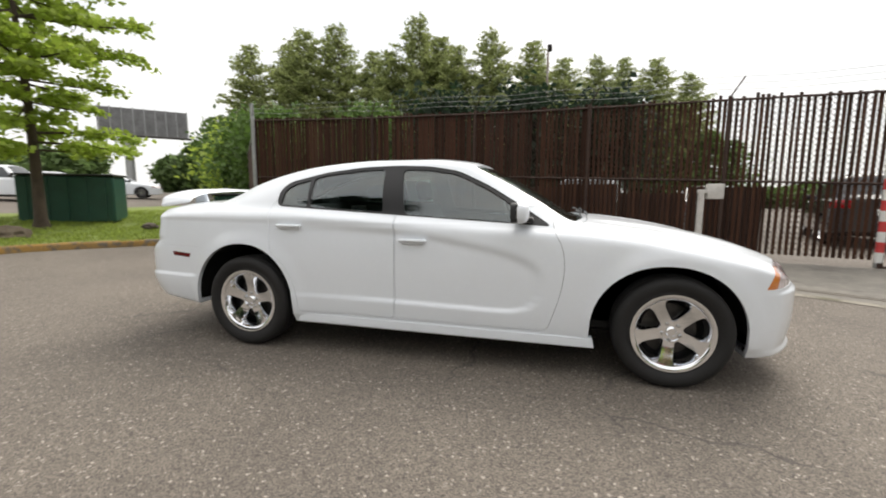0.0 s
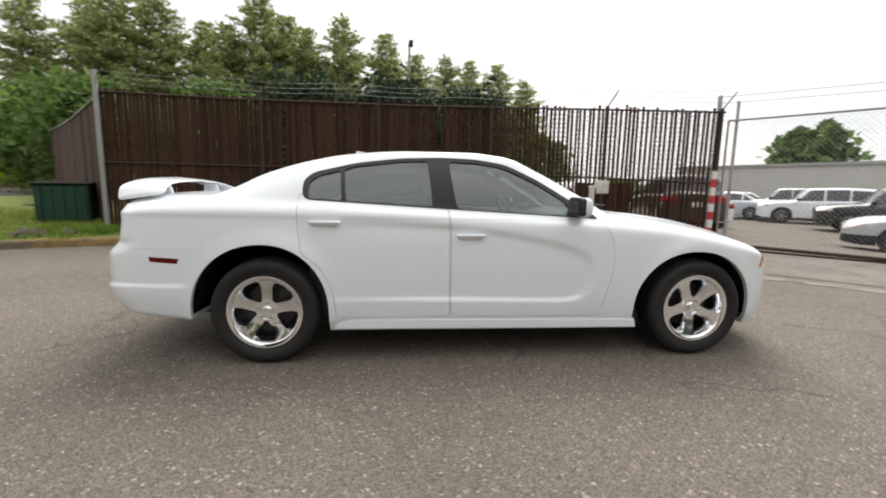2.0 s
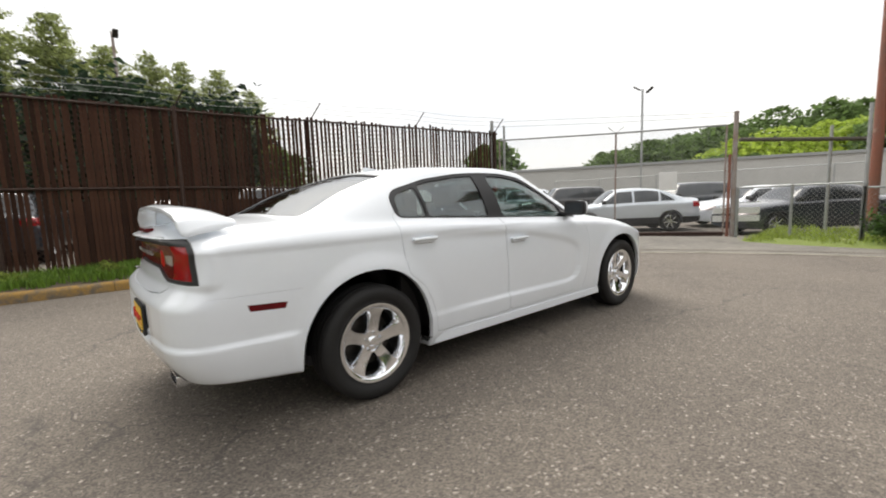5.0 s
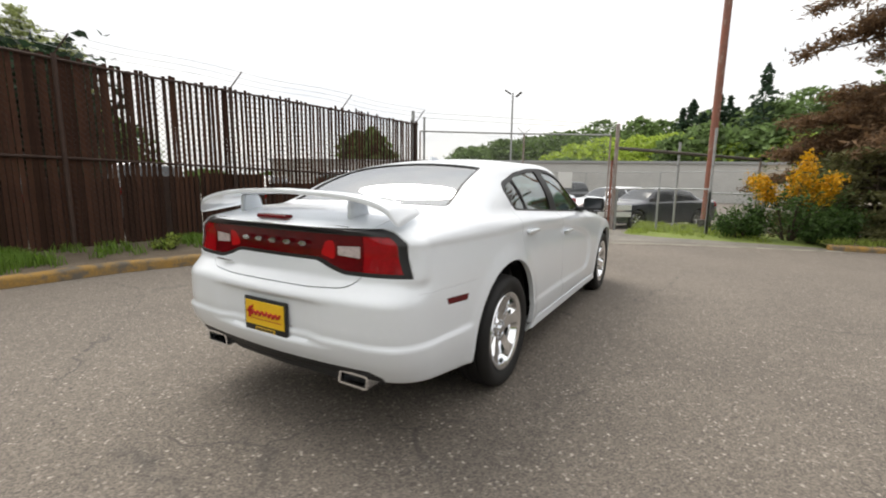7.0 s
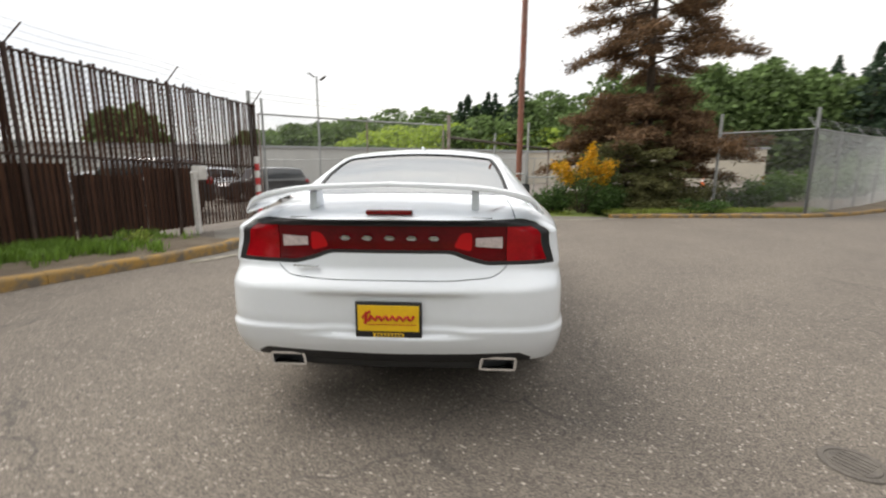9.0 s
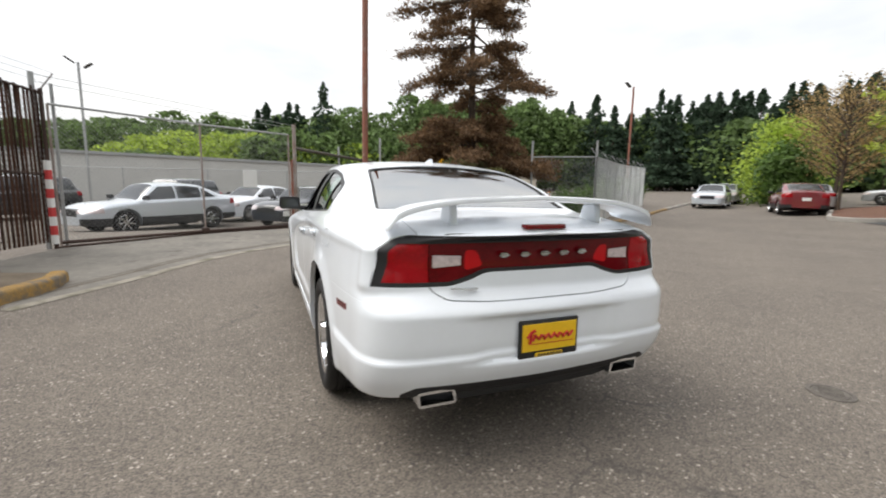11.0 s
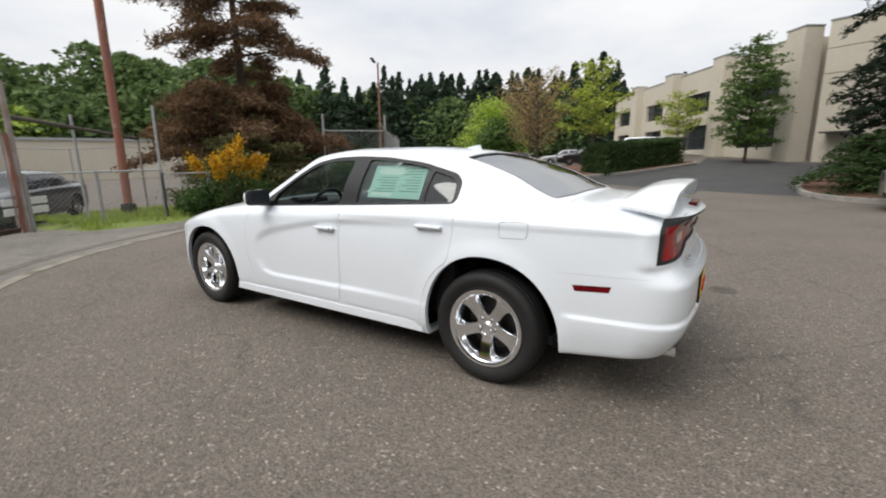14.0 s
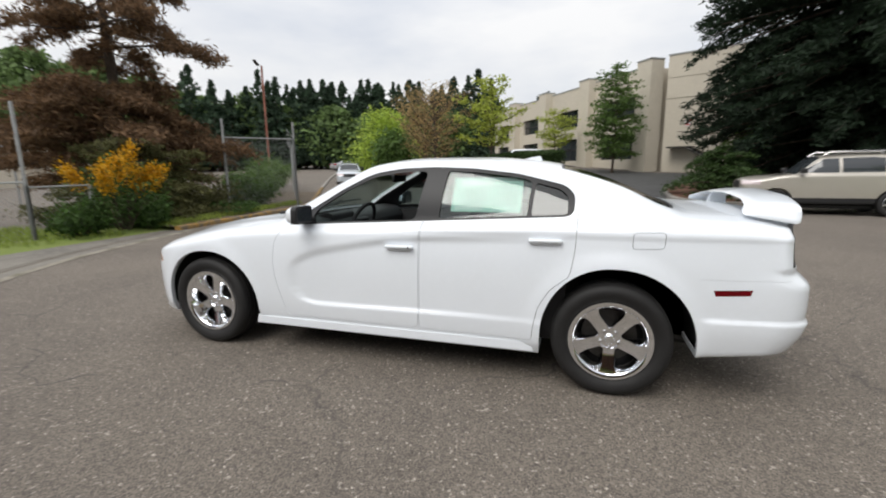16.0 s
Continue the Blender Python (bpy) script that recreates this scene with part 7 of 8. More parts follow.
plant("shade_tree", "dark mid-green tree behind the conifer", "tree", broadleaf(5.6, 1.2, 0.8, 60, 60, 0.11, 88, 1.2), ("bark", "leaf_mid"), on_ground(-9.0, -21.6))
# street trees
plant("yellow_green_tree", "young maple with yellow-green spring leaves", "tree", bough_tree(5.7, tier_rows(1.9, 5.6, 0.42, curve_of((0, 1.7), (0.3, 2.1), (0.65, 1.4), (1.0, 0.7)), curve_of((0, 5), (1, 4))), 91, 0.085, 8, 0.32, 0.55, 0.16, 0.10, 0.6, 1.2, 0.3, 0.25, 5.0, 0.09, 0.0, 0.35), ("bark", "leaf_yellow"), on_ground(3.6, -20.8, 0, 1.0, 0.1))
plant("russet_tree", "sparse tree with russet spring leaves", "tree", bough_tree(6.3, tier_rows(1.5, 5.4, 0.40, curve_of((0, 1.9), (0.4, 2.6), (1.0, 1.7)), curve_of((0, 5), (1, 5))), 92, 0.060, 4, 0.34, 0.9, 0.15, 0.12, 0.55, 1.2, 0.1, 0.15, 6.0, 0.09, 0.0, 0.3), ("bark", "pinkblossom"), on_ground(8.3, -24.9))
plant("russet_tree", "sparse tree with russet spring leaves", "tree", bough_tree(6.9, tier_rows(1.6, 5.9, 0.42, curve_of((0, 1.9), (0.4, 2.8), (1.0, 1.8)), curve_of((0, 5), (1, 5))), 93, 0.065, 4, 0.34, 0.9, 0.15, 0.13, 0.55, 1.2, 0.1, 0.15, 6.0, 0.10, 0.0, 0.3), ("bark", "pinkblossom"), on_ground(10.2, -28.4))
for k, (x, y, h, r) in enumerate([(15.2, -32.0, 5.2, 2.8), (17.6, -36.4, 5.6, 3.0), (20.4, -42.4, 6.0, 3.2), (13.4, -29.6, 3.6, 2.0)]):
    plant("green_tree", "round fresh-green tree beside the street", "tree", broadleaf(h, r, 0.4, 80, 60, 0.15, 100 + k), ("bark", "leaf_light" if k % 2 == 0 else "leaf_mid"), on_ground(x, y))
plant("birch", "slender mid-green birch before the building", "tree", bough_tree(7.3, tier_rows(1.0, 6.9, 0.36, curve_of((0, 1.5), (0.3, 2.0), (0.7, 1.6), (1.0, 0.5)), curve_of((0, 6), (1, 5))), 111, 0.075, 10, 0.36, 0.45, 0.35, 0.10, 0.6, 1.2, 0.2, 0.15, 5.5, 0.09, 0.0, 0.25), ("bark", "leaf_mid"), on_ground(-3.2, -28.6))
plant("yellow_green_tree", "small yellow-green tree before the building", "tree", bough_tree(4.7, tier_rows(1.7, 4.3, 0.36, curve_of((0, 1.4), (0.4, 1.9), (1.0, 1.0)), curve_of((0, 5), (1, 4))), 112, 0.075, 9, 0.34, 0.45, 0.2, 0.10, 0.6, 1.2, 0.3, 0.2, 5.5, 0.07, 0.0, 0.3), ("bark", "leaf_yellow"), on_ground(1.0, -34.2))


def hedge(x0, y0, x1, y1, wide, high):
    t = thing("clipped_hedge", "long clipped dark green hedge on bark mulch", "hedge")
    a, b = Vector((x0, y0, 0)), Vector((x1, y1, 0))
    d = (b - a).normalized()
    n = Vector((-d.y, d.x, 0))
    bm = bmesh.new()
    L = (b - a).length
    add_box(bm, 0.1, L - 0.1, -wide / 2 + 0.1, wide / 2 - 0.1, 0, high - 0.12, 0.08, m=Matrix.Translation((x0, y0, ground_z(x0, y0))) @ Matrix.Rotation(math.atan2(d.y, d.x), 4, "Z") @ Matrix.Rotation(-math.atan2(ground_z(x1, y1) - ground_z(x0, y0), L), 4, "Y"))
    part("hedge_core", bm, "hedge", t)
    rng = np.random.default_rng(8)
    m = 14000
    u, v, w = rng.uniform(0, 1, m), rng.uniform(-1, 1, m), rng.uniform(0, 1, m)
    face = rng.integers(0, 6, m)
    v = np.where(face == 0, 1, np.where(face == 1, -1, v))
    w = np.where((face == 2) | (face == 3), 1, w)
    u = np.where((face == 4) & (u < 0.5), 0, np.where((face == 5) & (u < 0.5), 1, u))
    w = np.where((face >= 4) & (u > 0) & (u < 1), 1, w)
    pts = np.array([[*(a + d * (L * uu) + n * (vv * wide / 2)), 0] for uu, vv in zip(u, v)])[:, :3]
    pts[:, 2] = [ground_z(p[0], p[1]) for p in pts] + w * high
    pts += rng.normal(0, 0.05, (m, 3))
    part("hedge_leaves", leaf_mesh("leaves", pts, 0.06, rng, 0, 0.6), "hedge", t)


hedge(3.4, -20.4, 0.6, -27.6, 1.5, 1.55)


def woodland(name, label, rows, seed, mat, fir, leaf, per):
    """Far trees as one mesh; rows: x, y, height, width."""
    rng = np.random.default_rng(seed)
    parts = []
    trunks = bmesh.new()
    for k, (x, y, h, r) in enumerate(rows):
        if fir:
            t = rng.uniform(0, 1, per) ** 1.5
            tier = 0.75 + 0.35 * np.sin(t * 34 + k)
            q = r * ((1 - t) ** 0.9 + 0.015) * tier * np.sqrt(rng.uniform(0.05, 1, per))
            z = h * (0.08 + 0.92 * t)
        else:
            t = rng.uniform(0, 1, per)
            lump = 0.8 + 0.22 * np.sin(5 * t + k) + 0.26 * rng.normal(size=per)
            q = r * np.sqrt(np.maximum(0, 1 - (2 * t - 0.9) ** 2 * 0.85)) * lump * np.sqrt(rng.uniform(0.1, 1, per))
            z = h * (0.04 + 0.96 * t)
        a = rng.uniform(0, 2 * np.pi, per)
        g = ground_z(x, y)
        parts.append(np.stack([x + q * np.cos(a), y + q * np.sin(a), g + z], 1))
        add_tube(trunks, [(x, y, g - 0.3), (x, y, g + h * 0.8)], 0.2, 5, False, [0.22, 0.06])
    crown = leaf_mesh(name, np.concatenate(parts), leaf, rng, 0.2, 0.6)
    t = tagged(part(name, crown, mat), label, "woodland", kind="stuff")
    part("trunks", trunks, "bark", t)
    return t


rng = np.random.default_rng(17)
firs, leafy, dark = [], [], []


def belt(x0, y0, h0, x1, y1, h1, n, depth, out, wide=0.26, spread=0.22):
    for k in range(n):
        t = (k + rng.uniform(0, 1)) / n
        x, y = x0 + (x1 - x0) * t, y0 + (y1 - y0) * t
        r = math.hypot(x, y)
        back = rng.uniform(0, depth)
        x, y = x * (1 + back / r), y * (1 + back / r)
        h = 1.22 * (h0 + (h1 - h0) * t) * (1 + spread * rng.uniform(-1, 0.35))
        out.append((x, y, h, h * wide * rng.uniform(0.85, 1.3)))


belt(100, 55, 9.5, 84, 16, 11.5, 22, 18, leafy, 0.55)
belt(84, 16, 11, 76, -8, 11.0, 12, 14, leafy, 0.5)
belt(76, -8, 11.2, 70, -22, 12.4, 18, 16, leafy, 0.38)
belt(70, -22, 13.8, 60, -50, 13.0, 34, 14, leafy, 0.36)
belt(78, 2, 12, 72, -9, 14.0, 9, 5, dark, 0.36)
belt(72, -30, 11.0, 64, -60, 11.4, 18, 14, dark, 0.30)
belt(66, -55, 11.0, 36, -66, 9.5, 20, 14, leafy, 0.34)
belt(64, -50, 13.4, 34, -66, 11.6, 22, 12, dark, 0.31)
belt(56, -52, 11, 14, -78, 13, 70, 16, dark, 0.32, 0.3)
belt(40, -62, 8, 20, -72, 8, 12, 6, leafy, 0.5)
belt(14, -78, 9, -30, -75, 8, 20, 10, dark, 0.26)
belt(33, 31, 6.0, 36, 30, 5.8, 2, 3, leafy, 0.32)
belt(48, 24, 3.5, 60, 10, 4.2, 7, 6, leafy, 0.6)
belt(60, 2, 7, 58, -30, 9, 16, 8, leafy, 0.45)
belt(-40, 36, 4.5, -22, 46, 7.5, 12, 14, leafy, 0.5)
belt(-60, 12, 5, -50, 36, 4.5, 12, 14, leafy, 0.5)
belt(-58, -40, 9, -62, 10, 9, 16, 14, leafy, 0.5)
thicket = []
for k in range(46):
    x = -42 + 60 * (k + rng.uniform(0, 1)) / 46
    h = 9.4 if x < 13 else max(2.5, 9.4 - 0.75 * (x - 13))
    thicket.append((x, 43.5 + rng.uniform(-1.5, 3), h * rng.uniform(0.82, 1.05), 2.6 * rng.uniform(0.8, 1.2)))
for k in range(12):
    thicket.append((18 + 3.4 * k, 46 + 0.8 * k + rng.uniform(-2, 2), 2.8 * rng.uniform(0.7, 1.2), 2.8))
woodland("tree_thicket", "dense dark green undergrowth below the row of trees", thicket, 8, "leaf_mid", False, 0.24, 900)
woodland("far_woodland", "wooded hillside of mixed green deciduous trees", leafy, 5, "leaf_far", False, 0.42, 1500)
woodland("fir_woodland", "dark line of tall firs on the hillside", dark, 6, "leaf_fardark", True, 0.36, 1300)
lights = []
belt(76, 22, 7.0, 70, -4, 8.0, 12, 4, lights, 0.6)
belt(62, -2, 5.5, 60, -14, 6.5, 5, 4, lights, 0.6)
woodland("pale_woodland", "fresh yellow-green trees in front of the hill", lights, 7, "leaf_light", False, 0.34, 1100)


# ---- buildings, islands and lot furniture ----

def office():
    b = thing("office_building", "long cream tilt-up concrete building with pilasters", "building")
    top = 8.3
    # bays along the street side: corner to far end
    ax, ay, bx, by = -5.35, -29.5, 10.0, -52.5
    d = Vector((bx - ax, by - ay, 0))
    L = d.length
    rot = Matrix.Translation((ax, ay, 0)) @ Matrix.Rotation(math.atan2(d.y, d.x), 4, "Z")
    n, bay = 4, L / 4
    wall = new("facade")
    wall.parent, wall.matrix_basis = b, rot @ Matrix.Diagonal((1, -1, 1, 1))
    for k in range(n):
        s0, s1 = k * bay + 1.2, (k + 1) * bay
        g = 1.0
        # wall pieces round the openings, so that windows are real recesses
        for nm, u0, u1, z0, z1 in (("spandrel_top", s0, s1, 6.3, top - 0.25), ("spandrel_mid", s0, s1, 3.8, 4.8), ("pier", s1 - 1.0, s1, 4.8, 6.3), ("pier", s1 - 1.0, s1, 1.9, 3.8), ("plinth", s0, s1, g - 0.6, 1.9)):
            bm = bmesh.new()
            add_box(bm, u0, u1, 0.55, 0.85, z0, z1)
            part(nm, bm, "wall_cream", wall)
        for z0, z1 in ((4.8, 6.3), (1.9, 3.8)):
            win = new("window")
            win.parent = wall
            bm = bmesh.new()
            add_box(bm, s0, s1 - 1.0, 0.78, 0.80, z0, z1)
            part("pane", bm, "window_dark", win)
            bm = bmesh.new()
            for q in range(1, 4):
                u = s0 + (s1 - 1.0 - s0) * q / 4
                add_box(bm, u - 0.03, u + 0.03, 0.74, 0.79, z0, z1)
            add_box(bm, s0, s1 - 1.0, 0.74, 0.79, (z0 + z1) / 2 - 0.03, (z0 + z1) / 2 + 0.03)
            part("mullions", bm, "steel_stair", win)
        bm = bmesh.new()
        add_box(bm, k * bay - 0.1, k * bay + 1.25, -0.15, 0.9, 0.2, top, 0.02)
        part("pilaster", bm, "wall_cream", wall)
        bm = bmesh.new()
        add_box(bm, k * bay - 0.14, k * bay + 1.29, -0.19, 0.9, top, top + 0.07)
        part("coping", bm, "roof_grey", wall)
        bm = bmesh.new()
        add_box(bm, s0, s1, 0.51, 0.85, top - 0.25, top - 0.18)
        part("coping", bm, "roof_grey", wall)
    bm = bmesh.new()
    add_box(bm, 0.5, L, 0.9, 14.0, 0.0, top - 0.4)
    part("block", bm, "wall_cream", wall)
    # plain end wall with two grooves, a red sign and a steel stair
    cx, cy = -22.4, -21.5
    e = Vector((cx - ax, cy - ay, 0))
    E = e.length
    rot2 = Matrix.Translation((ax, ay, 0)) @ Matrix.Rotation(math.atan2(e.y, e.x), 4, "Z")
    end = new("end_wall")
    end.parent, end.matrix_basis = b, rot2 @ Matrix.Diagonal((1, -1, 1, 1))
    for z0, z1 in ((0.2, 5.68), (5.72, 6.98), (7.02, top + 0.1)):
        bm = bmesh.new()
        add_box(bm, 0.9, E, -0.9, -0.4, z0, z1)
        part("panel", bm, "wall_cream", end)
    # the shade inside the grooves is put into the backing's darker cream
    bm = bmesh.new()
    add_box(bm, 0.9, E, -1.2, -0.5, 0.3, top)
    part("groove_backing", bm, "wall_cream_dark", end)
    bm = bmesh.new()
    add_box(bm, 0.86, E, -0.95, -0.36, top + 0.1, top + 0.18)
    part("coping", bm, "roof_grey", end)
    bm = bmesh.new()
    add_box(bm, 1.0, E, -10.0, -1.2, 0.2, top - 0.3)
    part("block", bm, "wall_cream", end)
    sg = new("wall_sign")
    sg.parent = end
    bm = bmesh.new()
    add_box(bm, 2.15, 2.5, -0.39, -0.37, 3.9, 4.3)
    part("sign_face", bm, "sign_white", sg)
    for k in range(3):
        bm = bmesh.new()
        add_box(bm, 2.19, 2.46, -0.368, -0.362, 3.95 + 0.12 * k, 4.02 + 0.12 * k)
        part("sign_bar", bm, "plate_red", sg)
    st = new("steel_stair")
    st.parent = end
    for k in range(10):
        bm = bmesh.new()
        u = 2.6 + 0.26 * k
        add_box(bm, u, u + 0.27, -0.38, 0.6, 2.55 - 0.155 * k, 2.60 - 0.155 * k)
        part("tread", bm, "steel_stair", st)
    for y in (-0.36, 0.6):
        pipe("rail", [(2.0, y, 3.5), (2.6, y, 3.5), (5.2, y, 1.95)], 0.025, "steel_stair", st, sides=6)
        pipe("stringer", [(2.6, y, 2.5), (5.2, y, 0.95)], 0.06, "steel_stair", st, sides=6)
    bm = bmesh.new()
    add_box(bm, 1.4, 2.62, -0.4, 0.6, 2.52, 2.60)
    part("landing", bm, "steel_stair", st)


office()


def shed(name, label, a, b, deep, z0, z1, mat, wins, group=""):
    """A long low building: walls, roof edge and a few small windows in the face along a-b."""
    d = Vector((b[0] - a[0], b[1] - a[1], 0))
    t = thing(name, label, "building", group, m=Matrix.Translation((a[0], a[1], 0)) @ Matrix.Rotation(math.atan2(d.y, d.x), 4, "Z"))
    L = d.length
    bm = bmesh.new()
    add_box(bm, 0, L, 0, deep, z0, z1)
    part("wall", bm, mat, t)
    bm = bmesh.new()
    add_box(bm, -0.15, L + 0.15, -0.15, deep + 0.15, z1, z1 + 0.22)
    part("roof", bm, "roof_grey", t)
    for k in range(int(L // 6)):
        bm = bmesh.new()
        add_box(bm, 6 * k + 5.9, 6 * k + 6.05, -0.12, 0.0, z0, z1)
        part("pilaster", bm, mat, t)
    for u, w, h, z in wins:
        win = part_empty("window", t)
        bm = bmesh.new()
        add_box(bm, u, u + w, -0.03, 0.02, z, z + h)
        part("pane", bm, "window_dark", win)
        bm = bmesh.new()
        for x0, x1, q0, q1 in ((u - 0.08, u, z - 0.08, z + h + 0.08), (u + w, u + w + 0.08, z - 0.08, z + h + 0.08), (u, u + w, z - 0.08, z), (u, u + w, z + h, z + h + 0.08)):
            add_box(bm, x0, x1, -0.06, 0.02, q0, q1)
        part("frame", bm, "roof_grey", win)
    return t


shed("lot_building", "long low pale block building behind the car lot", (56.5, -2.0), (38.5, 42.5), 12, -0.4, 3.35, "wall_pale", [(6.0 + 5.2 * k, 0.9, 0.7, 1.7) for k in range(8)])
shed("lot_building", "low tan block building beyond the lot fence", (48.0, -31.0), (57.0, -4.0), 10, -0.4, 3.3, "wall_cream", [(4.0 + 6.0 * k, 1.6, 1.2, 1.4) for k in range(4)])
bd = thing("building_sign", "long white sign board on the tan building", "sign")
bm = bmesh.new()
add_box(bm, -2.2, 2.2, -0.05, 0.05, 0, 0.55, 0.01)
part("board", bm, "sign_white", bd, m=Matrix.Translation((54.3, -12.8, 2.5)) @ Matrix.Rotation(math.atan2(27, 9), 4, "Z"))
bm = bmesh.new()
add_box(bm, -1.7, 1.7, -0.06, 0.06, 0.2, 0.36)
part("writing_bar", bm, "print_grey", bd, m=Matrix.Translation((54.3, -12.8, 2.5)) @ Matrix.Rotation(math.atan2(27, 9), 4, "Z"))
# billboard on a post
bb = thing("billboard", "weathered grey billboard seen from behind on a post", "billboard", m=Matrix.Translation((-43.9, 36.2, 0.9)) @ Matrix.Rotation(radians(48), 4, "Z"))
bm = bmesh.new()
add_box(bm, -4.2, 4.2, -0.15, 0.15, 6.3, 9.2)
part("panel", bm, "sign_grey", bb)
for k in range(9):
    bm = bmesh.new()
    add_box(bm, -4.1 + k * 1.02, -4.0 + k * 1.02, -0.35, -0.15, 6.2, 9.3)
    part("brace", bm, "galv", bb)
pipe("post", [(-1.6, 0, -0.5), (-1.6, 0, 6.3)], 0.45, "galv", bb, sides=14)
pipe("catwalk", [(-4.4, -0.6, 6.2), (4.4, -0.6, 6.2)], 0.12, "dark_metal", bb)
# islands by the office
for name, pts, mat, lift, label in (
    ("bark_island", [(-4.6, -15.4), (-5.6, -13.9), (-7.6, -13.3), (-12.0, -13.2), (-19.0, -14.4), (-19.0, -21.5), (-11.0, -22.4), (-6.2, -20.8), (-4.7, -18.2)], "bark_mulch", 0.13, "raised island of red bark mulch with grey kerb"),
    ("hedge_bed", [(5.6, -18.6), (4.2, -18.3), (1.6, -21.6), (-0.9, -27.6), (-0.6, -29.2), (2.0, -30.0), (9.0, -34.0), (9.6, -27.0)], "bark_mulch", 0.12, "raised bed of red bark mulch under the hedge")):
    out = rounded(pts, 1.2, 5)
    bm = bmesh.new()
    top = [bm.verts.new((x, y, ground_z(x, y) + lift)) for x, y in shrunk(out, 0.15)]
    cxm, cym = sum(p[0] for p in out) / len(out), sum(p[1] for p in out) / len(out)
    c = bm.verts.new((cxm, cym, ground_z(cxm, cym) + lift + 0.25))
    for k in range(len(top)):
        bm.faces.new((top[k], top[(k + 1) % len(top)], c))
    bmesh.ops.recalc_face_normals(bm, faces=bm.faces[:])
    tagged(part(name, bm, mat, smooth=60), label, kind="structure")
    bm = bmesh.new()
    inner = shrunk(out, 0.15)
    rows = [[bm.verts.new((x, y, ground_z(x, y) + h)) for (x, y), h in ((p, -0.05), (p, lift + 0.01), (q, lift + 0.02))] for p, q in zip(out, inner)]
    for k in range(len(rows)):
        r0, r1 = rows[k], rows[(k + 1) % len(rows)]
        for j in range(2):
            bm.faces.new((r0[j], r0[j + 1], r1[j + 1], r1[j]))
    bmesh.ops.recalc_face_normals(bm, faces=bm.faces[:])
    tagged(part(name + "_kerb", bm, "kerb_grey"), "pale grey kerb round the bark bed", kind="structure")
# the drive to the building, of newer and darker asphalt
bm = bmesh.new()
bm.faces.new([bm.verts.new((x, y, 0)) for x, y in [(4.3, -18.2), (0.0, -16.4), (-4.7, -15.2), (-5.0, -19.0), (-6.4, -21.0), (-11.0, -22.6), (-19.5, -22.2), (-5.4, -28.7), (-1.0, -34.0), (-0.9, -28.0), (1.5, -21.8)]])
bmesh.ops.triangulate(bm, faces=bm.faces[:])
bmesh.ops.subdivide_edges(bm, edges=bm.edges[:], cuts=7, use_grid_fill=True)
for v in bm.verts:
    v.co.z = ground_z(v.co.x, v.co.y) + 0.012
bmesh.ops.recalc_face_normals(bm, faces=bm.faces[:])
tagged(part("driveway", bm, "asphalt_new"), "newer dark grey asphalt drive to the building", kind="structure")
# dry grass bank at the street's end
bm = sheet(list(np.arange(26, 52, 2.0)), list(np.arange(-78, -60, 2.0)), 0.9)
tagged(part("dry_bank", bm, "lawn"), "pale grass bank at the end of the street", kind="structure")


# bins and rocks on the lawn
def skip(x, y, wide, deep, high, rz, label):
    t = thing("waste_bin", label, "waste bin", m=on_ground(x, y, rz, 1, 0.18))
    bm = bmesh.new()
    add_box(bm, -wide / 2, wide / 2, -deep / 2, deep / 2, 0.08, high, 0.03)
    part("body", bm, "green_bin", t)
    for k in range(5):
        bm = bmesh.new()
        u = -wide / 2 + wide * (k + 0.5) / 5
        add_box(bm, u - 0.035, u + 0.035, -deep / 2 - 0.04, deep / 2 + 0.04, 0.1, high - 0.04)
        part("rib", bm, "green_bin", t)
    bm = bmesh.new()
    add_box(bm, -wide / 2 - 0.05, wide / 2 + 0.05, -deep / 2 - 0.05, deep / 2 + 0.05, high, high + 0.06, 0.02)
    part("lid", bm, "black_plastic", t)
    for u in (-wide / 2 + 0.2, wide / 2 - 0.2):
        bm = bmesh.new()
        add_box(bm, u - 0.06, u + 0.06, -deep / 2, deep / 2, -0.03, 0.1)
        part("skid", bm, "dark_metal", t)


skip(-12.3, 5.6, 2.1, 1.3, 1.32, 38, "dark green steel waste bin on the lawn")
skip(-8.35, 7.3, 1.0, 0.9, 0.9, 20, "small dark green bin against the fence return")
bm = bmesh.new()
add_box(bm, -0.75, 0.75, -0.12, 0.12, 0, 0.1, 0.02)
tagged(part("timber", bm, "bark", m=on_ground(-11.0, 10.5, 10, 1, 0.32)), "dark weathered timber lying on the grass", "timber")
for k, (x, y, r, dz) in enumerate([(-7.5, 4.95, 0.26, 0.16), (-6.95, 5.15, 0.18, 0.16), (-9.3, 5.2, 0.17, 0.3), (-10.75, 2.95, 0.45, 0.2)]):
    bm = bmesh.new()
    bmesh.ops.create_icosphere(bm, subdivisions=3, radius=r)
    for v in bm.verts:
        v.co *= 1 + 0.35 * noise.noise(v.co * (2.2 / r) + Vector((k, 0, 0)))
        v.co.z *= 0.5
    tagged(part("rock" if k < 3 else "mulch_mound", bm, "rock" if k < 3 else "soil", m=on_ground(x, y, 40 * k, 1, dz)), "rough brown rock in the grass" if k < 3 else "mound of brown mulch round the tree", "rock" if k < 3 else "mulch")
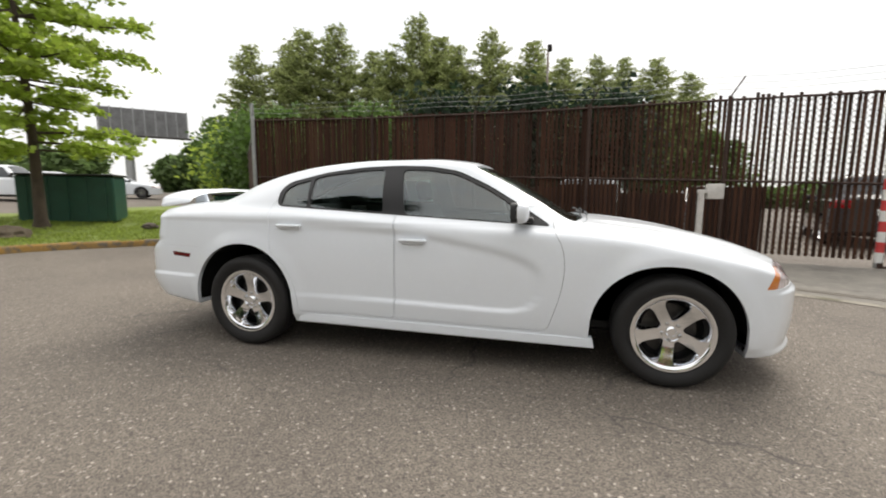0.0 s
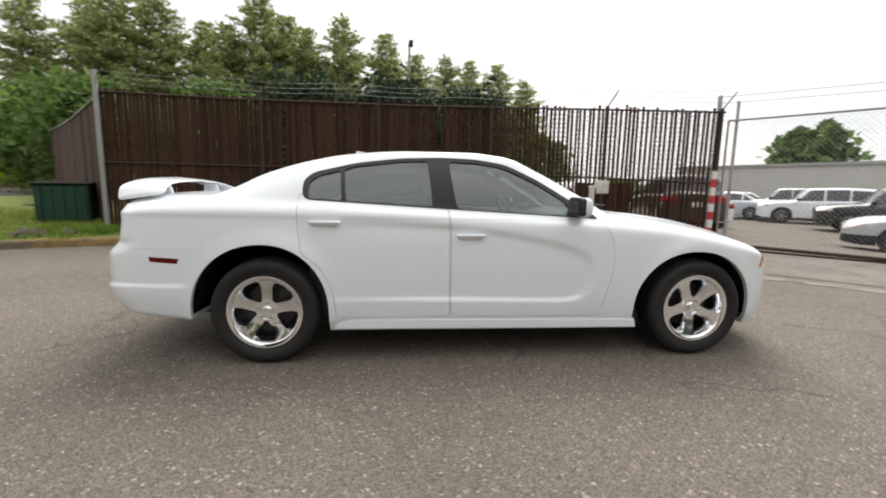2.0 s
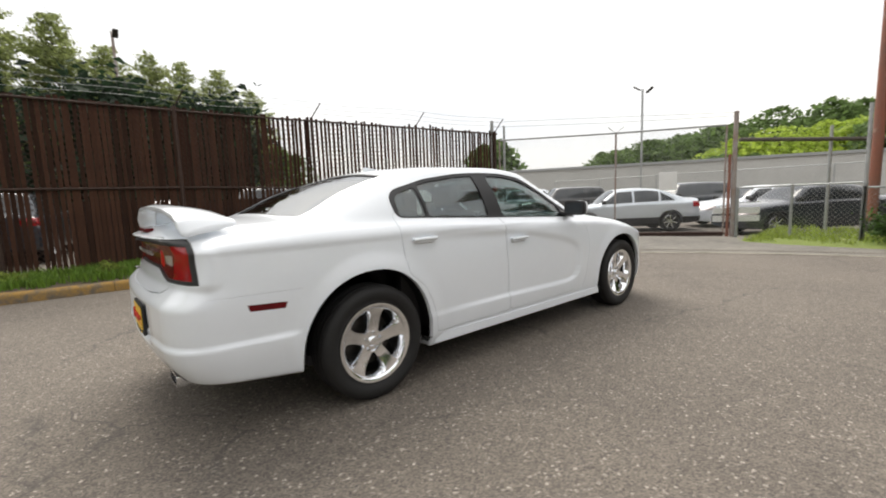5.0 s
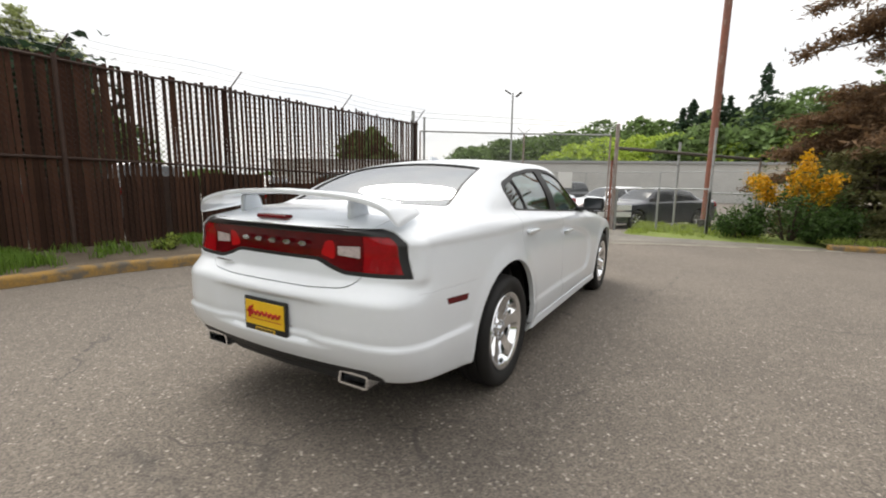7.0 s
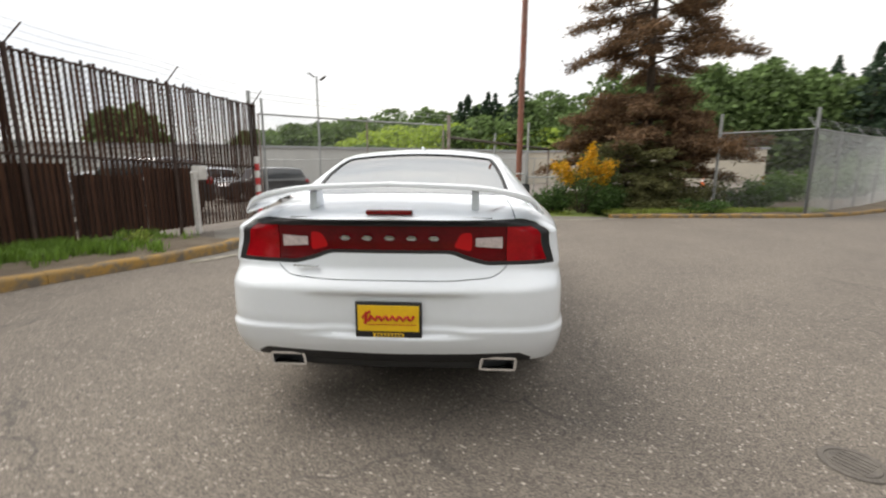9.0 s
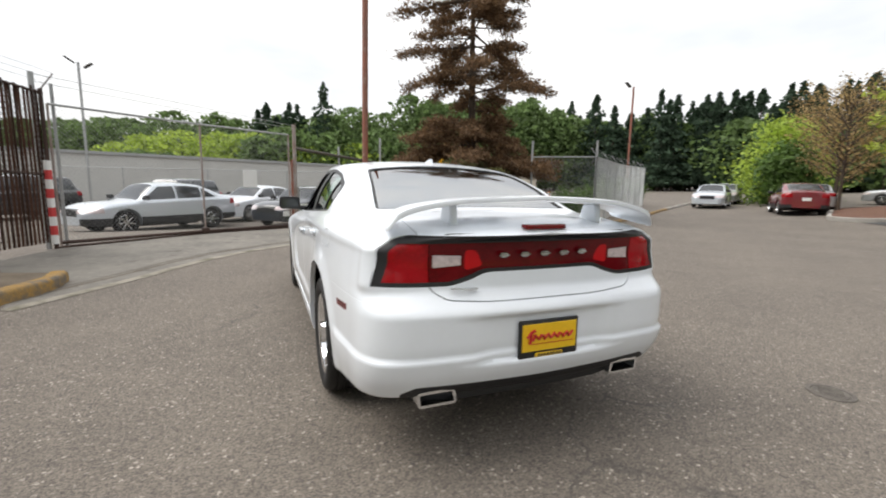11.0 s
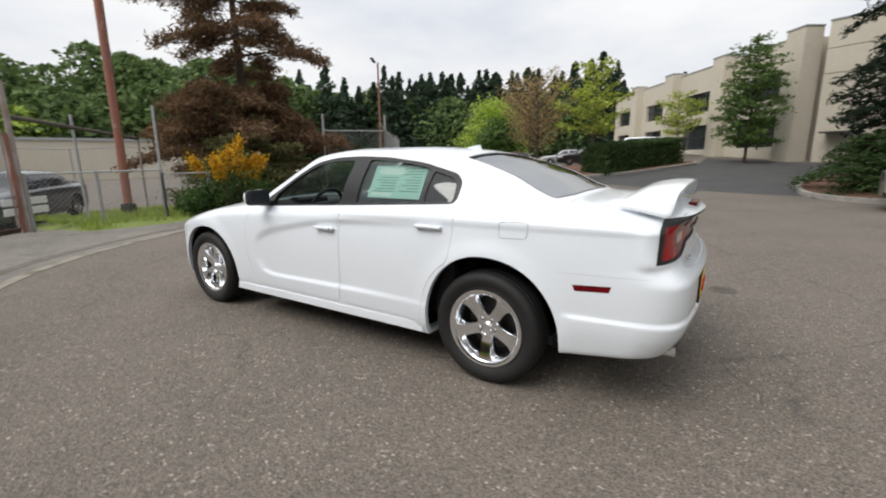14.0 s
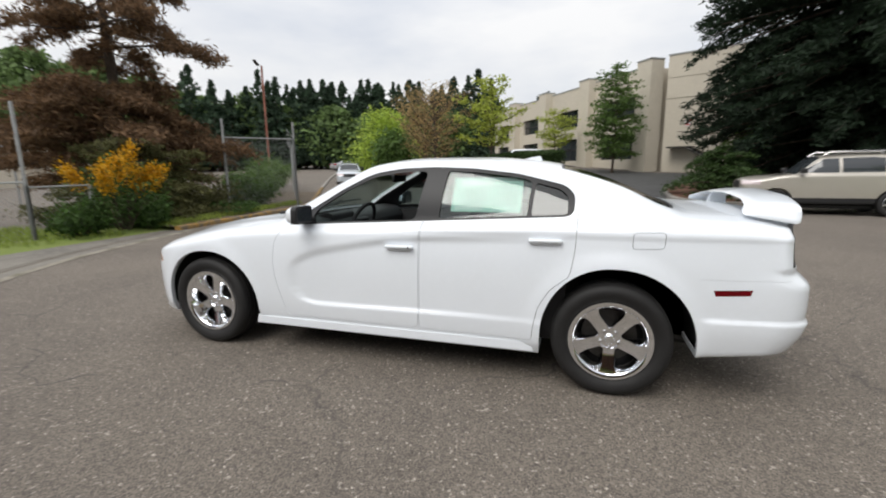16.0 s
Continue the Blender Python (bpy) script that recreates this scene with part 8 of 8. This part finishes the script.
# weathered stakes leaning at the foot of the fence
for x, y, h, lean in ((-4.75, 5.92, 0.46, 24), (-5.25, 6.02, 0.30, -10)):
    bm = bmesh.new()
    add_box(bm, -0.03, 0.03, -0.012, 0.012, -0.05, h, 0.004)
    tagged(part("wooden_stake", bm, "stake", m=Matrix.Translation((x, y, 0.14)) @ Matrix.Rotation(radians(lean), 4, "Y") @ Matrix.Rotation(radians(-12), 4, "X")), "short pale weathered wooden stake leaning by the fence", "stake")
# barrier boards far off in the lot
for k, (x, y) in enumerate([(32.7, -25.5), (27.0, -20.5), (30.0, -18.0)]):
    t = thing("barrier_cone", "orange and white traffic cone in the lot", "cone", m=on_ground(x, y))
    bm = bmesh.new()
    add_lathe(bm, [(0.0, 0.72), (0.04, 0.72), (0.17, 0.03), (0.17, 0.0)], 16, axis="z")
    part("cone", bm, "orange", t)
    bm = bmesh.new()
    add_lathe(bm, [(0.072, 0.55), (0.105, 0.38)], 16, axis="z")
    part("band", bm, "sign_white", t)
    bm = bmesh.new()
    add_box(bm, -0.2, 0.2, -0.2, 0.2, 0, 0.035, 0.01)
    part("base", bm, "orange", t)


# ---- other parked vehicles ----
def plain_shape(g):
    return g


def car_plan(L, W, H, hood, deck, ws_base, ws_top, roof_end, tail_base, belt0, belt1, clear=0.22, nose=0.03, square=0.0):
    """The curves of an everyday car from its main sizes."""
    h, w = L / 2, W / 2
    end_w = 0.70 + 0.12 * square
    d = 1 - 0.6 * square
    top = curve_of((-h, deck - 0.10), (-h + 0.08, deck - 0.02), (tail_base, deck), (roof_end, H - 0.04), ((roof_end + ws_top) / 2, H), (ws_top, H - 0.045), (ws_base, hood), (h - 0.45, hood - 0.10 * d), (h - 0.15, hood - 0.20 * d), (h, hood - 0.33 * d))
    edge = curve_of((-h, deck - 0.13), (-h + 0.08, deck - 0.05), (tail_base, deck - 0.03), (roof_end, H - 0.09), ((roof_end + ws_top) / 2, H - 0.055), (ws_top, H - 0.10), (ws_base, hood - 0.03), (h - 0.45, hood - 0.03 - 0.10 * d), (h - 0.15, hood - 0.03 - 0.20 * d), (h, hood - 0.02 - 0.33 * d))
    bl = curve_of((-h, deck - 0.18), (-h + 0.15, min(belt0, deck - 0.06)), (roof_end, belt0), (ws_base, belt1), (h - 0.5, hood - 0.07 - 0.10 * d), (h, hood - 0.07 - 0.33 * d))
    return {
        "ends": (-h + nose, h - nose), "nose": nose, "shelf": 0.05, "soft": 0.03, "shape": plain_shape,
        "wide": curve_of((-h, w * end_w), (-h + 0.12, w * (0.90 + 0.05 * square)), (-h + 0.5, w * 0.985), (0, w), (h - 0.6, w * 0.97), (h - 0.2, w * (0.84 + 0.08 * square)), (h, w * (0.60 + 0.2 * square))),
        "low": curve_of((-h, clear + 0.12), (-h + 0.4, clear + 0.05), (0, clear), (h - 0.4, clear), (h, clear + 0.05)),
        "belt": bl, "belt_y": curve_of((-h, 0.88), (0, 0.91), (h, 0.86)),
        "roof_y": curve_of((-h, 0.62 * w), (roof_end, (0.70 + 0.08 * square) * w), (ws_top, 0.68 * w), (ws_base, 0.76 * w), (h, 0.45 * w)),
        "roof_z": edge, "top": top,
        "side": curve_of((0.15, 0.95), (0.35, 0.985), (0.6, 1.0), (0.85, 0.985), (1.15, 0.955)),
    }


def everyday_car(name, label, plan, wb, tyre, H, side_glass, screen, back, pillars, clad=False, rails=False):
    """A vehicle with body, glass, lamps, mirrors and four wheels; returned at the origin, nose along +x."""
    car = thing(name, label, "car")
    skin = car_skin(plan, 64, 0.5)
    body = skin.copy()
    for ax in (-wb / 2, wb / 2):
        for s in (1, -1):
            r = tyre * 1.16
            ring = [(ax + r * math.cos(2 * math.pi * k / 32), tyre + r * math.sin(2 * math.pi * k / 32)) for k in range(32)]
            lo, hi = sorted((s * 0.50, s * 1.3))
            body = minus(body, prism(ring, "y", lo, hi))
    part("body", skin_normals(body, skin), "paint_white", car)
    slab = minus(inset_skin(skin, -0.005), inset_skin(skin, 0.012))
    for s in (1, -1):
        lo, hi = sorted((s * 0.35, s * 1.3))
        g = meet(slab.copy(), prism(rounded(side_glass, 0.05, 3), "y", lo, hi))
        for u in pillars:
            g = minus(g, prism([(u - 0.035, 0.5), (u + 0.035, 0.5), (u + 0.015, 2.4), (u - 0.055, 2.4)], "y", lo, hi))
        part("side_glass", g, "window_dark", car, "dark side windows")
    part("windscreen", meet(slab.copy(), prism(rounded(screen, 0.05, 3), "z", 0.8, 2.4)), "window_dark", car)
    part("rear_glass", meet(slab.copy(), prism(rounded(back[1], 0.05, 3), back[0], *back[2])), "window_dark", car)
    h = plan["ends"][1]
    zc = float(plan["belt"](h - 0.3))
    rear = plan["ends"][0]
    zr = float(plan["belt"](rear + 0.3))
    for s in (1, -1):
        hl = [(s * 0.36, zc - 0.16), (s * 1.2, zc - 0.13), (s * 1.2, zc + 0.02), (s * 0.36, zc - 0.03)]
        part("head_lamp", meet(slab.copy(), prism(hl, "x", h - 0.42, h + 0.3)), "lens_clear", car)
        tl = [(s * 0.50, zr - 0.20), (s * 1.2, zr - 0.20), (s * 1.2, zr - 0.02), (s * 0.50, zr - 0.02)]
        part("tail_lamp", meet(slab.copy(), prism(tl, "x", rear - 0.3, rear + 0.28)), "lens_red", car)
        bm = bmesh.new()
        mx = screen[0][0] if abs(screen[0][0]) > abs(screen[1][0]) else screen[1][0]
        zb = float(plan["belt"](mx - 0.1))
        yb = float(plan["wide"](mx)) * 0.95
        add_box(bm, mx - 0.22, mx - 0.08, s * (yb - 0.03), s * (yb + 0.17), zb + 0.03, zb + 0.16, 0.035, seg=2)
        part("mirror", bm, "black_plastic", car)
    grille = [(-0.38, zc - 0.24), (0.38, zc - 0.24), (0.42, zc - 0.03), (-0.42, zc - 0.03)]
    part("grille", meet(slab.copy(), prism(grille, "x", h - 0.3, h + 0.3)), "black_plastic", car)
    plate = [(-0.16, zr - 0.34), (0.16, zr - 0.34), (0.16, zr - 0.20), (-0.16, zr - 0.20)]
    part("plate", meet(slab.copy(), prism(plate, "x", rear - 0.3, rear + 0.2)), "sign_white", car, "plain white plate")
    if clad:
        slab2 = minus(inset_skin(skin, -0.012), inset_skin(skin, 0.01))
        for ax in (-wb / 2, wb / 2):
            for s in (1, -1):
                ring = [(ax + tyre * 1.15 * math.cos(2 * math.pi * k / 32), tyre + tyre * 1.15 * math.sin(2 * math.pi * k / 32)) for k in range(32)]
                lo, hi = sorted((s * 0.5, s * 1.3))
                slab2 = minus(slab2, prism(ring, "y", lo, hi))
        for s in (1, -1):
            lo, hi = sorted((s * 0.5, s * 1.3))
            part("cladding", meet(slab2.copy(), prism([(-3, 0.1), (3, 0.1), (3, 0.47), (-3, 0.50)], "y", lo, hi)), "black_plastic", car, "dark lower cladding")
    if rails:
        for s in (1, -1):
            pipe("roof_rail", [(-1.5, s * 0.60, H - 0.02), (-1.4, s * 0.60, H + 0.05), (0.1, s * 0.60, H + 0.05), (0.25, s * 0.60, H - 0.05)], 0.02, "alloy", car, sides=8)
    bm = bmesh.new()
    prof = [(tyre * 0.66, 0.09), (tyre * 0.80, 0.105), (tyre * 0.94, 0.095), (tyre, 0.07), (tyre, -0.07), (tyre * 0.94, -0.1), (tyre * 0.6, -0.1)]
    ty = finish(mesh_of(add_lathe(bm, prof, 32), "tyre"), 40)
    bm = bmesh.new()
    add_lathe(bm, [(tyre * 0.67, 0.085), (tyre * 0.63, 0.095), (tyre * 0.60, 0.06), (tyre * 0.58, 0.0)], 32)
    for k in range(7):
        a = 2 * math.pi * k / 7
        add_box(bm, -0.022, 0.022, 0.045, 0.07, 0.0, tyre * 0.63, 0.008, m=Matrix.Rotation(a, 4, "Y"))
    rm = finish(mesh_of(bm, "rim"), 35)
    bm = bmesh.new()
    add_lathe(bm, [(0.0, 0.0), (tyre * 0.62, 0.0)], 24)
    dk = mesh_of(bm, "wheel_back")
    first = True
    for ax in (-wb / 2, wb / 2):
        for s in (1, -1):
            w = part_empty("wheel", car, Matrix.Translation((ax, s * (float(plan["wide"](ax)) - 0.125), tyre)) @ Matrix.Rotation(0 if s > 0 else math.pi, 4, "Z"))
            for nm, me, mt in (("tyre", ty, "rubber"), ("rim", rm, "alloy"), ("wheel_back", dk, "liner")):
                if first:
                    me.materials.append(M[mt])
                o = new(nm, me)
                o.parent = w
            first = False
            lo, hi = sorted((s * 0.42, s * 0.80))
            bm = bmesh.new()
            ring = [(ax + tyre * 1.18 * math.cos(math.pi * k / 16), tyre + tyre * 1.18 * math.sin(math.pi * k / 16)) for k in range(17)]
            add_prism(bm, ring, "y", s * 0.47 - 0.01, s * 0.47 + 0.01)
            part("wheel_well", bm, "liner", car)
    bm = bmesh.new()
    add_box(bm, -wb / 2 + 0.4, wb / 2 - 0.4, -0.7, 0.7, 0.19, 0.3, 0.02)
    part("underbody", bm, "black_plastic", car)
    return car


for key, col in (("silver", (0.42, 0.43, 0.44)), ("grey", (0.16, 0.165, 0.17)), ("black", (0.012, 0.012, 0.014)), ("red", (0.17, 0.012, 0.018)), ("pale_silver", (0.60, 0.65, 0.70)), ("gold", (0.44, 0.41, 0.36)), ("navy", (0.02, 0.025, 0.035))):
    M["paint_" + key] = material(key + "_car_paint", col, 0.3, coat=1.0, metal=0.35 if key in ("silver", "pale_silver", "grey", "gold") else 0.0, vary=0.03, scale=4)

SEDAN_PLAN = car_plan(4.75, 1.82, 1.45, 1.00, 1.08, 1.02, 0.32, -0.95, -1.72, 0.98, 0.92, 0.2)
SUV_PLAN = car_plan(4.65, 1.86, 1.70, 1.10, 1.20, 0.98, 0.42, -1.85, -2.20, 1.10, 1.03, 0.26, square=0.5)
WAGON_PLAN = car_plan(4.70, 1.80, 1.50, 0.98, 1.13, 1.02, 0.35, -0.95, -2.0, 1.01, 0.93, 0.24, square=0.2)
BIG_PLAN = car_plan(4.20, 1.82, 1.68, 1.14, 1.20, 0.90, 0.26, -1.80, -2.00, 1.16, 1.13, 0.32, square=0.8)


def side_band(plan, x_rear, x_front, x_roof, H, sill):
    return [(x_rear, float(plan["belt"](x_rear)) + 0.035), (x_front, float(plan["belt"](x_front)) + 0.025), (x_roof, H - 0.14), (0.5 * (x_rear + x_roof), H - 0.105), (x_rear + 0.28 + sill, H - 0.16)]


def screen_of(a, b, w0, w1):
    return [(a, w0), (b, w1), (b, -w1), (a, -w0)]


proto = {
    "sedan": everyday_car("parked_sedan", "white parked four-door sedan", SEDAN_PLAN, 2.75, 0.33, 1.45, side_band(SEDAN_PLAN, -1.42, 0.86, 0.30, 1.45, 0.1), screen_of(0.98, 0.40, 0.66, 0.58), ("z", screen_of(-1.66, -1.02, 0.62, 0.56), (0.9, 2.0)), (-0.15, -0.98)),
    "suv": everyday_car("parked_suv", "white parked sport utility vehicle", SUV_PLAN, 2.70, 0.36, 1.70, side_band(SUV_PLAN, -1.98, 0.80, 0.36, 1.70, 0.0), screen_of(0.94, 0.48, 0.68, 0.60), ("x", [(-0.62, 1.22), (0.62, 1.22), (0.56, 1.58), (-0.56, 1.58)], (-2.6, -1.85)), (-0.15, -1.02)),
    "wagon": everyday_car("parked_crossover", "pale silver crossover with dark lower cladding", WAGON_PLAN, 2.68, 0.34, 1.50, side_band(WAGON_PLAN, -1.52, 0.86, 0.32, 1.50, 0.22), screen_of(0.98, 0.42, 0.66, 0.58), ("z", screen_of(-1.90, -1.08, 0.62, 0.56), (0.9, 2.0)), (-0.15, -1.0), clad=True),
    "big": everyday_car("parked_big_suv", "champagne silver older sport utility with roof rails", BIG_PLAN, 2.56, 0.35, 1.68, side_band(BIG_PLAN, -1.76, 0.78, 0.24, 1.68, 0.0), screen_of(0.87, 0.32, 0.68, 0.60), ("x", [(-0.62, 1.24), (0.62, 1.24), (0.56, 1.55), (-0.56, 1.55)], (-2.5, -1.8)), (-0.10, -1.05), clad=True, rails=True),
}
used = set()


def park(kind, x, y, heading, paint, label, dz=0.0, tilt=0.0):
    src = proto[kind]
    m = Matrix.Translation((x, y, ground_z(x, y) + dz)) @ Matrix.Rotation(radians(heading), 4, "Z") @ Matrix.Rotation(radians(tilt), 4, "Y")
    if kind in used:
        o = copy_thing(src, m)
    else:
        o = src
        o.matrix_basis = m
        used.add(kind)
    o["label"] = label
    for c in o.children:
        if c.name.split(".")[0] == "body":
            c.material_slots[0].link = "OBJECT"
            c.material_slots[0].material = M["paint_" + paint]
    return o


LOT = "cars in the lot behind the gate"
for kind, x, y, h, paint, label in [
    ("wagon", 12.15, 4.42, 132, "pale_silver", "pale silver crossover with dark lower cladding behind the gate"),
    ("sedan", 16.4, 1.5, 139, "white", "white sedan parked behind the gate"),
    ("sedan", 13.75, -0.35, 139, "navy", "dark navy sedan parked behind the gate"),
    ("suv", 17.5, 10.4, 140, "black", "black sport utility parked behind the gate"),
    ("suv", 19.0, 14.9, 140, "white", "white sport utility parked in the lot"),
    ("suv", 20.6, 18.2, 140, "silver", "silver sport utility parked in the lot"),
    ("sedan", 17.0, 18.6, 140, "pale_silver", "pale silver sedan parked in the lot"),
    ("suv", 18.9, 5.0, 150, "navy", "dark blue sport utility parked in the lot"),
    ("sedan", 20.6, 1.6, 139, "silver", "silver sedan parked in the lot"),
    ("sedan", 23.0, 24.0, -35, "white", "white sedan parked in the lot"),
    ("sedan", 5.2, 10.6, 72, "grey", "dark grey sedan parked behind the slatted fence"),
    ("suv", 8.4, 9.9, 72, "black", "black sport utility parked behind the slatted fence"),
    ("suv", 2.2, 11.6, 72, "grey", "dark grey sport utility behind the slatted fence"),
    ("sedan", -0.8, 12.2, 76, "black", "black sedan parked behind the slatted fence"),
    ("suv", -3.8, 12.6, 80, "navy", "dark blue sport utility behind the slatted fence"),
    ("sedan", 11.6, 13.5, 72, "white", "white sedan parked behind the slatted fence"),
    ("suv", -24.8, 11.4, 30, "white", "white sport utility in the upper lot"),
    ("sedan", -26.8, 15.0, 40, "silver", "silver sedan in the upper lot"),
    ("sedan", -25.4, 17.4, 40, "white", "white sedan in the upper lot"),
    ("wagon", 8.9, -22.6, -52, "red", "dark red crossover parked at the street kerb"),
    ("sedan", 10.2, -26.3, -60, "silver", "silver sedan parked at the street kerb"),
    ("sedan", 13.0, -30.6, -60, "white", "white sedan parked at the street kerb"),
    ("suv", 18.5, -37.5, -60, "black", "black sport utility parked at the street kerb"),
    ("sedan", 33.0, -56.0, -120, "silver", "silver sedan far up the street"),
    ("sedan", 14.8, -24.8, 120, "pale_silver", "pale silver sedan parked beside the street fence"),
    ("sedan", 17.6, -30.0, 120, "silver", "silver sedan parked beside the street fence"),
    ("suv", 3.6, -31.0, 20, "white", "white sport utility behind the hedge"),
    ("sedan", 7.2, -33.0, 20, "black", "black sedan behind the hedge"),
    ("sedan", 10.0, -36.5, 20, "silver", "silver sedan behind the hedge"),
    ("big", -7.92, -11.80, -6, "gold", "champagne silver older sport utility with roof rails"),
]:
    o = park(kind, x, y, h, paint, label)
    if x > 0 and y > -5:
        o["group"] = LOT

bpy.data.scenes.remove(BENCH)
